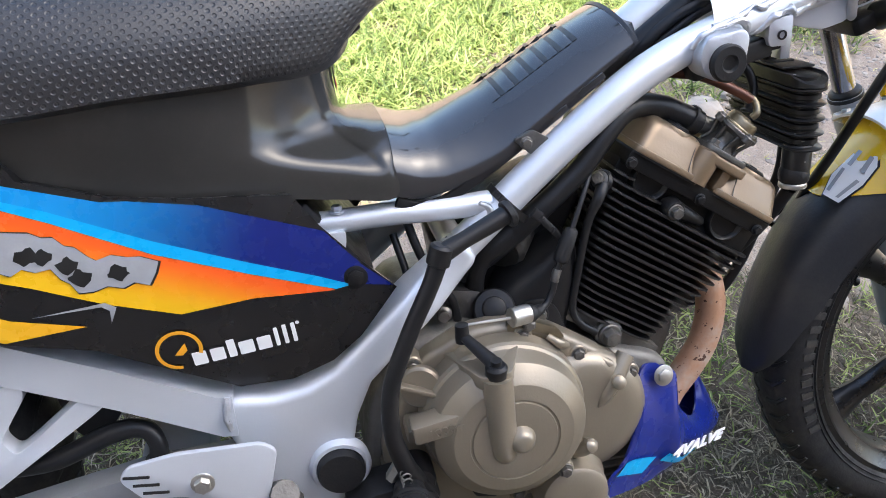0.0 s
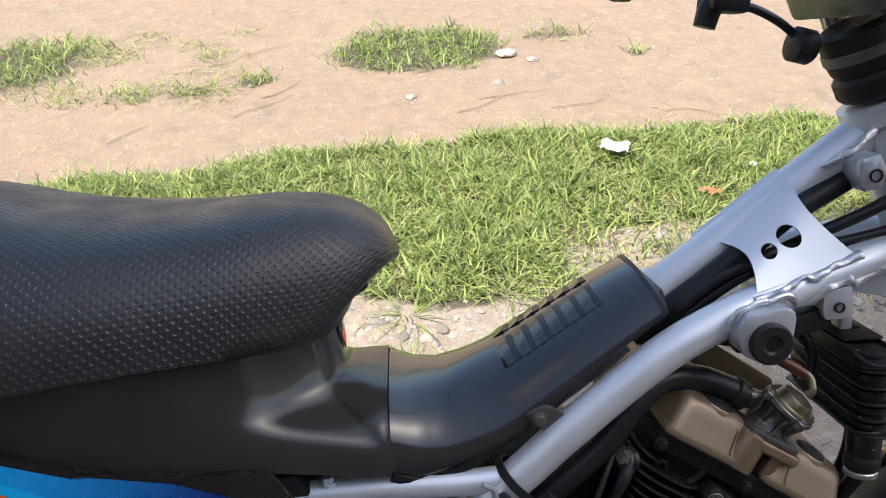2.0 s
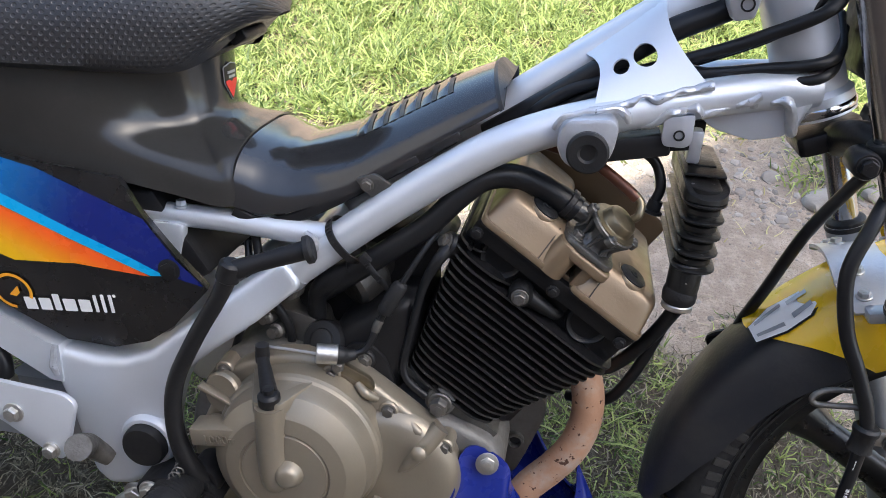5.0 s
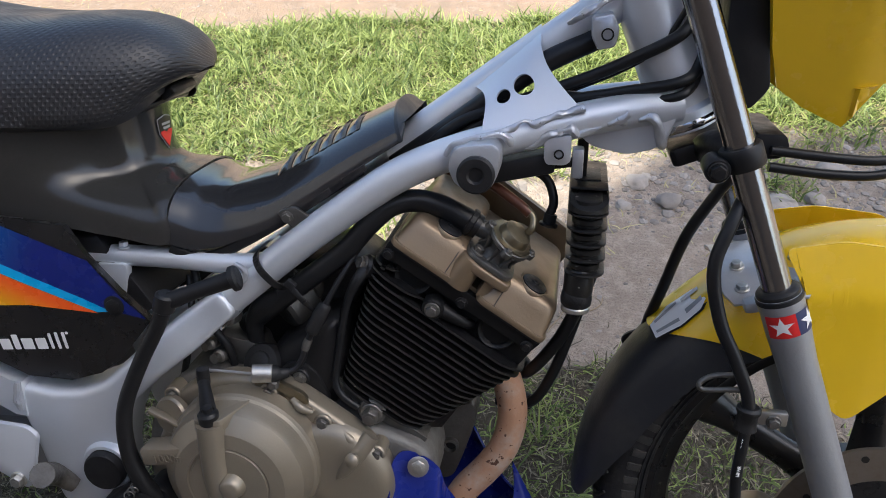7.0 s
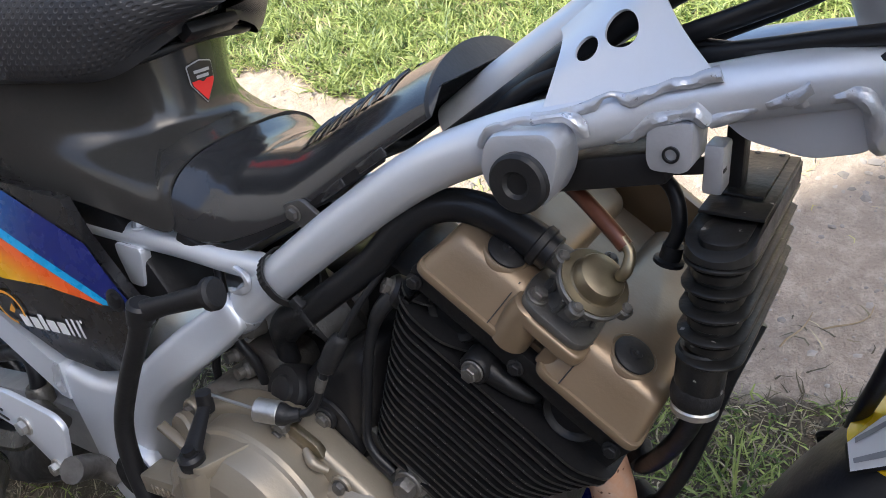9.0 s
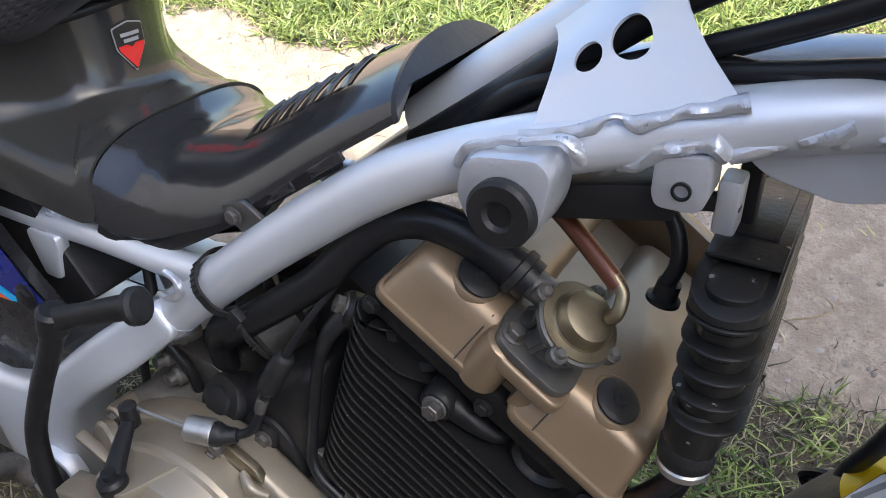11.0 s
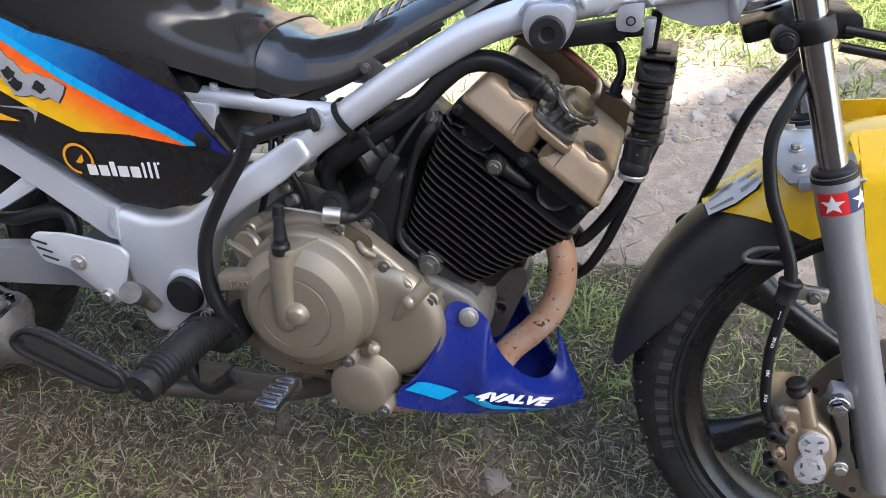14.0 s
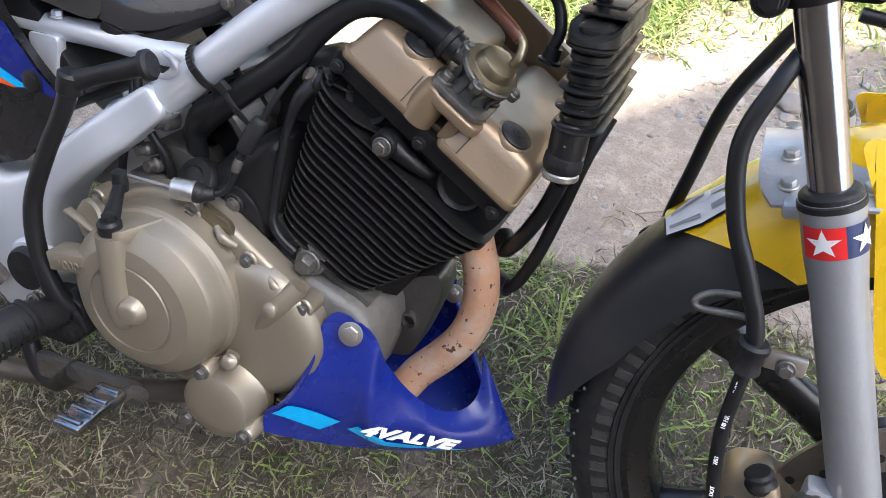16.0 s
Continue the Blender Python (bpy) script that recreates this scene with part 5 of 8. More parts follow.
crank = part("crankcase", slab(soft_poly([(-0.200, 0.262), (-0.188, 0.330), (-0.150, 0.386), (-0.085, 0.390), (-0.066, 0.368), (-0.010, 0.356), (0.055, 0.340), (0.094, 0.326), (0.102, 0.290), (0.088, 0.236), (0.055, 0.196), (-0.020, 0.184), (-0.140, 0.192)], 0.02), -0.092, 0.100, 0.008, 3), CASE_GREY, bike, "grimy grey alloy crankcase")
for z, x0, x1 in ((0.205, 0.0, 0.055), (0.214, 0.01, 0.062), (0.223, 0.02, 0.066), (0.232, 0.02, 0.068)):
    part("case_fin", block(((x0 + x1) / 2, -0.096, z), (x1 - x0, 0.02, 0.003), 0.0008), BEIGE, crank)

# clutch cover
outline = [(-0.145, 0.372), (-0.119, 0.387), (-0.093, 0.396), (-0.056, 0.396), (-0.032, 0.389), (-0.010, 0.376), (0.008, 0.364), (0.028, 0.350), (0.050, 0.332), (0.060, 0.314), (0.057, 0.284), (0.042, 0.252), (0.015, 0.228), (-0.022, 0.212), (-0.060, 0.209), (-0.093, 0.206), (-0.120, 0.206), (-0.148, 0.216), (-0.164, 0.234), (-0.179, 0.262), (-0.182, 0.290), (-0.166, 0.330)]
cover = part("clutch_cover", slab(round_poly(outline, 3), -0.110, -0.084, 0.006, 3), BEIGE, bike, "beige painted alloy clutch cover")
CC = (-0.0755, -0.108, 0.317)
part("cover_dome", lathe([(0.0740, 0.0), (0.0735, 0.018), (0.0722, 0.0215), (0.0700, 0.0235), (0.0690, 0.0265), (0.0678, 0.0375), (0.0662, 0.0415), (0.0545, 0.0510), (0.0520, 0.0524), (0.0394, 0.0548), (0.0388, 0.0534), (0.0372, 0.0534), (0.0364, 0.0550), (0.030, 0.0556), (0.010, 0.0558), (0.0005, 0.0558)], CC, (0, -1, 0), 80), BEIGE, cover, "round stepped dome of the cover", sharp=17)
part("side_lobe", lathe([(0.065, 0.0), (0.0635, 0.005), (0.059, 0.0105), (0.052, 0.0138), (0.040, 0.0155), (0.020, 0.0165), (0.0005, 0.0168)], (0.000, -0.106, 0.294), (0, -1, 0), 56), BEIGE, cover, "rounded bulge of the cover")
part("boss_fin", sweep([(0.013, -0.123, 0.306), (0.020, -0.121, 0.315), (0.0325, -0.115, 0.332), (0.044, -0.108, 0.348)], [0.0010, 0.0056, 0.0088, 0.0080], 16, 6), BEIGE, cover, "tapered cast rib")
part("boss_knob", lathe([(0.0065, 0), (0.0065, 0.004), (0.004, 0.0062), (0.0005, 0.0068)], (0.030, -0.126, 0.332), (-0.1, -0.9, 0.3), 20), BEIGE, cover)
part("clutch_post", sweep([(-0.0835, -0.158, 0.299), (-0.0845, -0.160, 0.306), (-0.0865, -0.160, 0.330), (-0.0885, -0.1585, 0.379)], [0.0060, 0.0108, 0.0124, 0.0128], 24, 6), BEIGE, cover, "upright cast post for the clutch shaft")
part("post_web", slab(soft_poly([(-0.102, -0.163), (-0.078, -0.166), (-0.060, -0.124), (-0.064, -0.100), (-0.126, -0.100)], 0.006), 0.372, 0.3835, 0.0015, 2, place=lambda x, h, y: (x, y, h + 0.15 * (x + 0.09))), BEIGE, cover, "flat cast shelf beside the post")
part("knob", lathe([(0.0145, 0.0), (0.013, 0.004), (0.0105, 0.010), (0.0085, 0.013), (0.0060, 0.0142), (0.0005, 0.0146)], (-0.0715, -0.1595, 0.3185), (0.05, -1, 0.05), 28), BEIGE, cover, "rounded cast boss in the middle")
part("knob_shade", lathe([(0.0105, 0.0), (0.0105, 0.003), (0.0070, 0.0045), (0.0005, 0.005)], (-0.0835, -0.160, 0.305), (0, -1, 0), 24), BEIGE, cover)
lip = part("level_plate", block((-0.137, -0.148, 0.337), (0.046, 0.022, 0.017), 0.002, Matrix.Rotation(radians(-9), 3, "Y")), BEIGE, cover, "cast oil volume plate")
words("level_text", "1000ml", 0.0115, facing((-0.131, -0.1606, 0.337), (1, 0, 0.16), (-0.16, 0, 1)), BEIGE, lip, 0.0006, "raised cast lettering")
part("plate_arm", block((-0.146, -0.125, 0.320), (0.034, 0.03, 0.014), 0.004), BEIGE, cover)
cap = part("oil_filler_cap", lathe([(0.0185, 0.0), (0.0185, 0.006), (0.0165, 0.0085), (0.0005, 0.009)], (-0.145, -0.116, 0.3560), (-0.25, -1, 0.15), 32), BEIGE, cover, "round beige oil filler cap")
part("cap_grip", block((-0.1475, -0.1280, 0.3575), (0.038, 0.009, 0.0045), 0.0018, Matrix.Rotation(radians(25), 3, "Y")), BEIGE, cap)
part("inspection_slot", slab(soft_poly([(-0.112, 0.250), (-0.090, 0.240), (-0.082, 0.236), (-0.086, 0.232), (-0.104, 0.236)], 0.002), -0.1275, -0.124, 0.0005), DECAL_DARK, cover, "dark slot in the cover")
for x, z, y in ((-0.150, 0.371, -0.108), (-0.053, 0.385, -0.110), (-0.002, 0.358, -0.110), (0.048, 0.330, -0.110), (-0.176, 0.268, -0.108), (-0.150, 0.222, -0.108), (-0.060, 0.216, -0.110)):
    b = lathe([(0.0088, 0.0), (0.0088, 0.018), (0.0076, 0.0195)], (x, y + 0.018, z), (0, -1, 0), 18)
    part("bolt_lug", b, BEIGE, cover)
    bolt("cover_bolt", (x, y, z), (0, -1, 0), 0.0050, cover, STEEL_DARK, 0.0055)
for x0, z0, x1, z1 in ((0.004, 0.350, 0.022, 0.338), (0.016, 0.352, 0.034, 0.338), (-0.030, 0.380, -0.012, 0.368)):
    part("cast_rib", sweep([(x0, -0.110, z0), ((x0 + x1) / 2, -0.114, (z0 + z1) / 2), (x1, -0.110, z1)], [0.003, 0.0045, 0.003], 10, 4), BEIGE, cover)

# clutch release lever and cable
cl = part("clutch_lever", lathe([(0.0078, 0.0), (0.0092, 0.002), (0.0092, 0.010), (0.0070, 0.0125), (0.0045, 0.0128), (0.0045, 0.017), (0.0005, 0.0175)], (-0.0890, -0.1585, 0.379), (-0.02, -0.12, 1), 22), BLACK_METAL, bike, "black clutch release lever")
part("lever_arm", sweep([(-0.0890, -0.1585, 0.390), (-0.0985, -0.142, 0.396), (-0.108, -0.125, 0.402)], [0.0072, 0.006, 0.0048], 12, 5, flat=0.7, side=(0, 0, 1)), BLACK_METAL, cl)
part("lever_eye", lathe([(0.0058, -0.006), (0.0062, 0.0), (0.0058, 0.010), (0.003, 0.0115)], (-0.1085, -0.124, 0.402), (0, 0, 1), 16), BLACK_METAL, cl)
fc = part("cable_stop", lathe([(0.0078, 0.0), (0.0086, 0.0008), (0.0086, 0.0175), (0.0078, 0.0185)], (-0.0645, -0.1165, 0.4070), (1, 0.30, -0.06), 28), STEEL, bike, "zinc clutch cable stop")
part("stop_bracket", slab(soft_poly([(-0.066, 0.398), (-0.046, 0.398), (-0.020, 0.386), (-0.014, 0.376), (-0.030, 0.376), (-0.066, 0.388)], 0.003), -0.110, -0.104, 0.001), BRASS, fc, "yellow-zinc bracket strip")
part("cable_boot", sweep([(-0.0475, -0.1118, 0.4060), (-0.0440, -0.1105, 0.4055), (-0.0400, -0.1085, 0.4050), (-0.0340, -0.1055, 0.4052)], [0.0082, 0.0078, 0.0058, 0.0046], 16, 4), RUBBER, fc)
part("boot_nut", lathe([(0.0060, 0.0), (0.0060, 0.010), (0.004, 0.012)], (-0.047, -0.104, 0.396), (0, -1, -0.1), 6), STEEL_DARK, fc)
part("cable_inner", sweep([(-0.110, -0.121, 0.409), (-0.088, -0.120, 0.409), (-0.064, -0.1166, 0.4070)], 0.0013, 8, 4), STEEL, fc)
wire = part("clutch_cable", sweep([(-0.0350, -0.1058, 0.4052), (-0.0275, -0.1020, 0.4085), (-0.0215, -0.0990, 0.4180), (-0.0178, -0.0968, 0.4315), (-0.0085, -0.0930, 0.4530), (0.0010, -0.0880, 0.4720), (0.0125, -0.0800, 0.4940), (0.028, -0.065, 0.520), (0.060, -0.040, 0.575), (0.12, -0.012, 0.620), (0.20, -0.006, 0.652), (0.27, -0.02, 0.690), (0.300, -0.03, 0.74)], [0.0030, 0.0030, 0.0030, 0.0030, 0.0030, 0.0026, 0.0024, 0.0024, 0.0024, 0.0024, 0.0024, 0.0024, 0.0024], 12, 8), HOSE, bike, "thin black clutch cable")
part("cable_joint", sweep([(-0.0135, -0.0950, 0.4420), (-0.0125, -0.0946, 0.4445), (-0.0060, -0.0918, 0.4585), (-0.0015, -0.0894, 0.4670), (-0.0003, -0.0888, 0.4695)], [0.0045, 0.0068, 0.0070, 0.0062, 0.0040], 14, 4), RUBBER, wire, "thick rubber joint sleeve")
part("ferrule", sweep([(-0.0195, -0.0980, 0.4255), (-0.0178, -0.0968, 0.4315), (-0.0160, -0.0960, 0.4360)], [0.0036, 0.0040, 0.0038], 12, 3), STEEL_DARK, wire)

# oil filter cover
of = part("oil_filter_cover", lathe([(0.036, 0.0), (0.036, 0.010), (0.0335, 0.013), (0.0322, 0.028), (0.0308, 0.034), (0.0275, 0.0365), (0.015, 0.0378), (0.0005, 0.038)], (-0.015, -0.110, 0.229), (0, -1, 0), 48), BEIGE, bike, "round beige oil filter cover")
for a in (108, 218, 325):
    x, z = -0.015 + 0.0345 * math.cos(radians(a)), 0.229 + 0.0345 * math.sin(radians(a))
    part("bolt_lug", lathe([(0.0085, 0.0), (0.0085, 0.028), (0.0072, 0.030)], (x, -0.114, z), (0, -1, 0), 18), BEIGE, of)
    bolt("filter_bolt", (x, -0.144, z), (0, -1, 0), 0.0052, of, STEEL_DARK, 0.006)
part("oil_neck", sweep([(-0.012, -0.128, 0.268), (-0.004, -0.138, 0.276), (0.000, -0.136, 0.284)], [0.0068, 0.0062, 0.006], 14, 4), BEIGE, of)
part("neck_ball", lathe([(0.002, -0.007), (0.0062, -0.004), (0.007, 0), (0.0062, 0.004), (0.002, 0.007)], (-0.001, -0.139, 0.279), (0.3, -0.8, 0.5), 18), BEIGE, of)
part("drain_stub", sweep([(-0.060, -0.125, 0.243), (-0.040, -0.128, 0.250), (-0.020, -0.124, 0.262)], [0.010, 0.0095, 0.0085], 16, 4), BEIGE, of)

# cylinder with its fins
def fin_plate(d0, d1, u, th):
    poly = soft_poly([(d0, -0.078), (d0 + 0.016, -0.086), (d1 - 0.02, -0.086), (d1, -0.074), (d1, 0.074), (d1 - 0.02, 0.086), (d0 + 0.016, 0.086), (d0, 0.078)], 0.007, 3)
    own = bmesh.new()
    a = [own.verts.new(on_cyl(d, y, u)) for d, y in poly]
    b = [own.verts.new(on_cyl(d, y, u + th)) for d, y in poly]
    own.faces.new(a[::-1])
    own.faces.new(b)
    n = len(poly)
    for i in range(n):
        j = (i + 1) % n
        own.faces.new((a[i], a[j], b[j], b[i]))
    return own


def fin(d0, d1, u, th, parent):
    """One cast fin; the paint has worn thin along its outer rim."""
    ob = part("fin", fin_plate(d0, d1, u, th), FIN_BLACK, parent)
    ob.data.materials.append(FIN_RIM)
    for f in ob.data.polygons:
        if abs(f.normal.dot(AX_U)) < 0.3:
            f.material_index = 1
    return ob


cylinder = bmesh.new()
skin(cylinder, [[on_cyl(d, y, u) for d, y in ((0.034, -0.060), (0.130, -0.060), (0.146, -0.045), (0.146, 0.055), (0.130, 0.066), (0.034, 0.066), (0.020, 0.055), (0.020, -0.045))] for u in (-0.152, -0.02)])
cylinder = part("cylinder", cylinder, FIN_BLACK, bike, "black finned cylinder")
for k in range(14):
    u = -0.149 + k * 0.0074
    t = (u + 0.149) / 0.096
    fin(0.034 - 0.030 * t, 0.126 + 0.036 * t, u, 0.0022, cylinder)
part("base_gasket", slab([(0.02, -0.162), (0.135, -0.162), (0.135, -0.150), (0.02, -0.150)], -0.078, 0.078, 0.001, place=lambda x, y, z: on_cyl(x, y, z)), PEWTER, cylinder, "grey cylinder foot")

# cylinder head: a recessed body with fins of its own, under the skirt that carries the cover
headp = soft_poly([(0.002, -0.046), (0.160, -0.046), (0.162, -0.020), (0.160, 0.000), (0.000, 0.000), (-0.002, -0.020)], 0.006)
chead = part("cylinder_head", slab(headp, -0.068, 0.076, 0.004, 2, place=lambda x, y, z: on_cyl(x, y, z)), FIN_BLACK, bike, "black finned cylinder head")
part("head_skirt", slab(soft_poly([(-0.001, -0.014), (0.158, -0.014), (0.161, 0.001), (-0.002, 0.001)], 0.004), -0.0795, 0.082, 0.003, 2, place=lambda x, y, z: on_cyl(x, y, z)), FIN_BLACK, chead)
for u, d0, d1 in ((-0.0455, 0.002, 0.166), (-0.0380, 0.000, 0.166), (-0.0305, -0.003, 0.058), (-0.0230, -0.004, 0.022)):
    fin(d0, d1, u, 0.0022, chead)
for d in (0.034, 0.124):
    part("cam_end", lathe([(0.0200, -0.014), (0.0192, 0.000), (0.0172, 0.0024), (0.0155, 0.0012), (0.0140, -0.0014), (0.0005, -0.0014)], on_cyl(d, -0.0725, -0.0165), (0, -1, 0), 36), FIN_BLACK, chead, "round black cam end")
part("head_rib", sweep([on_cyl(0.066, -0.077, -0.028), on_cyl(0.080, -0.077, -0.0275), on_cyl(0.096, -0.074, -0.0275), on_cyl(0.104, -0.066, -0.0275)], [0.0085, 0.0070, 0.0050, 0.0040], 14, 4), FIN_BLACK, chead)
part("head_lug", lathe([(0.0108, 0.0), (0.0102, 0.012), (0.0085, 0.0145)], on_cyl(0.064, -0.072, -0.029), (0, -1, 0), 22), FIN_BLACK, chead)
bolt("head_bolt", on_cyl(0.064, -0.0855, -0.029), (0, -1, 0), 0.0054, chead, STEEL_DARK, 0.007)
for d, u in ((0.004, -0.010), (0.082, -0.010), (0.152, -0.010)):
    bolt("head_nut", on_cyl(d, -0.080, u), (0, -1, 0), 0.0040, chead, BLACK_METAL, 0.004)


# valve cover: a base skirt and two box-like humps that run across
def hump(d0, d1, y0, y1, h):
    """A box with well-rounded edges whose near face leans back."""
    bm, rings = bmesh.new(), []
    cut = 0.0060
    # height, inset of the near face, inset of the other sides, corner radius
    for u, near, side, r in ((0.0055, 0.0012, 0.0012, 0.009), (0.014, 0.0050, 0.0022, 0.010), (0.022, 0.0088, 0.0034, 0.011), (h - cut, 0.0115, 0.0046, 0.012), (h - cut * 0.55, 0.0135, 0.0062, 0.012), (h - cut * 0.2, 0.0170, 0.0088, 0.012), (h, 0.0215, 0.0125, 0.011)):
        a, b, c, d = d0 + side, d1 - side, y0 + near, y1 - side
        rings.append([on_cyl(p, q, u) for p, q in soft_poly([(a, c), (b, c), (b, d), (a, d)], r, 6)])
    vs = skin(bm, rings, True, False)
    bm.faces.new(vs[-1])
    bm.faces.new(vs[0][::-1])
    return bm


def hump_lip(d0, d1, y0, y1):
    return slab(soft_poly([(d0, y0), (d1, y0), (d1, y1), (d0, y1)], 0.010, 6), 0.0005, 0.0065, 0.0014, 2, place=lambda d, u, y: on_cyl(d, y, u))


vcover = part("valve_cover", slab(soft_poly([(0.004, -0.002), (0.158, -0.002), (0.158, 0.005), (0.004, 0.005)], 0.002), -0.070, 0.082, 0.0015, 2, place=lambda x, y, z: on_cyl(x, y, z)), BRONZE, bike, "bronze painted twin valve cover")
for d0, d1 in ((0.000, 0.071), (0.090, 0.161)):
    part("cover_hump", hump(d0, d1, -0.0845, 0.084, 0.0345), BRONZE, vcover, "rounded bronze hump of the cover", sharp=70)
    part("hump_lip", hump_lip(d0 - 0.0008, d1 + 0.0008, -0.0850, 0.084), BRONZE, vcover)
    part("gasket", slab(soft_poly([(d0, -0.0835), (d1, -0.0835), (d1, 0.083), (d0, 0.083)], 0.009, 5), -0.0012, 0.0005, 0.0003, 1, place=lambda d, u, y: on_cyl(d, y, u)), RUBBER, vcover, "black cover gasket")
    k = d0 + (0.054 if d0 < 0.05 else 0.016)
    part("seam", sweep([on_cyl(k, -0.0845, 0.0065), on_cyl(k, -0.0795, 0.014), on_cyl(k, -0.0742, 0.0255), on_cyl(k, -0.069, 0.0325)], 0.00045, 6, 2), DECAL_DARK, vcover)
# the saddle between the humps: a lobe that swells from the first hump and a plate that the air valve stands on
part("cover_bridge", slab(soft_poly([(0.052, 0.004), (0.108, 0.004), (0.104, 0.024), (0.056, 0.024)], 0.003), -0.040, 0.078, 0.005, 3, place=lambda x, y, z: on_cyl(x, y, z)), BRONZE, vcover, "bronze saddle between the humps")
part("cover_boss", lathe([(0.0125, 0.0), (0.0122, 0.020), (0.0110, 0.0290), (0.0090, 0.0305)], Vector(on_cyl(0.068, -0.0745, 0.001)), AX_U, 28), BRONZE, vcover, "round cast bolt boss")
part("cover_flange", slab(soft_poly([(0.056, -0.062), (0.064, -0.085), (0.074, -0.0865), (0.104, -0.0865), (0.108, -0.080), (0.106, -0.036), (0.058, -0.036)], 0.006, 5), 0.0215, 0.0305, 0.0022, 3, place=lambda d, u, y: on_cyl(d, y, u)), BRONZE, vcover, "bronze mounting plate under the air valve")
part("flange_rib", block(on_cyl(0.092, -0.070, 0.013), (0.010, 0.020, 0.020), 0.002, Matrix.Rotation(radians(32.5), 3, "Y")), BRONZE, vcover)
part("far_cover", slab(soft_poly([(0.0, 0.01), (0.165, 0.01), (0.165, 0.052), (0.0, 0.060)], 0.01), 0.086, 0.098, 0.004, 2, place=lambda x, y, z: on_cyl(x, y, z)), BRONZE, vcover, "upright bronze end plate")
for d in (0.0365, 0.1275):
    ax = (AX_U * 0.97 + Vector((0, -0.10, 0))).normalized()
    at = Vector(on_cyl(d, -0.0575, 0.0335))
    part("cap_seat", ring([(0.0158, -0.006), (0.0150, 0.0004), (0.0138, 0.0016), (0.0126, 0.0014), (0.0122, -0.006)], at, ax, 40), BRONZE, vcover)
    part("rubber_cap", lathe([(0.0122, -0.004), (0.0122, 0.0022), (0.0104, 0.0036), (0.0040, 0.0036), (0.0034, 0.0046), (0.0016, 0.0046), (0.0005, 0.0036)], at, ax, 36), RUBBER, vcover, "black rubber valve cover plug")

# air valve on top, with its hoses: a flat foot, a ribbed waist and a brassy dome
pv = part("air_valve", slab(soft_poly([(0.057, -0.062), (0.061, -0.081), (0.070, -0.0845), (0.100, -0.0845), (0.106, -0.076), (0.104, -0.036), (0.060, -0.036)], 0.006, 5), 0.0307, 0.0360, 0.0012, 2, place=lambda d, u, y: on_cyl(d, y, u)), PEWTER, bike, "grey alloy air valve with a brassy dome")
ax = (AX_U * 0.93 + AX_D * 0.10 + Vector((0, -0.20, 0))).normalized()
at = Vector(on_cyl(0.083, -0.058, 0.034))
part("valve_body", lathe([(0.0190, 0.0), (0.0170, 0.004), (0.0135, 0.009), (0.0128, 0.015), (0.0150, 0.0200), (0.0200, 0.0225), (0.0216, 0.0240), (0.0216, 0.0268), (0.0206, 0.0276)], at, ax, 36), PEWTER, pv)
for da in range(0, 360, 45):
    u, v, w = frame_of(ax)
    e = u * math.cos(radians(da)) + v * math.sin(radians(da))
    part("valve_rib", sweep([at + e * 0.0185 + ax * 0.001, at + e * 0.0155 + ax * 0.010, at + e * 0.0195 + ax * 0.0225], [0.0018, 0.0016, 0.0018], 8, 3), PEWTER, pv)
part("valve_dome", lathe([(0.0204, 0.0270), (0.0202, 0.0286), (0.0155, 0.0290), (0.0148, 0.0300), (0.0142, 0.0345), (0.0128, 0.0368), (0.0090, 0.0380), (0.0005, 0.0384)], at, ax, 40), BRASS, pv, "brassy zinc dome", sharp=24)
for da in (20, 110, 200, 290):
    u, v, w = frame_of(ax)
    p = at + ax * 0.0262 + (u * math.cos(radians(da)) + v * math.sin(radians(da))) * 0.0215
    part("valve_lug", lathe([(0.0046, -0.004), (0.0048, 0.0012), (0.0040, 0.0020)], p, ax, 14), PEWTER, pv)
    part("valve_screw", lathe([(0.0030, 0.0), (0.0030, 0.0030), (0.0022, 0.0040)], p, ax, 12), STEEL_DARK, pv)
bolt("valve_bolt", on_cyl(0.067, -0.0745, 0.0360), AX_U, 0.0046, pv, STEEL_DARK, 0.006)
bolt("valve_bolt", on_cyl(0.099, -0.046, 0.0360), AX_U, 0.0042, pv, STEEL_DARK, 0.005)
tip = at + ax * 0.0395 + Vector((0.006, 0.004, -0.003))
part("vacuum_nipple", sweep([tip, tip + ax * 0.006, tip + Vector((0.004, 0.003, 0.013)), tip + Vector((-0.002, 0.006, 0.019))], [0.0034, 0.0034, 0.0032, 0.0032], 12, 5), BRASS, pv)
cu = part("vacuum_hose", sweep([tip + Vector((0.001, 0.005, 0.015)), tip + Vector((-0.009, 0.009, 0.022)), (0.140, -0.040, 0.576), (0.116, -0.030, 0.580), (0.08, -0.02, 0.585)], [0.0044, 0.0046, 0.0046, 0.0046, 0.0046], 14, 6), COPPER, bike, "brown translucent vacuum hose")
part("breather_loop", sweep([tip + Vector((0.016, 0.03, 0.004)), tip + Vector((0.020, 0.034, 0.020)), tip + Vector((0.010, 0.04, 0.040)), tip + Vector((-0.02, 0.04, 0.05))], 0.0042, 12, 6), HOSE, cu)
part("breather_boot", lathe([(0.0062, 0.0), (0.0085, 0.001), (0.0085, 0.003), (0.0060, 0.004), (0.0058, 0.012)], tip + Vector((0.016, 0.03, -0.004)), (0.2, 0.1, 1), 18), RUBBER, cu)
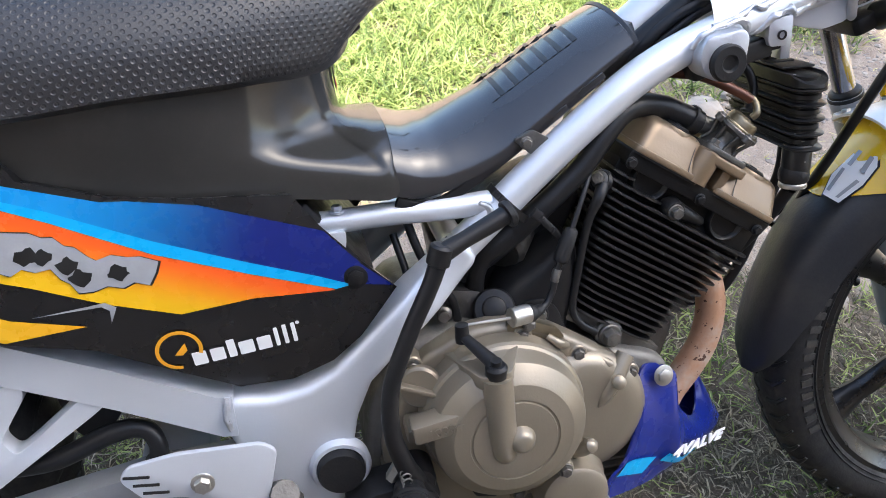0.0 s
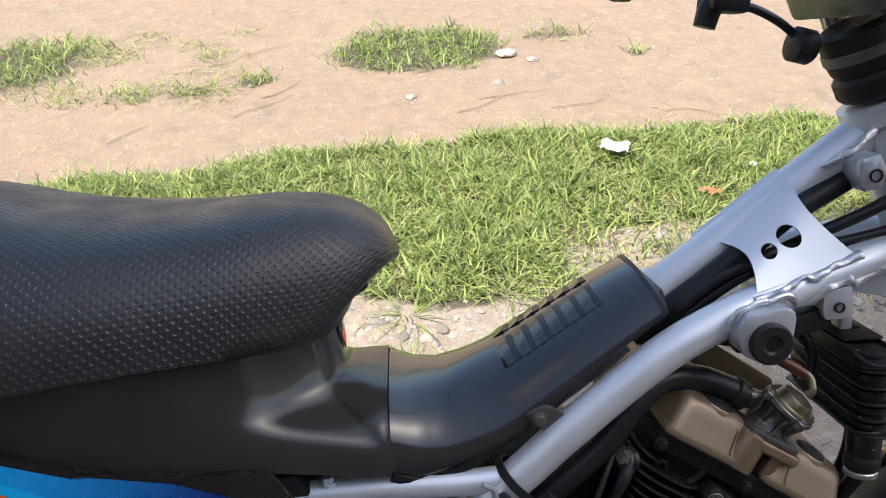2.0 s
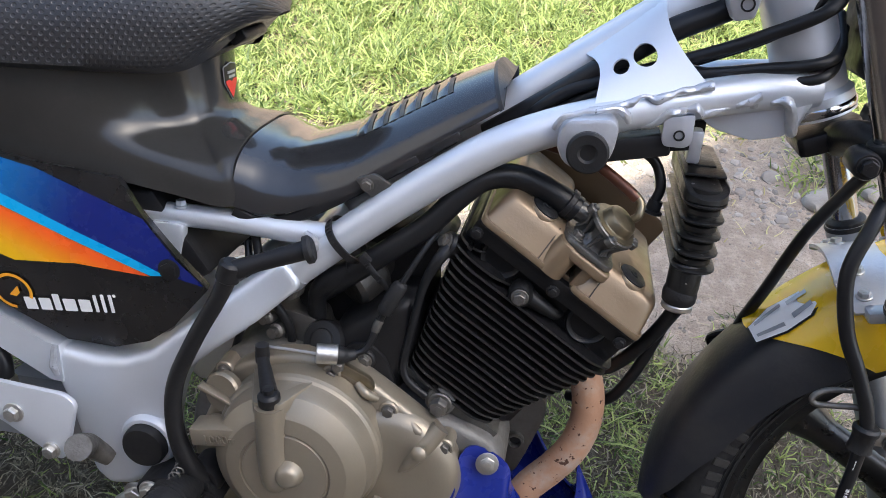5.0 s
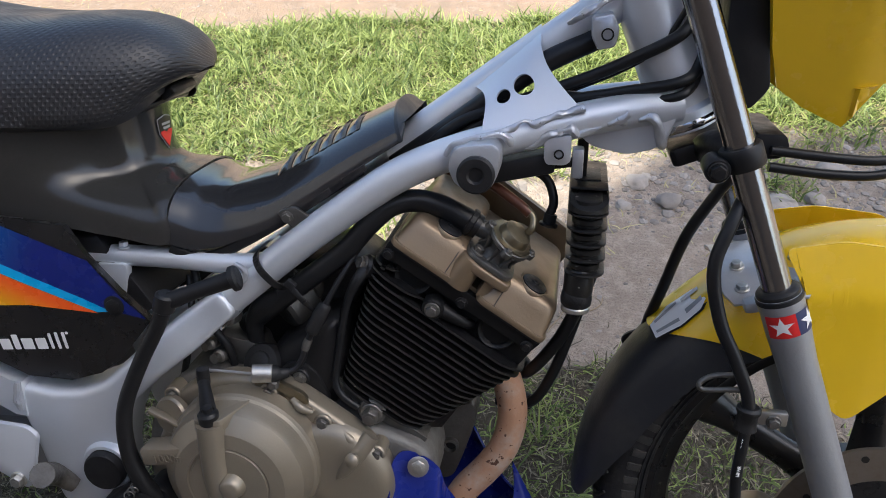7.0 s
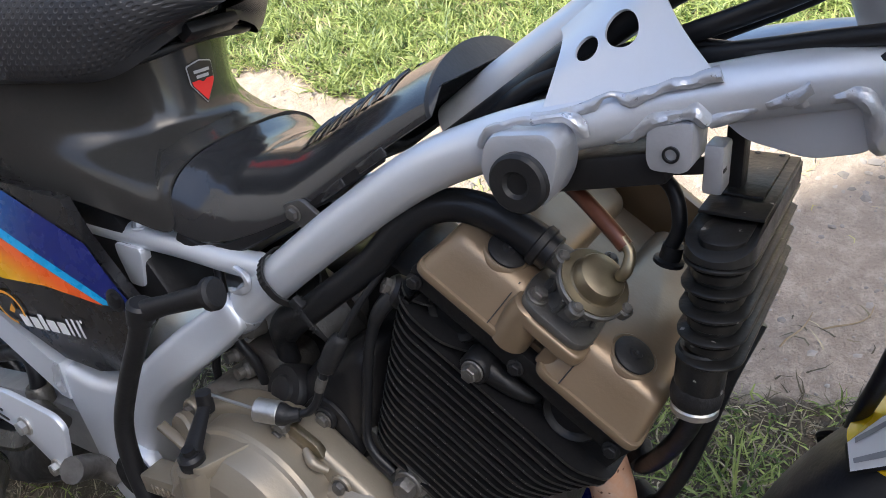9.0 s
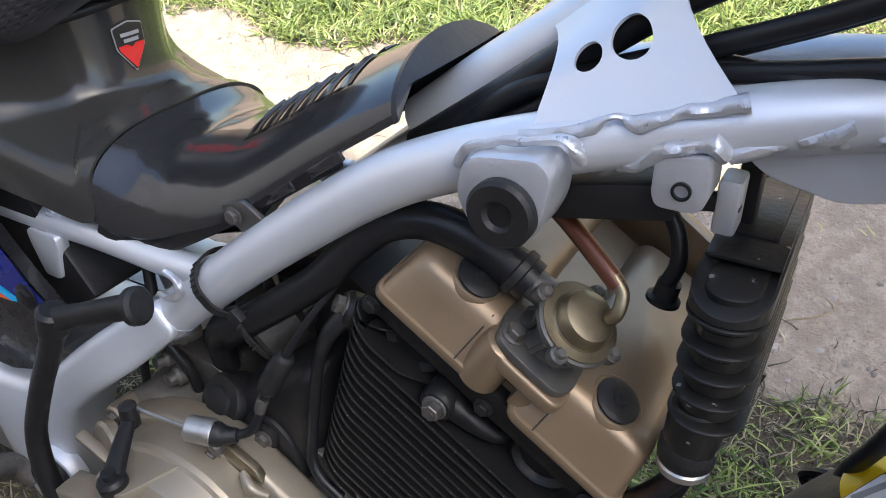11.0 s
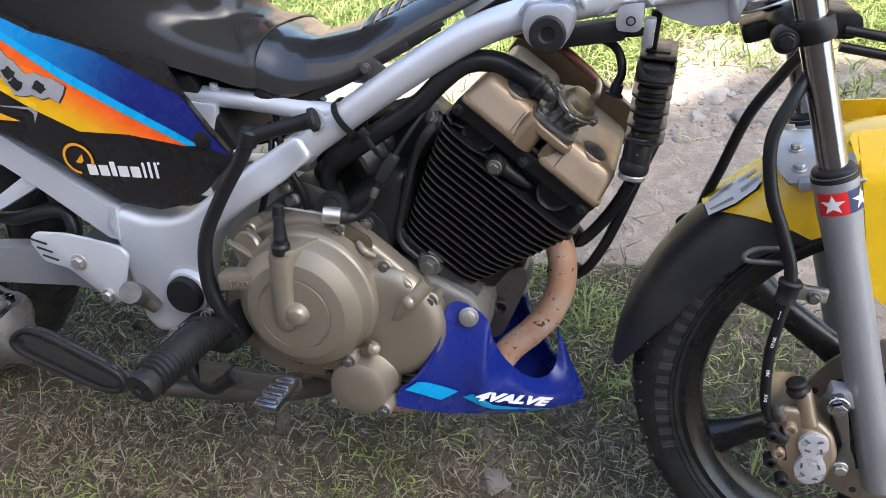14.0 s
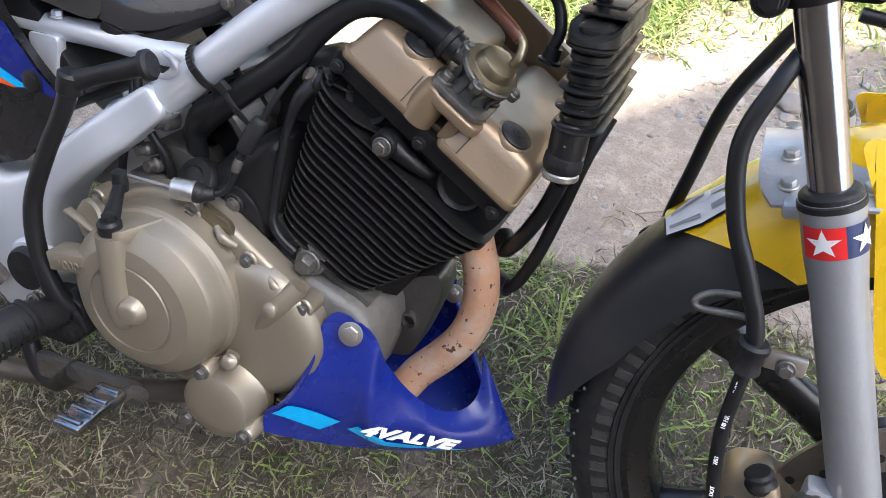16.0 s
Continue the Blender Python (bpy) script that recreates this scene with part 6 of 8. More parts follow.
ah = part("air_hose", sweep([(-0.092, -0.052, 0.424), (-0.062, -0.068, 0.452), (-0.022, -0.072, 0.485), (0.014, -0.070, 0.515), (0.036, -0.066, 0.540), (0.054, -0.060, 0.556), (0.074, -0.054, 0.5605), (0.096, -0.050, 0.556), (0.116, -0.048, 0.546), (0.132, -0.048, 0.537)], [0.0105, 0.0105, 0.0100, 0.0098, 0.0098, 0.0100, 0.0102, 0.0106, 0.0112, 0.0116], 20, 7), HOSE, bike, "thick black rubber air hose")
part("hose_end", ring([(0.0118, 0.0), (0.0132, 0.0008), (0.0132, 0.0052), (0.0118, 0.006)], (0.122, -0.048, 0.543), (0.83, 0.0, -0.55), 26), RUBBER, ah)
part("hose_spigot", lathe([(0.0085, 0.0), (0.0085, 0.016), (0.0095, 0.020)], (0.130, -0.048, 0.5385), (0.80, -0.06, -0.35), 20), PEWTER, ah)
part("lower_hose", sweep([(-0.048, -0.070, 0.466), (-0.066, -0.070, 0.454), (-0.0775, -0.067, 0.440), (-0.081, -0.064, 0.426), (-0.082, -0.060, 0.408)], [0.0105, 0.0108, 0.0094, 0.0082, 0.0084], 16, 6), HOSE, ah)

# spark lead, sensor, starter cover and the clutter behind the cylinder
sp = part("oil_pipe", sweep([(0.0335, -0.0735, 0.5000), (0.0265, -0.0800, 0.4900), (0.0190, -0.0800, 0.4740), (0.0140, -0.0810, 0.4560), (0.0085, -0.0810, 0.4250), (0.0038, -0.0808, 0.3960), (0.0040, -0.0830, 0.3820), (0.0110, -0.0845, 0.3715), (0.0250, -0.0840, 0.3610)], [0.0060, 0.0052, 0.0040, 0.0036, 0.0036, 0.0036, 0.0036, 0.0036, 0.0038], 12, 8), HOSE, bike, "black oil pipe down the back of the cylinder")
part("banjo", lathe([(0.0100, 0.0), (0.0108, 0.002), (0.0108, 0.012), (0.0088, 0.0145), (0.0005, 0.0148)], (0.0400, -0.0640, 0.4960), (-0.62, -0.55, 0.50), 26), BLACK_METAL, sp, "black banjo fitting")
bolt("banjo_bolt", (0.0312, -0.0712, 0.5035), (-0.62, -0.55, 0.50), 0.0058, sp, STEEL_DARK, 0.0060)
bolt("base_bolt", (0.038, -0.084, 0.3565), (0, -1, 0), 0.0082, cylinder, STEEL_DARK, 0.012, label="large steel hexagon plug")
part("base_lug", lathe([(0.014, 0.0), (0.0135, 0.022), (0.0115, 0.0235)], (0.038, -0.0605, 0.3565), (0, -1, 0), 24), CASE_GREY, cylinder)
# starter housing: a tall smooth casing with a domed top and a flanged foot
bm = bmesh.new()
skin(bm, [[(x, y, z) for x, z in soft_poly([(-0.060 + k, 0.352), (-0.066 + k, 0.404 - k), (-0.052 + k, 0.420 - k), (-0.030, 0.434 - k), (-0.006, 0.452 - k), (0.012 - k, 0.450 - k), (0.014 - k, 0.410), (0.000 - k, 0.352)], 0.010, 5)] for y, k in ((0.030, 0.0), (-0.056, 0.0), (-0.068, 0.0015), (-0.076, 0.0050), (-0.080, 0.0105), (-0.0815, 0.0170))], True, True)
st = part("starter_housing", bm, BLACK_METAL, bike, "smooth black starter housing behind the cylinder")
part("housing_foot", slab(soft_poly([(-0.060, 0.354), (-0.056, 0.386), (-0.043, 0.403), (-0.026, 0.404), (-0.012, 0.392), (-0.002, 0.366), (-0.010, 0.354)], 0.006), -0.0845, -0.070, 0.002, 2), BLACK_METAL, st)
part("bolt_lug", lathe([(0.0096, 0.0), (0.0092, 0.008), (0.0080, 0.0092)], (-0.0300, -0.0790, 0.3895), (0, -1, 0), 22), BLACK_METAL, st)
bolt("housing_bolt", (-0.0300, -0.0880, 0.3895), (0, -1, 0), 0.0050, st, STEEL_DARK, 0.0045)
part("motor_end", lathe([(0.0190, -0.020), (0.0190, -0.002), (0.0172, 0.0008), (0.0110, 0.0015), (0.0100, 0.0040), (0.0080, 0.0048), (0.0005, 0.0050)], (-0.0700, -0.0830, 0.4000), (-0.15, -0.85, 0.5), 36), BLACK_METAL, st, "round black end of the starter motor")
# plain block, coloured black for the shadow behind the cylinder
part("carb_shadow_block", slab(soft_poly([(-0.105, 0.392), (-0.112, 0.450), (-0.06, 0.478), (0.0, 0.500), (0.03, 0.480), (0.0, 0.42), (-0.03, 0.39)], 0.01), -0.035, 0.050, 0.008, 2), BLACK_METAL, bike, "carburettor body coloured black for the shadow there")
carb = part("carburettor", lathe([(0.024, 0.0), (0.028, 0.004), (0.028, 0.030), (0.022, 0.034), (0.022, 0.060)], (-0.06, -0.050, 0.442), (0.5, 0.6, 0.4), 24), PEWTER, bike, "grimy alloy carburettor between frame and cylinder")
part("float_bowl", slab(soft_poly([(-0.118, 0.420), (-0.078, 0.412), (-0.070, 0.385), (-0.108, 0.384)], 0.006), -0.070, -0.030, 0.005, 2), PEWTER, carb)
for x, z, r in ((-0.128, 0.432, 0.008), (-0.120, 0.410, 0.006), (-0.100, 0.440, 0.009), (-0.112, 0.398, 0.007), (-0.138, 0.412, 0.006)):
    part("carb_fitting", lathe([(r, 0.0), (r, 0.012), (r * 0.7, 0.014), (r * 0.7, 0.02)], (x, -0.066, z), (-0.2, -1, 0.1), 16), STEEL_DARK, carb)
part("fuel_line", sweep([(-0.14, -0.06, 0.49), (-0.130, -0.07, 0.455), (-0.116, -0.078, 0.430), (-0.104, -0.074, 0.405), (-0.100, -0.07, 0.37)], 0.004, 10, 6), HOSE, carb)
part("overflow_line", sweep([(-0.150, -0.05, 0.47), (-0.142, -0.07, 0.430), (-0.146, -0.078, 0.400), (-0.160, -0.07, 0.36)], 0.0035, 10, 6), HOSE, carb)

# exhaust header
hdr = part("exhaust_header", sweep([(0.128, 0.0, 0.402), (0.144, -0.016, 0.400), (0.157, -0.029, 0.384), (0.166, -0.032, 0.358), (0.168, -0.033, 0.330), (0.161, -0.035, 0.300), (0.145, -0.037, 0.274), (0.125, -0.040, 0.250), (0.10, -0.050, 0.218), (0.03, -0.07, 0.180), (-0.06, -0.09, 0.175)], [0.015, 0.0150, 0.0148, 0.0148, 0.0148, 0.0148, 0.0148, 0.0148, 0.015, 0.016, 0.016], 26, 7), RUSTY, bike, "rust-brown exhaust header pipe")
part("flange", lathe([(0.026, 0.0), (0.026, 0.008), (0.022, 0.010)], (0.132, -0.004, 0.402), (0.9, -0.3, -0.2), 24), STEEL_DARK, hdr)
mt = part("engine_mount", slab(soft_poly([(0.060, 0.322), (0.076, 0.318), (0.110, 0.334), (0.128, 0.341), (0.132, 0.322), (0.118, 0.276), (0.108, 0.248), (0.070, 0.240)], 0.008), -0.024, 0.012, 0.004, 2), PEWTER, bike, "grey alloy front engine mount")
part("mount_hole", ring([(0.0085, 0.0), (0.0085, 0.006), (0.0062, 0.0065), (0.0058, -0.004)], (0.106, -0.025, 0.2895), (0, -1, 0), 22), PEWTER, mt)
part("hole_shade", lathe([(0.0060, 0.0), (0.0005, 0.0002)], (0.106, -0.0250, 0.2895), (0, -1, 0), 20), BLACK_METAL, mt)

# belly cowl: two side sheets that meet in a nose
def belly_sheet():
    up = smooth_path([(0.060, -0.100, 0.318), (0.073, -0.092, 0.329), (0.103, -0.087, 0.308), (0.110, -0.077, 0.277), (0.124, -0.065, 0.247), (0.146, -0.047, 0.220), (0.164, -0.026, 0.211), (0.172, -0.010, 0.222), (0.169, 0.0, 0.258)], 5)
    lo = smooth_path([(0.022, -0.126, 0.204), (0.048, -0.112, 0.194), (0.085, -0.092, 0.186), (0.115, -0.072, 0.180), (0.145, -0.053, 0.176), (0.170, -0.036, 0.174), (0.190, -0.020, 0.173), (0.202, -0.009, 0.174), (0.2095, 0.0, 0.177)], 5)
    rear = [(0.060, -0.104, 0.310), (0.062, -0.112, 0.290), (0.054, -0.120, 0.262), (0.040, -0.126, 0.240), (0.024, -0.129, 0.226), (0.022, -0.128, 0.205)]
    bm = bmesh.new()
    n = 18
    rows = []
    k = len(up) - 1
    edge = [Vector(q) for q in smooth_path(rear, 4)]
    for i in range(k + 1):
        s = i / k
        row = []
        for j in range(n + 1):
            t = j / n
            p = up[i].lerp(lo[i], t)
            e = edge[int(t * (len(edge) - 1))]
            blend = max(0.0, 1 - s * 4.0)
            p = p.lerp(e, blend ** 2)
            p.y -= 0.016 * math.sin(math.pi * t) * min(1, s * 3) * (1 - s) ** 0.5
            p.y -= 0.009 * max(0.0, 1 - abs(s - 0.30 - 0.10 * t) / 0.13) * math.sin(math.pi * min(1.0, 0.08 + t * 0.9)) ** 0.6
            row.append(p)
        rows.append(row)
    skin(bm, rows, False, False)
    bmesh.ops.recalc_face_normals(bm, faces=bm.faces)
    bmesh.ops.solidify(bm, geom=bm.faces[:], thickness=0.0025)
    return bm, rows


bm, belly_rows = belly_sheet()
belly = part("belly_cowl", bm, BLUE, bike, "scuffed blue plastic belly cowl", sharp=50)
# the far sheet has a lower tab
bm = belly_sheet()[0]
for v in bm.verts:
    v.co.y *= -1
    if v.co.z > 0.250:
        v.co.z = 0.250 + (v.co.z - 0.250) * 0.40
bmesh.ops.reverse_faces(bm, faces=bm.faces)
part("far_sheet", bm, BLUE, belly)


def belly_print(quad, material, name="stripe", label=""):
    """A print laid over the cowl between four (run, fall) corners."""
    bm = bmesh.new()
    rows = []
    k, n = len(belly_rows) - 1, len(belly_rows[0]) - 1
    def at(s, t):
        i, j = min(k - 1e-6, max(0, s * k)), min(n - 1e-6, max(0, t * n))
        a, b = int(i), int(j)
        p = belly_rows[a][b].lerp(belly_rows[a + 1][b], i - a)
        q = belly_rows[a][b + 1].lerp(belly_rows[a + 1][b + 1], i - a)
        du = (belly_rows[a + 1][b] - belly_rows[a][b]).normalized()
        dv = (belly_rows[a][b + 1] - belly_rows[a][b]).normalized()
        nrm = du.cross(dv)
        nrm = -nrm if nrm.y > 0 else nrm
        return p.lerp(q, j - b) + nrm.normalized() * 0.0022
    for i in range(13):
        x = i / 12
        a = [quad[0][m] + (quad[1][m] - quad[0][m]) * x for m in (0, 1)]
        b = [quad[3][m] + (quad[2][m] - quad[3][m]) * x for m in (0, 1)]
        rows.append([at(a[0] + (b[0] - a[0]) * y / 4, a[1] + (b[1] - a[1]) * y / 4) for y in range(5)])
    skin(bm, rows, False, False)
    if material:
        return part(name, bm, material, belly, label)
    bm.free()
    return at


floor_rows = [r[-1] for r in belly_rows]
bm = bmesh.new()
skin(bm, [[p + Vector((0, 0.001, 0.001)), Vector((p.x, 0.5 * p.y, p.z - 0.003)), Vector((p.x, 0, p.z - 0.004)), Vector((p.x, -0.5 * p.y, p.z - 0.003)), Vector((p.x, -p.y - 0.001, p.z + 0.001))] for p in floor_rows], False, False)
bmesh.ops.recalc_face_normals(bm, faces=bm.faces)
bmesh.ops.solidify(bm, geom=bm.faces[:], thickness=0.002)
part("cowl_floor", bm, BLUE, belly, "dusty blue floor of the belly cowl")
belly_print(((0.06, 0.66), (0.22, 0.72), (0.18, 0.85), (0.02, 0.77)), CYAN, label="cyan printed stripe")
belly_print(((0.28, 0.68), (0.30, 0.68), (0.66, 0.92), (0.24, 0.77)), CYAN, label="cyan printed stripe")
words("belly_text", "4VALVE", 0.0135, facing((0.135, -0.0858, 0.2135), (0.088, 0.042, -0.017), (0.024, 0.020, 0.05)) @ Matrix.Diagonal((1.75, 1.0, 1.0, 1.0)), WHITE, belly, 0.0006, "white slanted lettering", 0.45, 0.0006)
bolt("belly_bolt", (0.086, -0.1005, 0.313), (0.15, -0.95, 0.25), 0.0068, belly, STEEL, 0.004, True, 1.5, label="bright dome-headed bolt")
bolt("belly_bolt", (0.112, 0.069, 0.265), (0.15, -0.95, 0.25), 0.0060, belly, STEEL, 0.004, True, 1.6)

# ---- motorcycle: front end ----
FY = 0.088
FORK = Vector((0.381, 0, 0.515))
FDIR = Vector((0.3600, 0, -0.9330)).normalized()


def on_fork(k, y=0.0):
    p = FORK + FDIR * k
    return Vector((p.x, y, p.z))


for side in (-1, 1):
    y = side * FY
    leg = part("fork_leg", lathe([(0.0180, 0.0), (0.0186, 0.004), (0.0186, 0.010), (0.0180, 0.014), (0.0180, 0.036), (0.0172, 0.048), (0.0164, 0.065), (0.0166, 0.30), (0.016, 0.325), (0.010, 0.33)], on_fork(0.005, y), FDIR, 36), FORK_GREY, bike, "dull silver lower fork leg")
    part("fork_tube", lathe([(0.0120, -0.36), (0.0120, 0.008)], on_fork(0, y), FDIR, 32), CHROME, leg, "chromed upper fork tube")
    part("dust_seal", lathe([(0.0125, -0.001), (0.0160, 0.000), (0.0176, 0.002), (0.0176, 0.005), (0.0190, 0.006), (0.0190, 0.0095), (0.0180, 0.0105)], on_fork(0, y), FDIR, 32), RUBBER, leg, "black rubber dust seal")
    if side < 0:
        star_leg = leg


def wrap(name, a0, a1, k0, k1, material, lift=0.0007, y=-FY, shape=None, r0=0.0181, label=""):
    """A print wrapped round the fork leg between two angles; 0 faces straight out to the side."""
    bm = bmesh.new()
    u, v = Vector((0, -1, 0)), Vector((-FDIR.z, 0, FDIR.x))
    def at(a, k):
        return on_fork(k, y) + (u * math.cos(radians(a)) + v * math.sin(radians(a))) * (r0 + lift)
    if shape:
        ca, ck = (a0 + a1) / 2, (k0 + k1) / 2
        c = bm.verts.new(at(ca, ck))
        o = [bm.verts.new(at(ca + p * (a1 - a0) / 2, ck - q * (k1 - k0) / 2)) for p, q in shape]
        for i in range(len(o)):
            bm.faces.new((c, o[i], o[(i + 1) % len(o)]))
    else:
        skin(bm, [[at(a0 + (a1 - a0) * i / 10, k) for k in (k0, k1)] for i in range(11)], False, False)
    return part(name, bm, material, star_leg, label)


STAR = [(math.sin(math.pi * i / 5) * (1.0 if i % 2 == 0 else 0.40), math.cos(math.pi * i / 5) * (1.0 if i % 2 == 0 else 0.40)) for i in range(10)]
wrap("red_label", -58, 20, 0.0175, 0.0375, RED, 0.0006, label="red printed label")
wrap("navy_label", 20, 96, 0.0175, 0.0375, NAVY, 0.0006, label="navy printed label")
wrap("star", -50, 13, 0.0183, 0.0367, WHITE, 0.0012, shape=STAR, label="white printed star")
wrap("star", 27, 90, 0.0183, 0.0367, WHITE, 0.0012, shape=STAR, label="white printed star")

# lower yoke, stem and the clutter in front of it
yoke = bmesh.new()
slab(soft_poly([(-0.034, -0.030), (0.014, -0.030), (0.020, 0.0), (0.014, 0.030), (-0.034, 0.030)], 0.008), 0.0, 0.016, 0.004, 2, yoke, place=lambda a, h, b: tuple(on_head(-0.032 + h) + Vector((0.9225, 0, 0.386)) * (a + 0.012) + Vector((0, b, 0))))
for side in (-1, 1):
    lathe([(0.0158, -0.009), (0.0170, -0.007), (0.0170, 0.007), (0.0158, 0.009)], on_fork(-0.115, side * FY), FDIR, 28, yoke)
    sweep([on_head(-0.022) + Vector((0.01, side * 0.02, 0)), on_fork(-0.115, side * 0.050) + Vector((-0.012, 0, 0)), on_fork(-0.115, side * 0.080)], [0.014, 0.012, 0.010], 14, 4, yoke)
yoke = part("lower_yoke", yoke, BLACK_METAL, bike, "black lower fork yoke")
for side in (-1, 1):
    part("pinch_lug", lathe([(0.0090, -0.014), (0.0100, -0.012), (0.0100, 0.011), (0.0088, 0.013)], on_fork(-0.097, side * (FY + 0.004)) + Vector((-0.026, 0, 0.008)), (0, side, 0), 22), BLACK_METAL, yoke)
    bolt("pinch_bolt", on_fork(-0.097, side * (FY + 0.016)) + Vector((-0.026, 0, 0.008)), (0, side, 0), 0.0062, yoke, BLACK_METAL, 0.007, True, 1.2)
stay = part("guard_stay", slab(soft_poly([(0.354, 0.608), (0.380, 0.610), (0.386, 0.618), (0.382, 0.630), (0.358, 0.630)], 0.004), -0.040, 0.050, 0.003, 2), BLACK_METAL, bike, "black bracket ahead of the yoke")
for z, dz in ((0.618, 0.004), (0.604, 0.012)):
    part("wire_loom", sweep([(0.37, -0.045, z), (0.42, -0.045, z - 0.004), (0.46, -0.042, z - 0.006 + dz * 0.3), (0.50, -0.03, z + dz), (0.56, 0.0, z + dz + 0.02)], 0.0042, 10, 5), HOSE, stay)
part("stem_nut", lathe([(0.027, 0.0), (0.030, 0.004), (0.030, 0.016), (0.0265, 0.020), (0.0285, 0.024), (0.030, 0.034), (0.030, 0.054), (0.025, 0.058)], on_head(0.146) + Vector((0.004, 0, 0)), HEAD_AXIS, 28), RUBBER, bike, "black rubber-shrouded stem nut")
part("stem_clamp", ring([(0.0302, 0.0), (0.0312, 0.001), (0.0312, 0.008), (0.0302, 0.009)], on_head(0.178) + Vector((0.004, 0, 0)), HEAD_AXIS, 28), STEEL_DARK, bike, "steel band round the stem")
ub = part("upper_yoke", slab(soft_poly([(-0.030, -0.060), (0.040, -0.108), (0.060, 0.0), (0.040, 0.108), (-0.030, 0.060)], 0.02), 0.0, 0.024, 0.005, 2, place=lambda a, h, b: tuple(on_head(0.214 + h) + Vector((0.9225, 0, 0.386)) * (a + 0.012) + Vector((0, b, 0)))), PEWTER, bike, "grey alloy upper yoke")
lh = part("handlebar", sweep([(0.22, 0.10, 0.865), (0.20, 0.20, 0.885), (0.15, 0.30, 0.895), (0.06, 0.36, 0.890)], 0.011, 16, 5), BLACK_METAL, bike, "black handlebar")
part("key_knob", lathe([(0.012, 0.0), (0.0135, 0.002), (0.0135, 0.016), (0.010, 0.018)], (0.197, 0.0, 0.802), (-0.95, -0.1, 0.25), 18), BLACK_METAL, ub, "round black knob")
part("lever_cable", sweep([(0.190, 0.0, 0.806), (0.172, 0.0, 0.822), (0.150, 0.0, 0.834), (0.136, 0.002, 0.836), (0.11, 0.01, 0.84)], 0.0035, 10, 6), HOSE, lh)
part("switch_body", block((0.128, 0.0, 0.840), (0.030, 0.03, 0.016), 0.004, Matrix.Rotation(radians(8), 3, "Y")), BLACK_METAL, lh, "black lever clamp")
part("lever_grip", sweep([(0.132, 0.0, 0.842), (0.118, 0.0, 0.838), (0.112, 0.0, 0.822)], [0.009, 0.0095, 0.0085], 14, 4), BLACK_METAL, lh)
part("bar_end", lathe([(0.012, -0.02), (0.014, 0.0), (0.011, 0.012)], (0.046, 0.0, 0.858), (0.9, 0, -0.3), 16), PEWTER, lh)

# front fender
AXLE = Vector((0.512, 0, 0.256))


def fender_row(theta, r, w, drop, n=20, s0=-1.0, s1=1.0, lift=0.0):
    """A section of the mudguard at an angle round the wheel: a crown with rolled-down sides."""
    t = radians(theta)
    e, g = Vector((math.cos(t), 0, math.sin(t))), Vector((0, 1, 0))
    out = []
    for i in range(n + 1):
        s = s0 + (s1 - s0) * i / max(1, n)
        q = abs(s)
        y = math.copysign(w * (1 - (1 - q) ** 1.6) if q < 1 else w, s)
        fall = drop * q ** 2.6 + 0.006 * q
        out.append(AXLE + e * (r - fall + lift) + g * (y + math.copysign(lift * q, s)))
    return out


def fender_mesh(t0, t1, w, drop, steps, lift=0.0, start=None):
    bm = bmesh.new()
    rows = []
    for i in range(steps + 1):
        k = i / steps
        row = []
        for j in range(29):
            s = -1 + 2 * j / 28
            a0 = start(abs(s)) if start else t0
            th = a0 + (t1 - a0) * k
            kk = np.interp(th, [60, 110, 140, 165, 176, 181, 184], [0.75, 1.0, 0.95, 0.85, 0.72, 0.52, 0.22])
            d = float(np.interp(th, [40, 90, 110, 125, 134, 142, 150, 163, 174, 180, 184], [0.06, 0.068, 0.070, 0.061, 0.051, 0.045, 0.043, 0.036, 0.019, 0.006, 0.000])) * drop
            row.append(fender_row(th, 0.279 + float(np.interp(th, [60, 110, 135], [0.008, 0.010, 0.0])), w * float(kk), d, 0, s, s, lift)[0])
        rows.append(row)
    skin(bm, rows, False, False)
    bmesh.ops.recalc_face_normals(bm, faces=bm.faces)
    bmesh.ops.solidify(bm, geom=bm.faces[:], thickness=-0.0022)
    return bm


fender = part("front_fender", fender_mesh(184, 70, 0.056, 1.0, 60), FENDER_BLACK, bike, "black plastic front mudguard with dusty crown", sharp=50)
yf = part("fender_cover", fender_mesh(0, 62, 0.057, 1.0, 40, 0.0030, lambda q: 141 - 16 * q ** 2), YELLOW, fender, "glossy yellow mudguard cover", sharp=50)
for side in (-1, 1):
    poly = soft_poly([(0.392, 0.536), (0.440, 0.545), (0.500, 0.540), (0.545, 0.50), (0.52, 0.44), (0.492, 0.413), (0.462, 0.384), (0.446, 0.394), (0.430, 0.440), (0.412, 0.500)], 0.008)
    bm = sheet(poly, lambda x, z: -0.064 + 0.35 * max(0.0, z - 0.50) + 0.10 * max(0.0, x - 0.47), 0.0)
    bmesh.ops.solidify(bm, geom=bm.faces[:], thickness=0.0025)
    if side > 0:
        for v in bm.verts:
            v.co.y *= -1
    part("fender_skirt", bm, YELLOW, fender, "yellow side skirt ahead of the fork")
bp = bmesh.new()
rows = []
for i in range(15):
    y = -0.068 + 0.136 * i / 14
    half = 0.042 * (1 - 0.30 * (abs(y) / 0.068) ** 6)
    rows.append([(0.384 + half * k, y, 0.4895 + 0.20 * (0.024 + half * k) + 0.024 * (1 - (y / 0.068) ** 2)) for k in (-1, -0.6, -0.2, 0.2, 0.6, 1)])
skin(bp, rows, False, False)
bmesh.ops.recalc_face_normals(bp, faces=bp.faces)
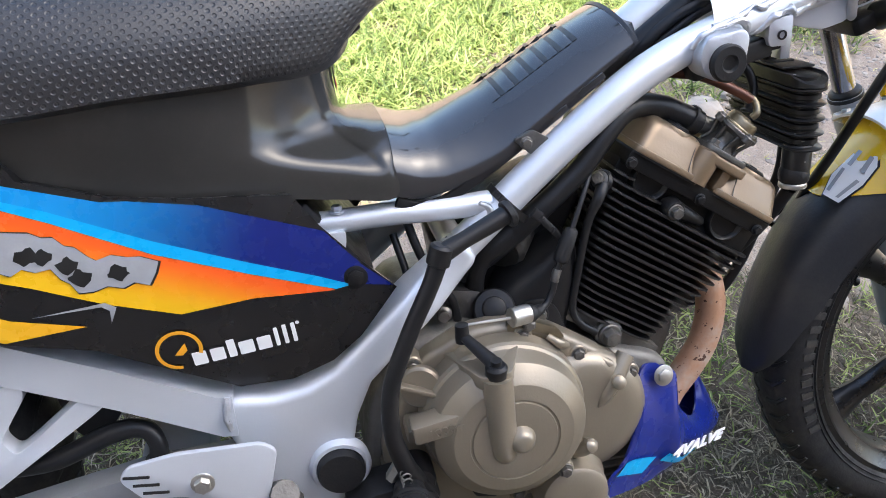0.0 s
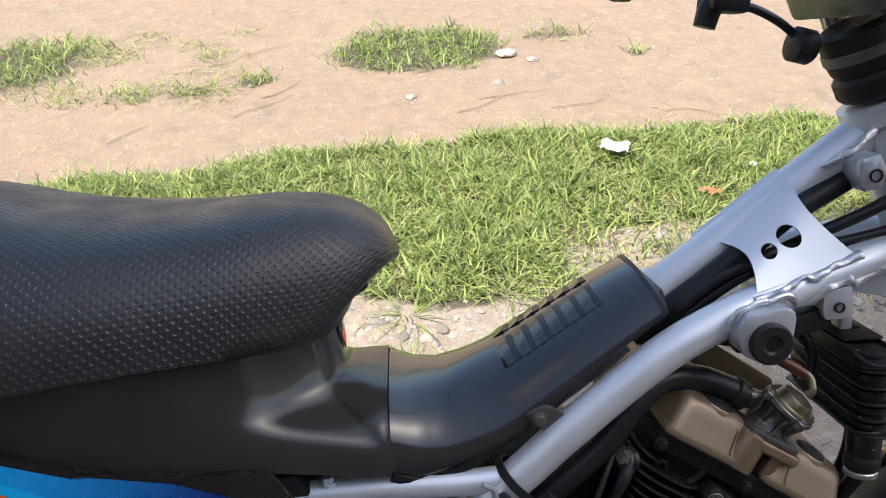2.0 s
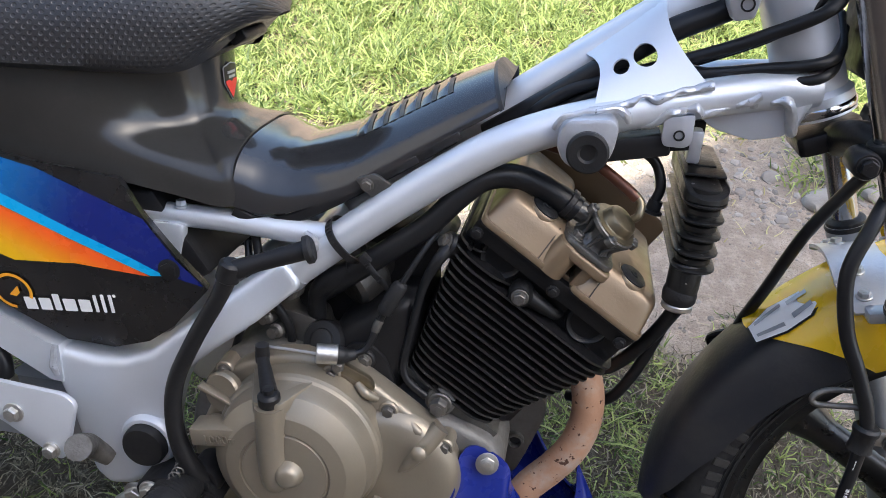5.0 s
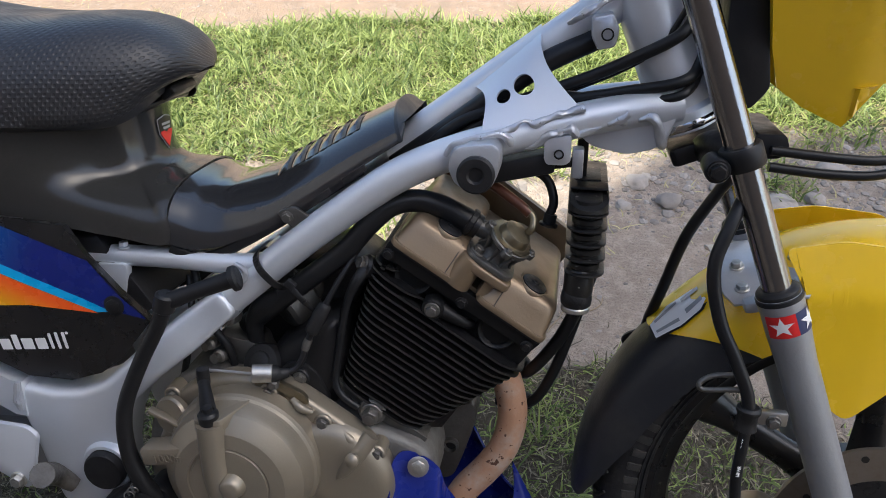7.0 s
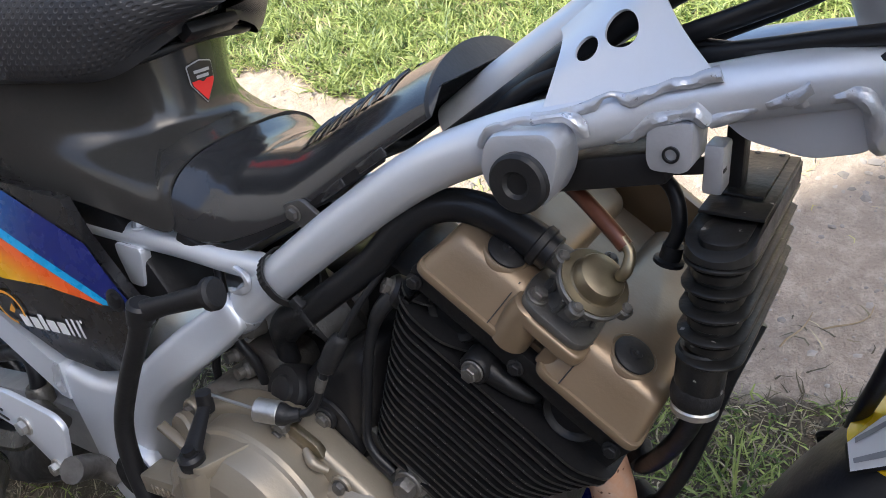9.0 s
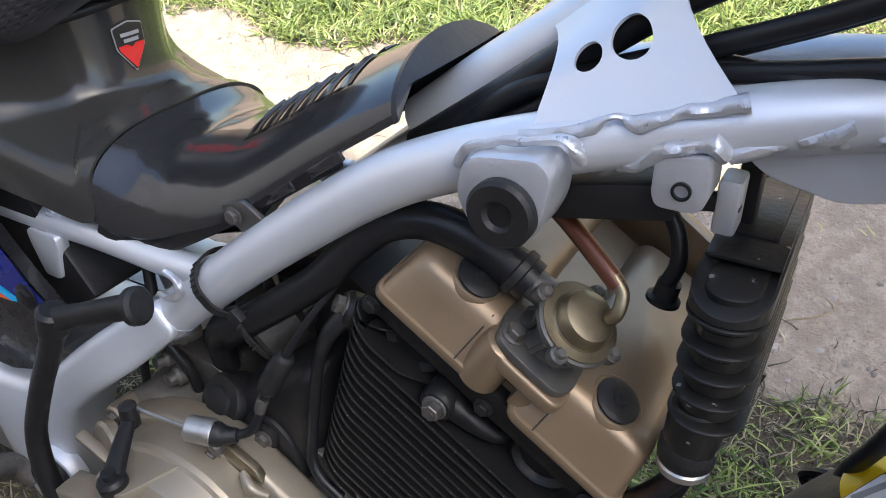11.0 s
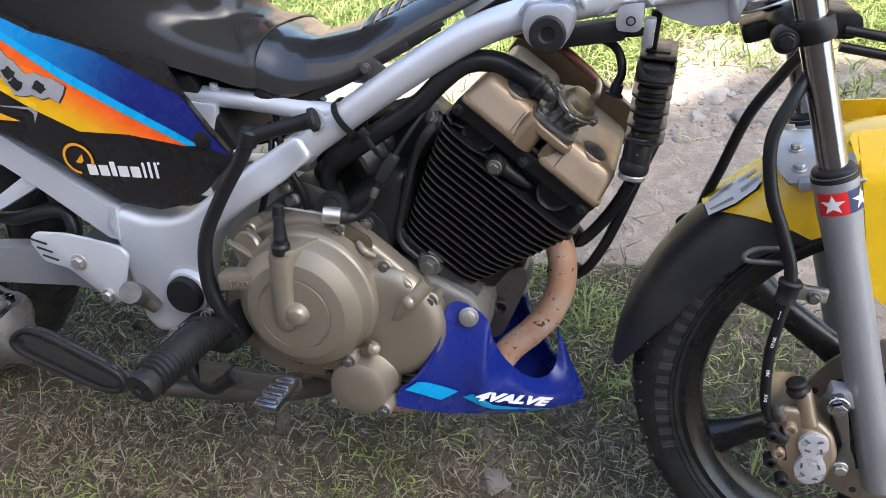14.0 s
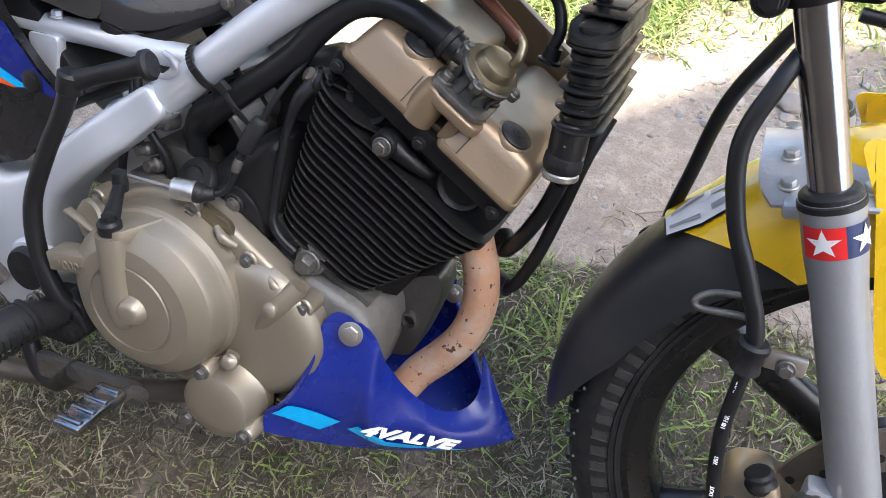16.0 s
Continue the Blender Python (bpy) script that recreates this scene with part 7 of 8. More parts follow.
bmesh.ops.solidify(bp, geom=bp.faces[:], thickness=0.003)
bp = part("fork_brace", bp, SILVER_ROUGH, fender, "bright steel fork brace plate")
for side in (-1, 1):
    for x, y, z in ((0.362, 0.054, 0.4975), (0.360, 0.030, 0.5085), (0.408, 0.054, 0.5065), (0.406, 0.030, 0.5175)):
        bolt("brace_bolt", (x, side * y, z), (-0.20, side * 0.22, 0.95), 0.0048, bp, STEEL, 0.0055)
    part("brace_lug", block((0.378, side * 0.068, 0.492), (0.034, 0.018, 0.010), 0.003, Matrix.Rotation(radians(-12), 3, "Y")), SILVER_ROUGH, bp)
# emblem as plain angular shapes
def emblem():
    def at(p, q, lift):
        return fender_row(141.0 - 12.5 * p, 0.279, 0.056, 0.05, 0, q, q, 0.0066 + lift)[0]
    for name, k, mat_, lift in (("emblem_edge", 1.0, DECAL_DARK, 0.0), ("emblem_face", 0.92, WHITE, 0.0008)):
        bm = bmesh.new()
        c = (0.52, -0.27)
        pts = [(0.02, -0.42), (0.02, -0.16), (0.40, -0.06), (1.00, -0.06), (1.05, -0.36), (0.90, -0.46), (0.50, -0.50)]
        o = [bm.verts.new(at(c[0] + (p - c[0]) * k, c[1] + (q - c[1]) * k, lift)) for p, q in pts]
        m = bm.verts.new(at(*c, lift))
        for i in range(len(o)):
            bm.faces.new((m, o[i], o[(i + 1) % len(o)]))
        part(name, bm, mat_, yf)
    for a, b, c_, d in (((0.12, -0.37), (0.52, -0.43), (0.52, -0.38), (0.12, -0.33)), ((0.15, -0.22), (0.58, -0.17), (0.58, -0.12), (0.15, -0.17)), ((0.66, -0.40), (0.96, -0.34), (0.96, -0.28), (0.66, -0.33)), ((0.66, -0.20), (0.96, -0.16), (0.96, -0.10), (0.66, -0.14))):
        bm = bmesh.new()
        bm.faces.new([bm.verts.new(at(p, q, 0.0014)) for p, q in (a, b, c_, d)])
        part("emblem_bar", bm, GREY_PRINT, yf)


emblem()
vent = bmesh.new()
skin(vent, [[fender_row(th, 0.279, 0.056 * 0.9, 0.045, 0, s, s, 0.0008)[0] for s in (-0.80, -0.62)] for th in (166, 163, 160, 157)], False, False)
part("reflector_strip", vent, DECAL_DARK, fender, "dark strip on the mudguard")
vent = bmesh.new()
skin(vent, [[fender_row(th, 0.279, 0.056 * 0.9, 0.045, 0, s, s, 0.0008)[0] for s in (-0.60, -0.40)] for th in (169, 166, 163, 160)], False, False)
part("reflector_strip", vent, GOLD, fender, "dull gold strip on the mudguard")

# front wheel
wheel = thing("front_wheel", "", "", None)
wheel.parent = bike
RT, WT = 0.258, 0.037
prof = [(RT - 0.053, -0.026), (RT - 0.050, -0.030), (RT - 0.034, -WT), (RT - 0.020, -WT + 0.001), (RT - 0.011, -0.031), (RT - 0.004, -0.020), (RT, 0.0), (RT - 0.004, 0.020), (RT - 0.011, 0.031), (RT - 0.020, WT - 0.001), (RT - 0.034, WT), (RT - 0.050, 0.030), (RT - 0.053, 0.026)]
tyre = part("tyre", ring(prof, AXLE, (0, 1, 0), 110), TYRE, wheel, "dusty black tyre with worn tread", sharp=70)
for i in range(64):
    a = 2 * math.pi * i / 64
    for side in (-1, 1):
        e0, e1 = (Vector((math.cos(a + s), 0, math.sin(a + s))) for s in (0.0, 0.045))
        bm = sweep([AXLE + e0 * (RT - 0.0105) + Vector((0, side * 0.0315, 0)), AXLE + e1 * (RT - 0.0035) + Vector((0, side * 0.0205, 0)), AXLE + e1 * (RT - 0.0003) + Vector((0, side * 0.008, 0))], [0.0016, 0.0030, 0.0016], 5, 2)
        part("tread_groove", bm, DECAL_DARK, tyre)
for ln, a0, n in ((0.016, 158, 12), (0.013, 128, 6)):
    for i in range(n):
        a = radians(a0 + i * 4.2)
        c = AXLE + Vector((math.cos(a), 0, math.sin(a))) * (RT - 0.033) + Vector((0, -WT + 0.0004, 0))
        t = Matrix.Rotation(-a + radians(90), 3, "Y")
        part("raised_bar", block(c, (0.0085, 0.0026, ln * 0.85), 0.0006, t, 1), TYRE_DUST, tyre)
for r, h in ((RT - 0.047, 0.0325), (RT - 0.042, 0.0350)):
    part("tyre_bead_line", ring([(r, h), (r + 0.0012, h + 0.0014), (r + 0.0024, h)], AXLE, (0, -1, 0), 90), TYRE, tyre)
rim = part("rim", ring([(RT - 0.050, -0.030), (RT - 0.056, -0.031), (RT - 0.062, -0.024), (RT - 0.072, -0.020), (RT - 0.075, -0.014), (RT - 0.075, 0.014), (RT - 0.072, 0.020), (RT - 0.062, 0.024), (RT - 0.056, 0.031), (RT - 0.050, 0.030), (RT - 0.060, 0.010), (RT - 0.060, -0.010)], AXLE, (0, 1, 0), 110), RIM, wheel, "black cast alloy rim", sharp=30)
part("hub", lathe([(0.034, -0.045), (0.038, -0.042), (0.038, 0.042), (0.034, 0.045)], AXLE, (0, 1, 0), 36), RIM, wheel)
for a in (148, 212, 28, 332, 90, 270):
    t = radians(a)
    e = Vector((math.cos(t), 0, math.sin(t)))
    part("spoke", sweep([AXLE + e * 0.030, AXLE + e * 0.090, AXLE + e * 0.150, AXLE + e * (RT - 0.070)], [0.020, 0.0155, 0.0150, 0.024], 12, 5, flat=0.75, side=(0, 1, 0)), RIM, wheel)
dsk = part("brake_disc", ring([(0.064, -0.002), (0.098, -0.002), (0.098, 0.002), (0.064, 0.002)], AXLE + Vector((0, -0.056, 0)), (0, 1, 0), 72), DISC_STEEL, wheel, "steel brake disc")
for i in range(24):
    a = 2 * math.pi * i / 24
    part("disc_hole", lathe([(0.0035, -0.0003), (0.0035, 0.0003)], AXLE + Vector((math.cos(a) * (0.076 + 0.012 * (i % 2)), -0.0583, math.sin(a) * (0.076 + 0.012 * (i % 2)))), (0, -1, 0), 10), DECAL_DARK, dsk)
part("disc_carrier", lathe([(0.070, -0.003), (0.070, 0.003), (0.05, 0.006), (0.03, 0.006)], AXLE + Vector((0, -0.054, 0)), (0, -1, 0), 40), RIM, dsk)
part("axle_nut", lathe([(0.014, 0.0), (0.014, 0.05), (0.010, 0.055)], AXLE + Vector((0, -0.06, 0)), (0, -1, 0), 6), STEEL_DARK, wheel)

# brake caliper
cal = part("brake_caliper", slab(soft_poly([(0.380, 0.272), (0.388, 0.283), (0.410, 0.287), (0.426, 0.276), (0.442, 0.264), (0.452, 0.240), (0.446, 0.206), (0.420, 0.196), (0.396, 0.220), (0.382, 0.252)], 0.008), -0.108, -0.040, 0.006, 3), GOLD, bike, "gold two-piston brake caliper")
part("piston_cover", slab(soft_poly([(0.412, 0.256), (0.420, 0.266), (0.436, 0.264), (0.441, 0.250), (0.436, 0.240), (0.444, 0.229), (0.443, 0.213), (0.430, 0.205), (0.417, 0.212), (0.414, 0.226), (0.420, 0.238), (0.413, 0.246)], 0.006), -0.1125, -0.106, 0.002, 2), SILVER_PRINT, cal, "white printed double round cover")
for x, z, a in ((0.420, 0.256, 20), (0.431, 0.258, -30), (0.434, 0.248, 70), (0.422, 0.246, 10), (0.436, 0.230, 60), (0.424, 0.218, 30), (0.436, 0.216, -20), (0.421, 0.228, 80)):
    part("print_bar", block((x, -0.1130, z), (0.0055, 0.0012, 0.0020), 0.0003, Matrix.Rotation(radians(a), 3, "Y"), 1), STEEL_DARK, cal)
part("slide_pin", sweep([(0.406, -0.100, 0.302), (0.412, -0.102, 0.288), (0.419, -0.104, 0.270)], 0.0082, 16, 3), GOLD, cal)
part("pin_boot", lathe([(0.0100, 0.0), (0.0110, 0.004), (0.0090, 0.008), (0.0100, 0.012), (0.008, 0.014)], (0.404, -0.099, 0.298), (-0.4, 0, 0.92), 18), RUBBER, cal)
for x, z in ((0.402, 0.266), (0.398, 0.236)):
    part("caliper_bolt", lathe([(0.0065, 0.0), (0.0065, 0.006), (0.0052, 0.008), (0.0032, 0.008), (0.0030, 0.005), (0.0005, 0.005)], (x, -0.108, z), (0, -1, 0), 18), GOLD, cal)
part("caliper_gap", block((0.400, -0.1085, 0.246), (0.004, 0.003, 0.040), 0.0008, Matrix.Rotation(radians(-20), 3, "Y"), 1), DECAL_DARK, cal)
for x, z in ((0.393, 0.226), (0.408, 0.206), (0.388, 0.256)):
    part("pin_bolt", lathe([(0.0062, 0.0), (0.0062, 0.010), (0.005, 0.012), (0.003, 0.012), (0.003, 0.008)], (x, -0.106, z), (0, -1, 0), 16), BLACK_METAL, cal)
part("bleed_cap", sweep([(0.384, -0.104, 0.264), (0.394, -0.108, 0.254), (0.402, -0.108, 0.250)], [0.007, 0.008, 0.006], 14, 3), RUBBER, cal)
part("caliper_bolt", sweep([(0.392, -0.108, 0.274), (0.388, -0.112, 0.282), (0.386, -0.112, 0.290)], [0.006, 0.006, 0.004], 12, 3), STEEL_DARK, cal)
cb = part("caliper_bracket", slab(soft_poly([(0.424, 0.300), (0.440, 0.308), (0.448, 0.290), (0.460, 0.250), (0.470, 0.232), (0.462, 0.220), (0.448, 0.224), (0.452, 0.254), (0.436, 0.284), (0.424, 0.288)], 0.004), -0.104, -0.094, 0.002, 2), PEWTER, bike, "alloy caliper bracket")
bolt("bracket_bolt", (0.438, -0.104, 0.296), (0, -1, 0), 0.0072, cb, CHROME_DULL, 0.010)
bolt("bracket_bolt", (0.456, -0.104, 0.228), (0, -1, 0), 0.0055, cb, STEEL, 0.007)
part("fork_lug", block((0.444, -0.090, 0.300), (0.028, 0.018, 0.020), 0.004), SILVER_ROUGH, cb)

# brake hose with its clamp and wire guide
bh = part("brake_hose", sweep([(0.345, -0.060, 0.640), (0.352, -0.074, 0.605), (0.338, -0.095, 0.572), (0.327, -0.105, 0.535), (0.336, -0.110, 0.492), (0.352, -0.114, 0.459), (0.366, -0.117, 0.424), (0.366, -0.120, 0.385), (0.366, -0.118, 0.345), (0.374, -0.114, 0.292), (0.384, -0.108, 0.270)], [0.0056, 0.0056, 0.0056, 0.0056, 0.0056, 0.0056, 0.0054, 0.0048, 0.0048, 0.0048, 0.0052], 16, 7), HOSE, bike, "black brake hose with white print")
for k, (x, z, t) in enumerate(((0.3655, 0.388, "DOT"), (0.3655, 0.360, "1/8 HR"), (0.3680, 0.328, "7/03"), (0.3720, 0.302, "DOT"))):
    words("hose_text", t, 0.0040, facing((x, -0.1242, z), (0.05, 0, 1) if z > 0.35 else (-0.10, 0, 1), (-1, 0, 0.05)), WHITE, bh, 0.0003, "white printed lettering")
clamp = part("hose_clamp", lathe([(0.0080, -0.010), (0.0096, -0.009), (0.0086, -0.005), (0.0086, 0.005), (0.0100, 0.007), (0.0100, 0.010), (0.0080, 0.012)], (0.367, -0.117, 0.408), (0.05, 0, 1), 22), RUBBER, bike, "black rubber hose clamp")
part("clamp_strap", block((0.388, -0.108, 0.406), (0.026, 0.008, 0.013), 0.002), STEEL, clamp)
bolt("clamp_bolt", (0.389, -0.114, 0.405), (0, -1, 0), 0.0046, clamp, STEEL_DARK, 0.005)
part("wire_guide", sweep([(0.356, -0.104, 0.441), (0.338, -0.104, 0.438), (0.328, -0.106, 0.432), (0.330, -0.108, 0.427), (0.345, -0.110, 0.429), (0.360, -0.112, 0.431), (0.369, -0.113, 0.424), (0.372, -0.113, 0.408)], 0.0024, 10, 6), STEEL_DARK, clamp, "bent steel wire hose guide")
sc = part("speedo_cable", sweep([(0.335, -0.045, 0.640), (0.350, -0.050, 0.612), (0.334, -0.042, 0.580), (0.313, -0.034, 0.535), (0.302, -0.008, 0.475), (0.293, 0.022, 0.416), (0.300, 0.045, 0.370), (0.36, 0.06, 0.32), (0.42, 0.07, 0.28)], 0.0052, 12, 7), HOSE, bike, "black speedometer cable")
part("cable_clip", sweep([(0.300, 0.030, 0.408), (0.286, 0.036, 0.404), (0.276, 0.043, 0.393), (0.282, 0.044, 0.384), (0.298, 0.040, 0.388)], 0.0035, 8, 5), BLACK_METAL, sc)

# yellow headlamp cowl at the head of the machine
def cowl_front():
    out = [(0.346, 0.90), (0.344, 0.80), (0.350, 0.736), (0.358, 0.700), (0.369, 0.668), (0.392, 0.651), (0.428, 0.634), (0.432, 0.640), (0.426, 0.668), (0.450, 0.672), (0.52, 0.69), (0.56, 0.74), (0.56, 0.82), (0.50, 0.92)]
    bm = sheet(out, lambda x, z: -0.095 + 0.45 * max(0.0, 0.80 - z) + 0.9 * max(0.0, x - 0.42) ** 1.4, 0.0, 5)
    bmesh.ops.solidify(bm, geom=bm.faces[:], thickness=0.003)
    return bm


hc = part("headlamp_cowl", cowl_front(), YELLOW, bike, "yellow plastic headlamp cowl")
mirrored(hc)
part("lamp_housing", lathe([(0.05, 0.0), (0.075, 0.03), (0.080, 0.09), (0.06, 0.12)], (0.38, 0.0, 0.775), (1, 0, 0.1), 32), BLACK_METAL, bike, "black lamp housing in the cowl")
part("cowl_frame", slab(soft_poly([(0.325, 0.660), (0.348, 0.650), (0.362, 0.668), (0.352, 0.735), (0.350, 0.82), (0.320, 0.82)], 0.006), -0.048, 0.048, 0.004, 2), BLACK_METAL, bike, "black frame behind the cowl")


# cables from the head along the backbone
cb2 = [[(0.300, 0.02, 0.745), (0.296, -0.030, 0.712), (0.246, -0.030, 0.682), (0.191, -0.026, 0.658), (0.14, -0.03, 0.640), (0.112, -0.03, 0.628), (0.085, -0.028, 0.606), (0.06, -0.02, 0.575)],
       [(0.312, 0.02, 0.700), (0.302, -0.028, 0.672), (0.246, -0.028, 0.658), (0.19, -0.026, 0.647), (0.14, -0.028, 0.632), (0.10, -0.026, 0.606), (0.07, -0.02, 0.58)],
       [(0.318, 0.02, 0.690), (0.302, -0.030, 0.662), (0.270, -0.032, 0.652), (0.235, -0.030, 0.652), (0.19, -0.022, 0.652), (0.14, -0.02, 0.638), (0.10, -0.016, 0.612)]]
for i, p in enumerate(cb2):
    part("control_cable", sweep(p, (0.0052, 0.0048, 0.0040)[i], 12, 7), HOSE, bike, "black control cable under the backbone")
part("wire_loom", sweep([(0.05, -0.018, 0.583), (0.10, -0.022, 0.620), (0.14, -0.023, 0.650), (0.18, -0.019, 0.678), (0.225, -0.012, 0.700)], 0.0095, 16, 6), HOSE, bike, "thick black wiring sleeve under the backbone")
part("coil_block", block((0.158, -0.040, 0.592), (0.075, 0.030, 0.018), 0.003, Matrix.Rotation(radians(-13), 3, "Y")), BLACK_METAL, bike, "black ignition coil under the tube")
part("coil_bracket", block((0.205, -0.040, 0.598), (0.03, 0.006, 0.008), 0.001, Matrix.Rotation(radians(-10), 3, "Y")), BLACK_METAL, bike)

# oil cooler: ribbed end tank and finned core
oc_o = Vector((0.2265, 0.0, 0.0))
def tank(z0, z1, w, near, far=0.046, drop=0.0):
    """A slice of the cooler seen from above as a long D, round at its near end; drop lowers the near edge of its top."""
    poly = [(w, far - 0.004), (w - 0.004, far), (-w + 0.004, far), (-w, far - 0.004)] + [(-w * math.cos(math.pi * i / 16), near + w * (1 - math.sin(math.pi * i / 16))) for i in range(17)]
    bm = bmesh.new()
    rows = []
    for z, g in ((z0, 0.0010), (z0 + 0.0008, 0.0), (z1 - 0.0008, 0.0), (z1, 0.0010)):
        top = z > (z0 + z1) / 2
        rows.append([oc_o + Vector((p * (1 - g / w), q + (g if q < 0 else -g) + 0.05 * (z - 0.575), z - (drop * max(0.0, min(1.0, (-0.060 - q) / 0.020)) if top else 0.0))) for p, q in poly])
    skin(bm, rows, True, True)
    return bm


cooler = part("oil_cooler", tank(0.509, 0.574, 0.0115, -0.073), COOLER, bike, "black finned oil cooler with worn edges")
for k in range(5):
    z = 0.5085 + k * 0.0132
    part("tank_flange", tank(z, z + 0.0026, 0.0172, -0.0805), COOLER, cooler)
    if k < 4:
        part("tank_rib", tank(z + 0.0050, z + 0.0105, 0.0132, -0.0755), COOLER, cooler)
part("tank_head", tank(0.5640, 0.5770, 0.0168, -0.0800, drop=0.0085), COOLER, cooler)
part("top_step", block((0.2265, -0.004, 0.5780), (0.0320, 0.090, 0.0022), 0.0008), COOLER, cooler)
part("top_plate", block((0.2255, 0.006, 0.5796), (0.0230, 0.066, 0.0022), 0.0010), COOLER, cooler, "black raised top plate")
for x, y in ((0.2200, 0.036), (0.2330, 0.036)):
    part("plate_hole", lathe([(0.0016, 0.0), (0.0016, 0.0004)], (x, y, 0.5806), (0, 0, 1), 12), DECAL_DARK, cooler)
part("tank_neck", lathe([(0.0128, 0.0), (0.0130, 0.004), (0.0130, 0.022), (0.0118, 0.024)], (0.2225, -0.0665, 0.4880), (0.02, 0.05, 1), 26), COOLER, cooler)
part("end_boot", lathe([(0.0105, 0.0), (0.0132, 0.003), (0.0138, 0.008), (0.0132, 0.013), (0.0118, 0.016)], (0.2215, -0.0670, 0.4755), (0.02, 0.05, 1), 26), RUBBER, cooler, "black rubber end boot")
part("boot_ring", lathe([(0.0118, 0.0), (0.0126, 0.001), (0.0126, 0.004), (0.0118, 0.005)], (0.2212, -0.0670, 0.4715), (0.02, 0.05, 1), 26), STEEL, cooler, "grey metal ring")
part("hanger", block((0.219, -0.012, 0.596), (0.010, 0.014, 0.036), 0.002), BLACK_METAL, cooler)
oh = part("oil_hose", sweep([(0.221, -0.064, 0.468), (0.221, -0.062, 0.466), (0.207, -0.045, 0.427), (0.181, -0.020, 0.380), (0.16, 0.0, 0.372)], 0.0062, 14, 6), HOSE, cooler, "black oil hose")
part("hose_fitting", sweep([(0.181, -0.020, 0.380), (0.172, -0.006, 0.382)], [0.0085, 0.0092], 14, 2, curve=False), RUBBER, oh)
oh = part("oil_hose", sweep([(0.240, -0.020, 0.505), (0.230, -0.032, 0.474), (0.217, -0.026, 0.422), (0.203, -0.020, 0.375), (0.184, -0.010, 0.339), (0.15, 0.01, 0.325)], 0.0054, 14, 6), HOSE, cooler, "black oil hose")
part("hose_fitting", sweep([(0.184, -0.010, 0.339), (0.172, 0.0, 0.338)], [0.0080, 0.0088], 14, 2, curve=False), RUBBER, oh)

# ---- motorcycle: controls, rear end ----
kick = part("kick_starter", sweep([(-0.158, -0.140, 0.276), (-0.166, -0.150, 0.296), (-0.176, -0.152, 0.335), (-0.174, -0.151, 0.378), (-0.156, -0.148, 0.422), (-0.136, -0.145, 0.460), (-0.127, -0.143, 0.481)], [0.0105, 0.0088, 0.0076, 0.0072, 0.0070, 0.0070, 0.0075], 16, 7), BLACK_METAL, bike, "bent black kick starter lever")
part("elbow", lathe([(0.0070, -0.009), (0.0095, -0.007), (0.0095, 0.007), (0.0070, 0.009)], (-0.126, -0.143, 0.485), (0.3, 0, 1), 20), BLACK_METAL, kick)
part("pedal", sweep([(-0.128, -0.143, 0.484), (-0.105, -0.138, 0.493), (-0.085, -0.133, 0.500), (-0.068, -0.129, 0.506)], [0.0085, 0.0068, 0.0074, 0.0078], 16, 4), BLACK_METAL, kick)
part("pedal_end", lathe([(0.0085, 0.0), (0.0112, 0.001), (0.0112, 0.005), (0.009, 0.007)], (-0.070, -0.1295, 0.505), (0.9, 0.2, 0.32), 20), RUBBER, kick, "flanged rubber end")
part("kick_hub", lathe([(0.0165, 0.0), (0.0165, 0.024), (0.0145, 0.028), (0.008, 0.028), (0.008, 0.032), (0.0005, 0.032)], (-0.158, -0.118, 0.276), (0, -1, 0), 26), BLACK_METAL, kick, "splined black hub")
part("hub_bolt", lathe([(0.006, 0.0), (0.006, 0.022), (0.004, 0.024)], (-0.180, -0.140, 0.284), (0.4, -0.3, 0.9), 6), STEEL, kick)

peg = part("footrest", sweep([(-0.167, -0.150, 0.276), (-0.169, -0.190, 0.287), (-0.173, -0.235, 0.284), (-0.178, -0.268, 0.277)], [0.0135, 0.0160, 0.0152, 0.0148], 22, 8), RUBBER, bike, "black ribbed rubber rider footrest")
for k in range(15):
    c = Vector((-0.1685, -0.178, 0.2855)).lerp(Vector((-0.1765, -0.258, 0.2795)), k / 14)
    part("rib", ring([(0.0160, -0.0015), (0.0186, 0.0), (0.0160, 0.0015)], c, (-0.12, -0.98, -0.12), 24), RUBBER, peg)
part("tip_cap", lathe([(0.0168, 0.0), (0.0172, 0.004), (0.0155, 0.008), (0.006, 0.009), (0.005, 0.006), (0.0005, 0.006)], (-0.1775, -0.265, 0.2775), (-0.14, -0.97, -0.20), 22), RUBBER, peg)
fm = part("footrest_mount", slab(soft_poly([(-0.222, 0.262), (-0.200, 0.276), (-0.150, 0.282), (-0.138, 0.262), (-0.160, 0.240), (-0.215, 0.240)], 0.006), -0.150, -0.110, 0.004, 2), BLACK_METAL, bike, "black footrest mount")
bolt("mount_bolt", (-0.152, -0.151, 0.262), (0, -1, 0), 0.0075, fm, BLACK_METAL, 0.006)
bolt("mount_bolt", (-0.205, -0.151, 0.262), (0, -1, 0), 0.0075, fm, STEEL, 0.008)
part("return_spring", sweep([(-0.17 + 0.0042 * math.cos(i * 0.9), -0.150 - 0.0009 * i, 0.300 + 0.0042 * math.sin(i * 0.9)) for i in range(26)], 0.0008, 6, 2), STEEL_DARK, fm, "coiled steel spring")
bolt("stand_bolt", (-0.232, -0.130, 0.236), (0, -1, 0), 0.009, fm, STEEL, 0.009)
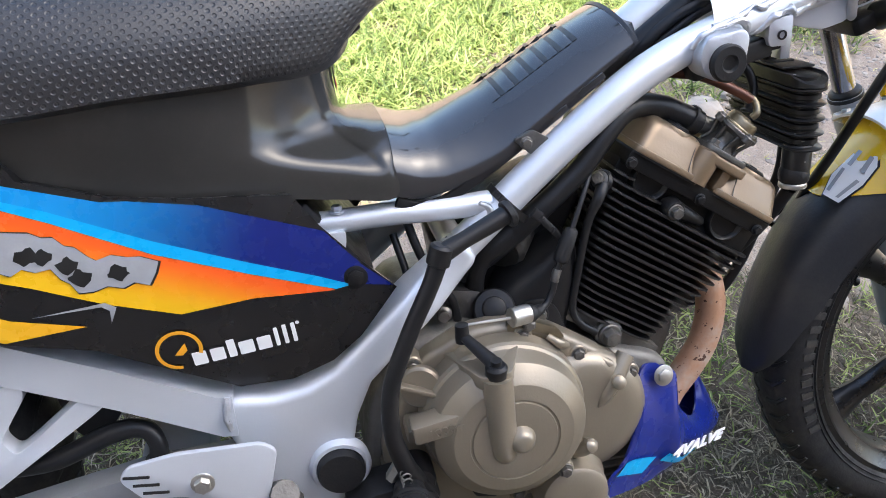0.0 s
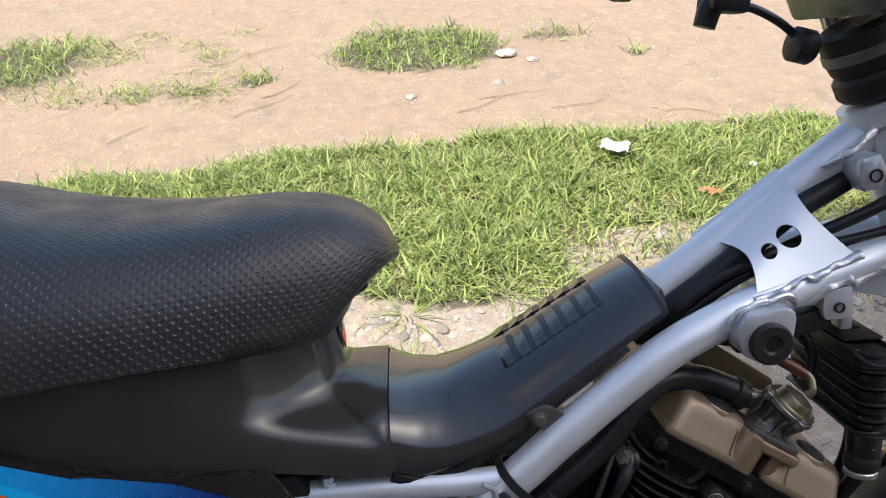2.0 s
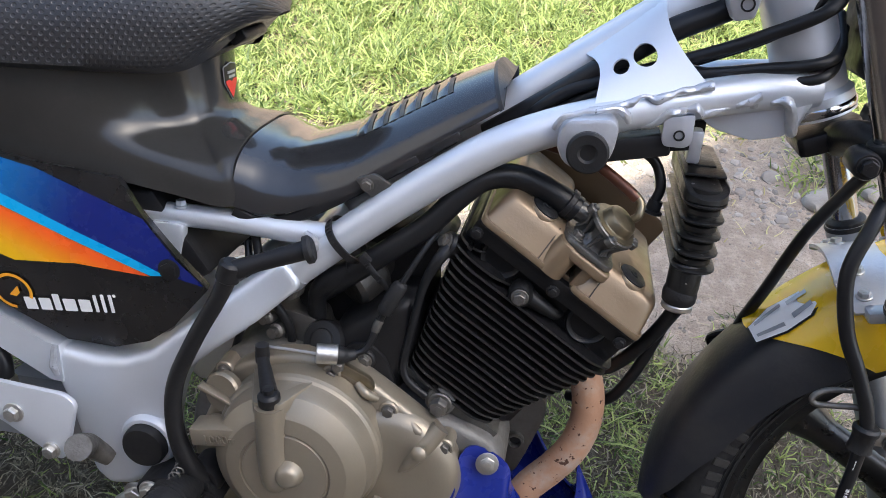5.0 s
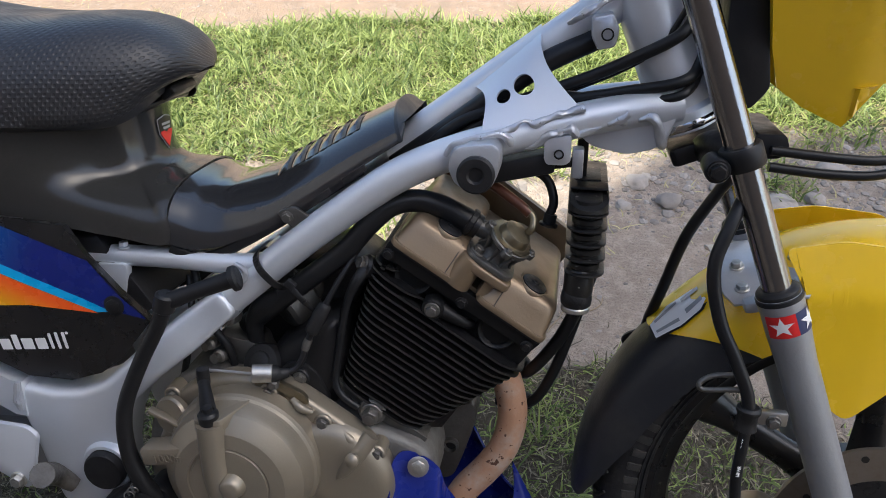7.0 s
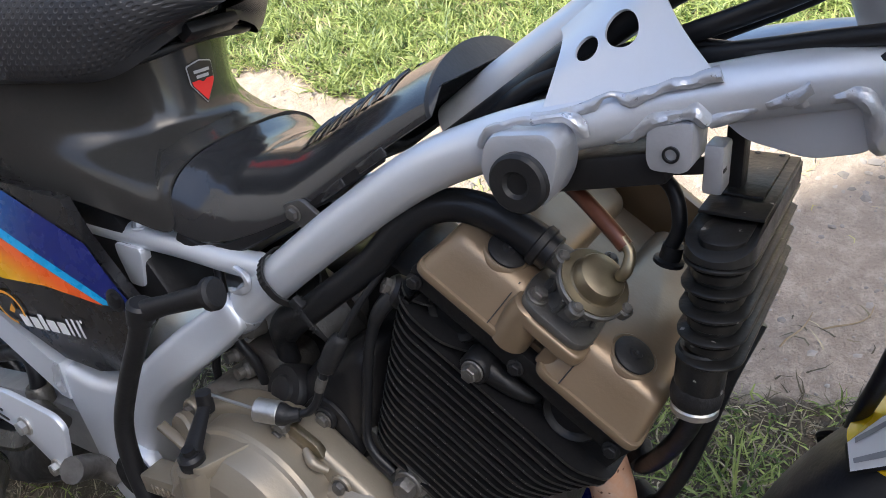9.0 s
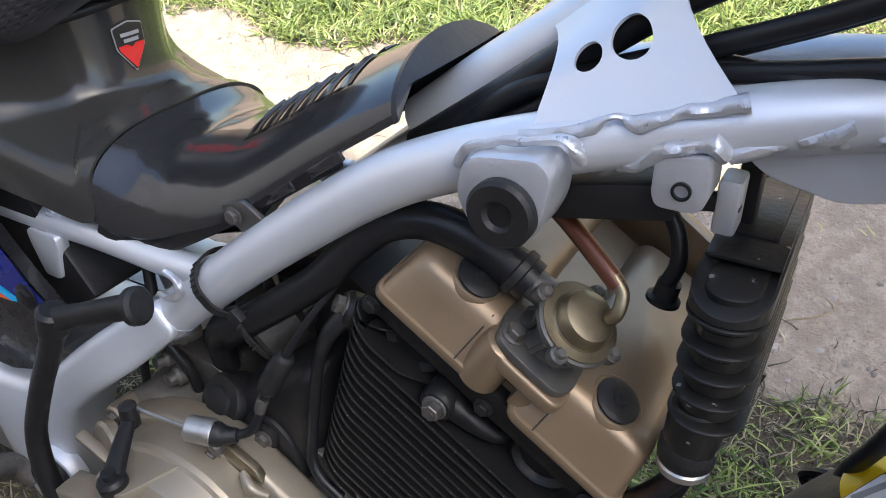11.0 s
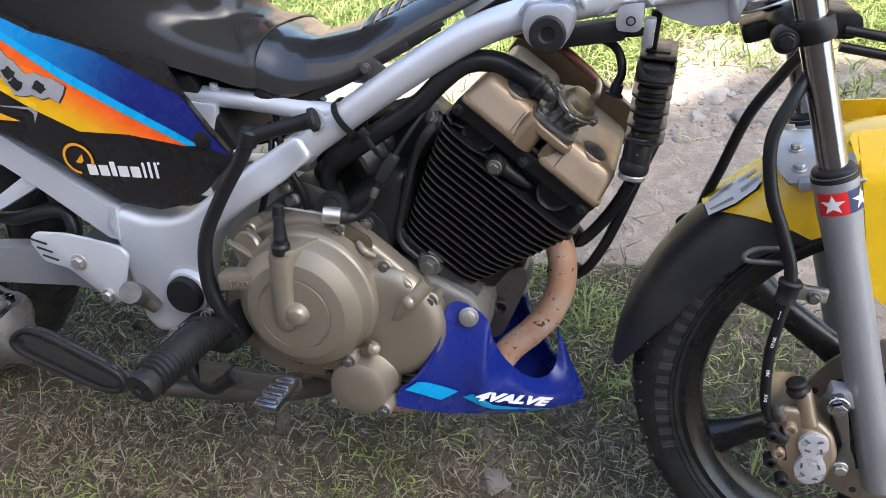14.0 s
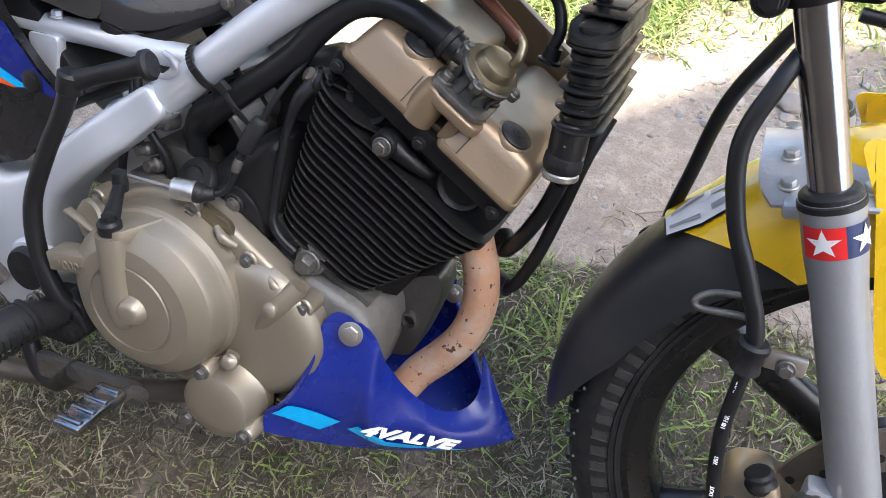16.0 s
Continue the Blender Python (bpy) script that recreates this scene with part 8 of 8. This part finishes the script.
part("stand_tube", sweep([(-0.228, -0.128, 0.238), (-0.250, -0.13, 0.222), (-0.258, -0.126, 0.206)], [0.007, 0.006, 0.005], 12, 4), STEEL, fm)
pd = part("brake_pedal", sweep([(-0.215, -0.146, 0.232), (-0.200, -0.152, 0.206), (-0.178, -0.156, 0.200), (-0.160, -0.158, 0.214), (-0.145, -0.160, 0.228)], [0.008, 0.0088, 0.0088, 0.0088, 0.010], 16, 7), BLACK_METAL, bike, "bent black brake pedal rod with chromed pad")
part("pedal_arm", slab(soft_poly([(-0.190, 0.206), (-0.080, 0.214), (-0.072, 0.228), (-0.080, 0.236), (-0.190, 0.232)], 0.004), -0.162, -0.154, 0.0015, 2), PEWTER, pd, "flat grey pedal arm")
part("pedal_neck", sweep([(-0.078, -0.158, 0.226), (-0.070, -0.175, 0.246), (-0.064, -0.198, 0.258)], [0.006, 0.005, 0.005], 12, 4), STEEL_DARK, pd)
pc = Vector((-0.068, -0.221, 0.2635))
pad = part("pedal_pad", block(pc, (0.024, 0.052, 0.009), 0.0025), CHROME, pd, "ribbed chromed pedal pad")
for k in range(4):
    part("pad_rib", block(pc + Vector((0, -0.0195 + 0.013 * k, 0.005)), (0.021, 0.0060, 0.004), 0.0016), CHROME, pad)

gd = part("heel_guard", slab(soft_poly([(-0.392, 0.334), (-0.384, 0.345), (-0.346, 0.350), (-0.280, 0.347), (-0.269, 0.338), (-0.283, 0.284), (-0.290, 0.275), (-0.304, 0.283), (-0.346, 0.309), (-0.376, 0.312)], 0.006), -0.150, -0.144, 0.002, 2), SILVER, bike, "silver alloy heel guard plate with slots")
for k in range(3):
    part("slot", block((-0.378 + 0.006 * k, -0.1503, 0.3355 - 0.0085 * k), (0.020, 0.0012, 0.0026), 0.0005, Matrix.Rotation(radians(8), 3, "Y")), DECAL_DARK, gd)
bolt("guard_bolt", (-0.330, -0.150, 0.320), (0, -1, 0), 0.0070, gd, STEEL, 0.007)
bolt("guard_bolt", (-0.298, -0.150, 0.286), (0, -1, 0), 0.0062, gd, STEEL, 0.007)
part("guard_stay", sweep([(-0.268, -0.155, 0.298), (-0.275, -0.13, 0.280), (-0.262, -0.12, 0.262)], [0.012, 0.011, 0.008], 12, 4), STEEL_DARK, gd)
mc = part("rear_brake_cylinder", sweep([(-0.500, -0.090, 0.320), (-0.450, -0.100, 0.330), (-0.398, -0.104, 0.350), (-0.374, -0.106, 0.350), (-0.366, -0.110, 0.336), (-0.368, -0.112, 0.320)], [0.006, 0.0085, 0.0085, 0.008, 0.0075, 0.008], 14, 6), HOSE, bike, "black rear brake hose and cylinder")
part("union", lathe([(0.010, 0.0), (0.012, 0.003), (0.012, 0.018), (0.008, 0.022)], (-0.368, -0.112, 0.326), (0.1, 0, -1), 20), PEWTER, mc)
part("cylinder_body", sweep([(-0.368, -0.118, 0.312), (-0.352, -0.120, 0.304), (-0.330, -0.120, 0.298)], 0.010, 14, 3), PEWTER, mc)

swing = bmesh.new()
skin(swing, [[(x, y, z) for y, z in ((-0.108, z0), (-0.082, z0), (-0.082, z1), (-0.108, z1))] for x, z0, z1 in ((-0.215, 0.262, 0.312), (-0.38, 0.260, 0.308), (-0.56, 0.232, 0.276), (-0.76, 0.235, 0.268))])
bevel(swing, 0.004, 2)
swing = part("swingarm", swing, FORK_GREY, bike, "dull silver square swingarm")
mirrored(swing)
part("swingarm_cross", block((-0.36, 0, 0.288), (0.06, 0.17, 0.04), 0.006), SILVER_ROUGH, swing)

RAX = Vector((-0.735, 0, 0.262))
rw = thing("rear_wheel", "", "", None)
rw.parent = bike
rt = part("tyre", ring([(0.206, -0.034), (0.212, -0.040), (0.226, -0.046), (0.246, -0.044), (0.258, -0.032), (0.266, -0.014), (0.267, 0.0), (0.266, 0.014), (0.258, 0.032), (0.246, 0.044), (0.226, 0.046), (0.212, 0.040), (0.206, 0.034)], RAX, (0, 1, 0), 100), TYRE, rw, "black rear tyre", sharp=70)
for i in range(54):
    a = 2 * math.pi * i / 54
    e0, e1 = (Vector((math.cos(a + s), 0, math.sin(a + s))) for s in (0.0, 0.06))
    for side in (-1, 1):
        part("tread_groove", sweep([RAX + e0 * 0.2560 + Vector((0, side * 0.0345, 0)), RAX + e1 * 0.2655 + Vector((0, side * 0.016, 0)), RAX + e1 * 0.2668 + Vector((0, side * 0.002, 0))], [0.001, 0.0022, 0.001], 5, 2), DECAL_DARK, rt)
part("rim", ring([(0.207, -0.034), (0.200, -0.034), (0.184, -0.020), (0.182, 0.0), (0.184, 0.020), (0.200, 0.034), (0.207, 0.034), (0.197, 0.0)], RAX, (0, 1, 0), 90), RIM, rw, "black rear rim")
part("hub", lathe([(0.05, -0.05), (0.055, -0.04), (0.055, 0.04), (0.05, 0.05)], RAX, (0, 1, 0), 32), RIM, rw)
for a in range(0, 360, 60):
    e = Vector((math.cos(radians(a + 20)), 0, math.sin(radians(a + 20))))
    part("spoke", sweep([RAX + e * 0.05, RAX + e * 0.12, RAX + e * 0.19], [0.018, 0.014, 0.02], 10, 4), RIM, rw)
part("rear_disc", ring([(0.07, -0.0018), (0.105, -0.0018), (0.105, 0.0018), (0.07, 0.0018)], RAX + Vector((0, -0.065, 0)), (0, 1, 0), 60), DISC_STEEL, rw, "rear brake disc")
part("inner_guard", slab(soft_poly([(-0.44, 0.44), (-0.40, 0.40), (-0.40, 0.34), (-0.43, 0.30), (-0.45, 0.33), (-0.46, 0.42)], 0.008), -0.05, 0.05, 0.004), BLACK_METAL, bike, "black inner rear mudguard")

M_AX = Vector((0.875, 0.06, -0.34)).normalized()
M_END = Vector((-0.411, -0.188, 0.232))
muf = part("silencer", lathe([(0.043, 0.003), (0.0465, 0.0), (0.0475, -0.004), (0.0465, -0.009), (0.0457, -0.011), (0.0457, -0.45), (0.034, -0.47)], M_END, M_AX, 48), CHROME_DULL, bike, "chromed silencer with dust and pitting", sharp=25)
part("end_cap", lathe([(0.0445, 0.0005), (0.041, 0.006), (0.028, 0.016), (0.018, 0.030), (0.016, 0.045)], M_END, M_AX, 40), STEEL_DARK, muf, "grimy dark end cap")
part("rim_band", ring([(0.0460, -0.016), (0.0482, -0.013), (0.0482, -0.003), (0.0460, 0.0)], M_END, M_AX, 48), CHROME_DULL, muf)
part("band_clip", block(M_END + Vector((0.012, -0.010, 0.0475)), (0.014, 0.012, 0.008), 0.002), STEEL_DARK, muf)
pipe = part("link_pipe", sweep([M_END + M_AX * 0.02, M_END + M_AX * 0.08, Vector((-0.30, -0.15, 0.175)), Vector((-0.24, -0.11, 0.150)), Vector((-0.14, -0.08, 0.150)), Vector((-0.06, -0.06, 0.175))], [0.013, 0.0115, 0.011, 0.011, 0.012, 0.014], 20, 6), PIPE_DARK, bike, "grimy brown link pipe")
hs = part("heat_shield", slab(soft_poly([(-0.385, 0.246), (-0.368, 0.262), (-0.340, 0.262), (-0.262, 0.236), (-0.248, 0.222), (-0.256, 0.206), (-0.286, 0.204), (-0.372, 0.228)], 0.010, 5), -0.206, -0.196, 0.003, 2), GLOSS_BLACK, bike, "black heat shield with a rubber rim")
part("rim", sweep([(x, -0.206, z) for x, z in round_poly([(-0.383, 0.242), (-0.366, 0.259), (-0.340, 0.259), (-0.300, 0.246), (-0.262, 0.233), (-0.251, 0.221), (-0.258, 0.209), (-0.284, 0.207), (-0.330, 0.219), (-0.370, 0.230)], 3)] + [(-0.383, -0.206, 0.242)], 0.0032, 8, 1, curve=False), RUBBER, hs, "rubber edge trim")
part("side_stand", sweep([(-0.12, 0.09, 0.20), (-0.16, 0.17, 0.10), (-0.18, 0.245, 0.115)], 0.010, 14, 4), STEEL_DARK, bike, "steel side stand")
part("battery_box", block((-0.36, 0.0, 0.47), (0.20, 0.13, 0.12), 0.01), BLACK_METAL, bike, "black box behind the side panels")
part("frame_cross", sweep([(-0.10, -0.08, 0.46), (-0.10, 0.08, 0.46)], 0.012, 14, 2), SILVER, bike)
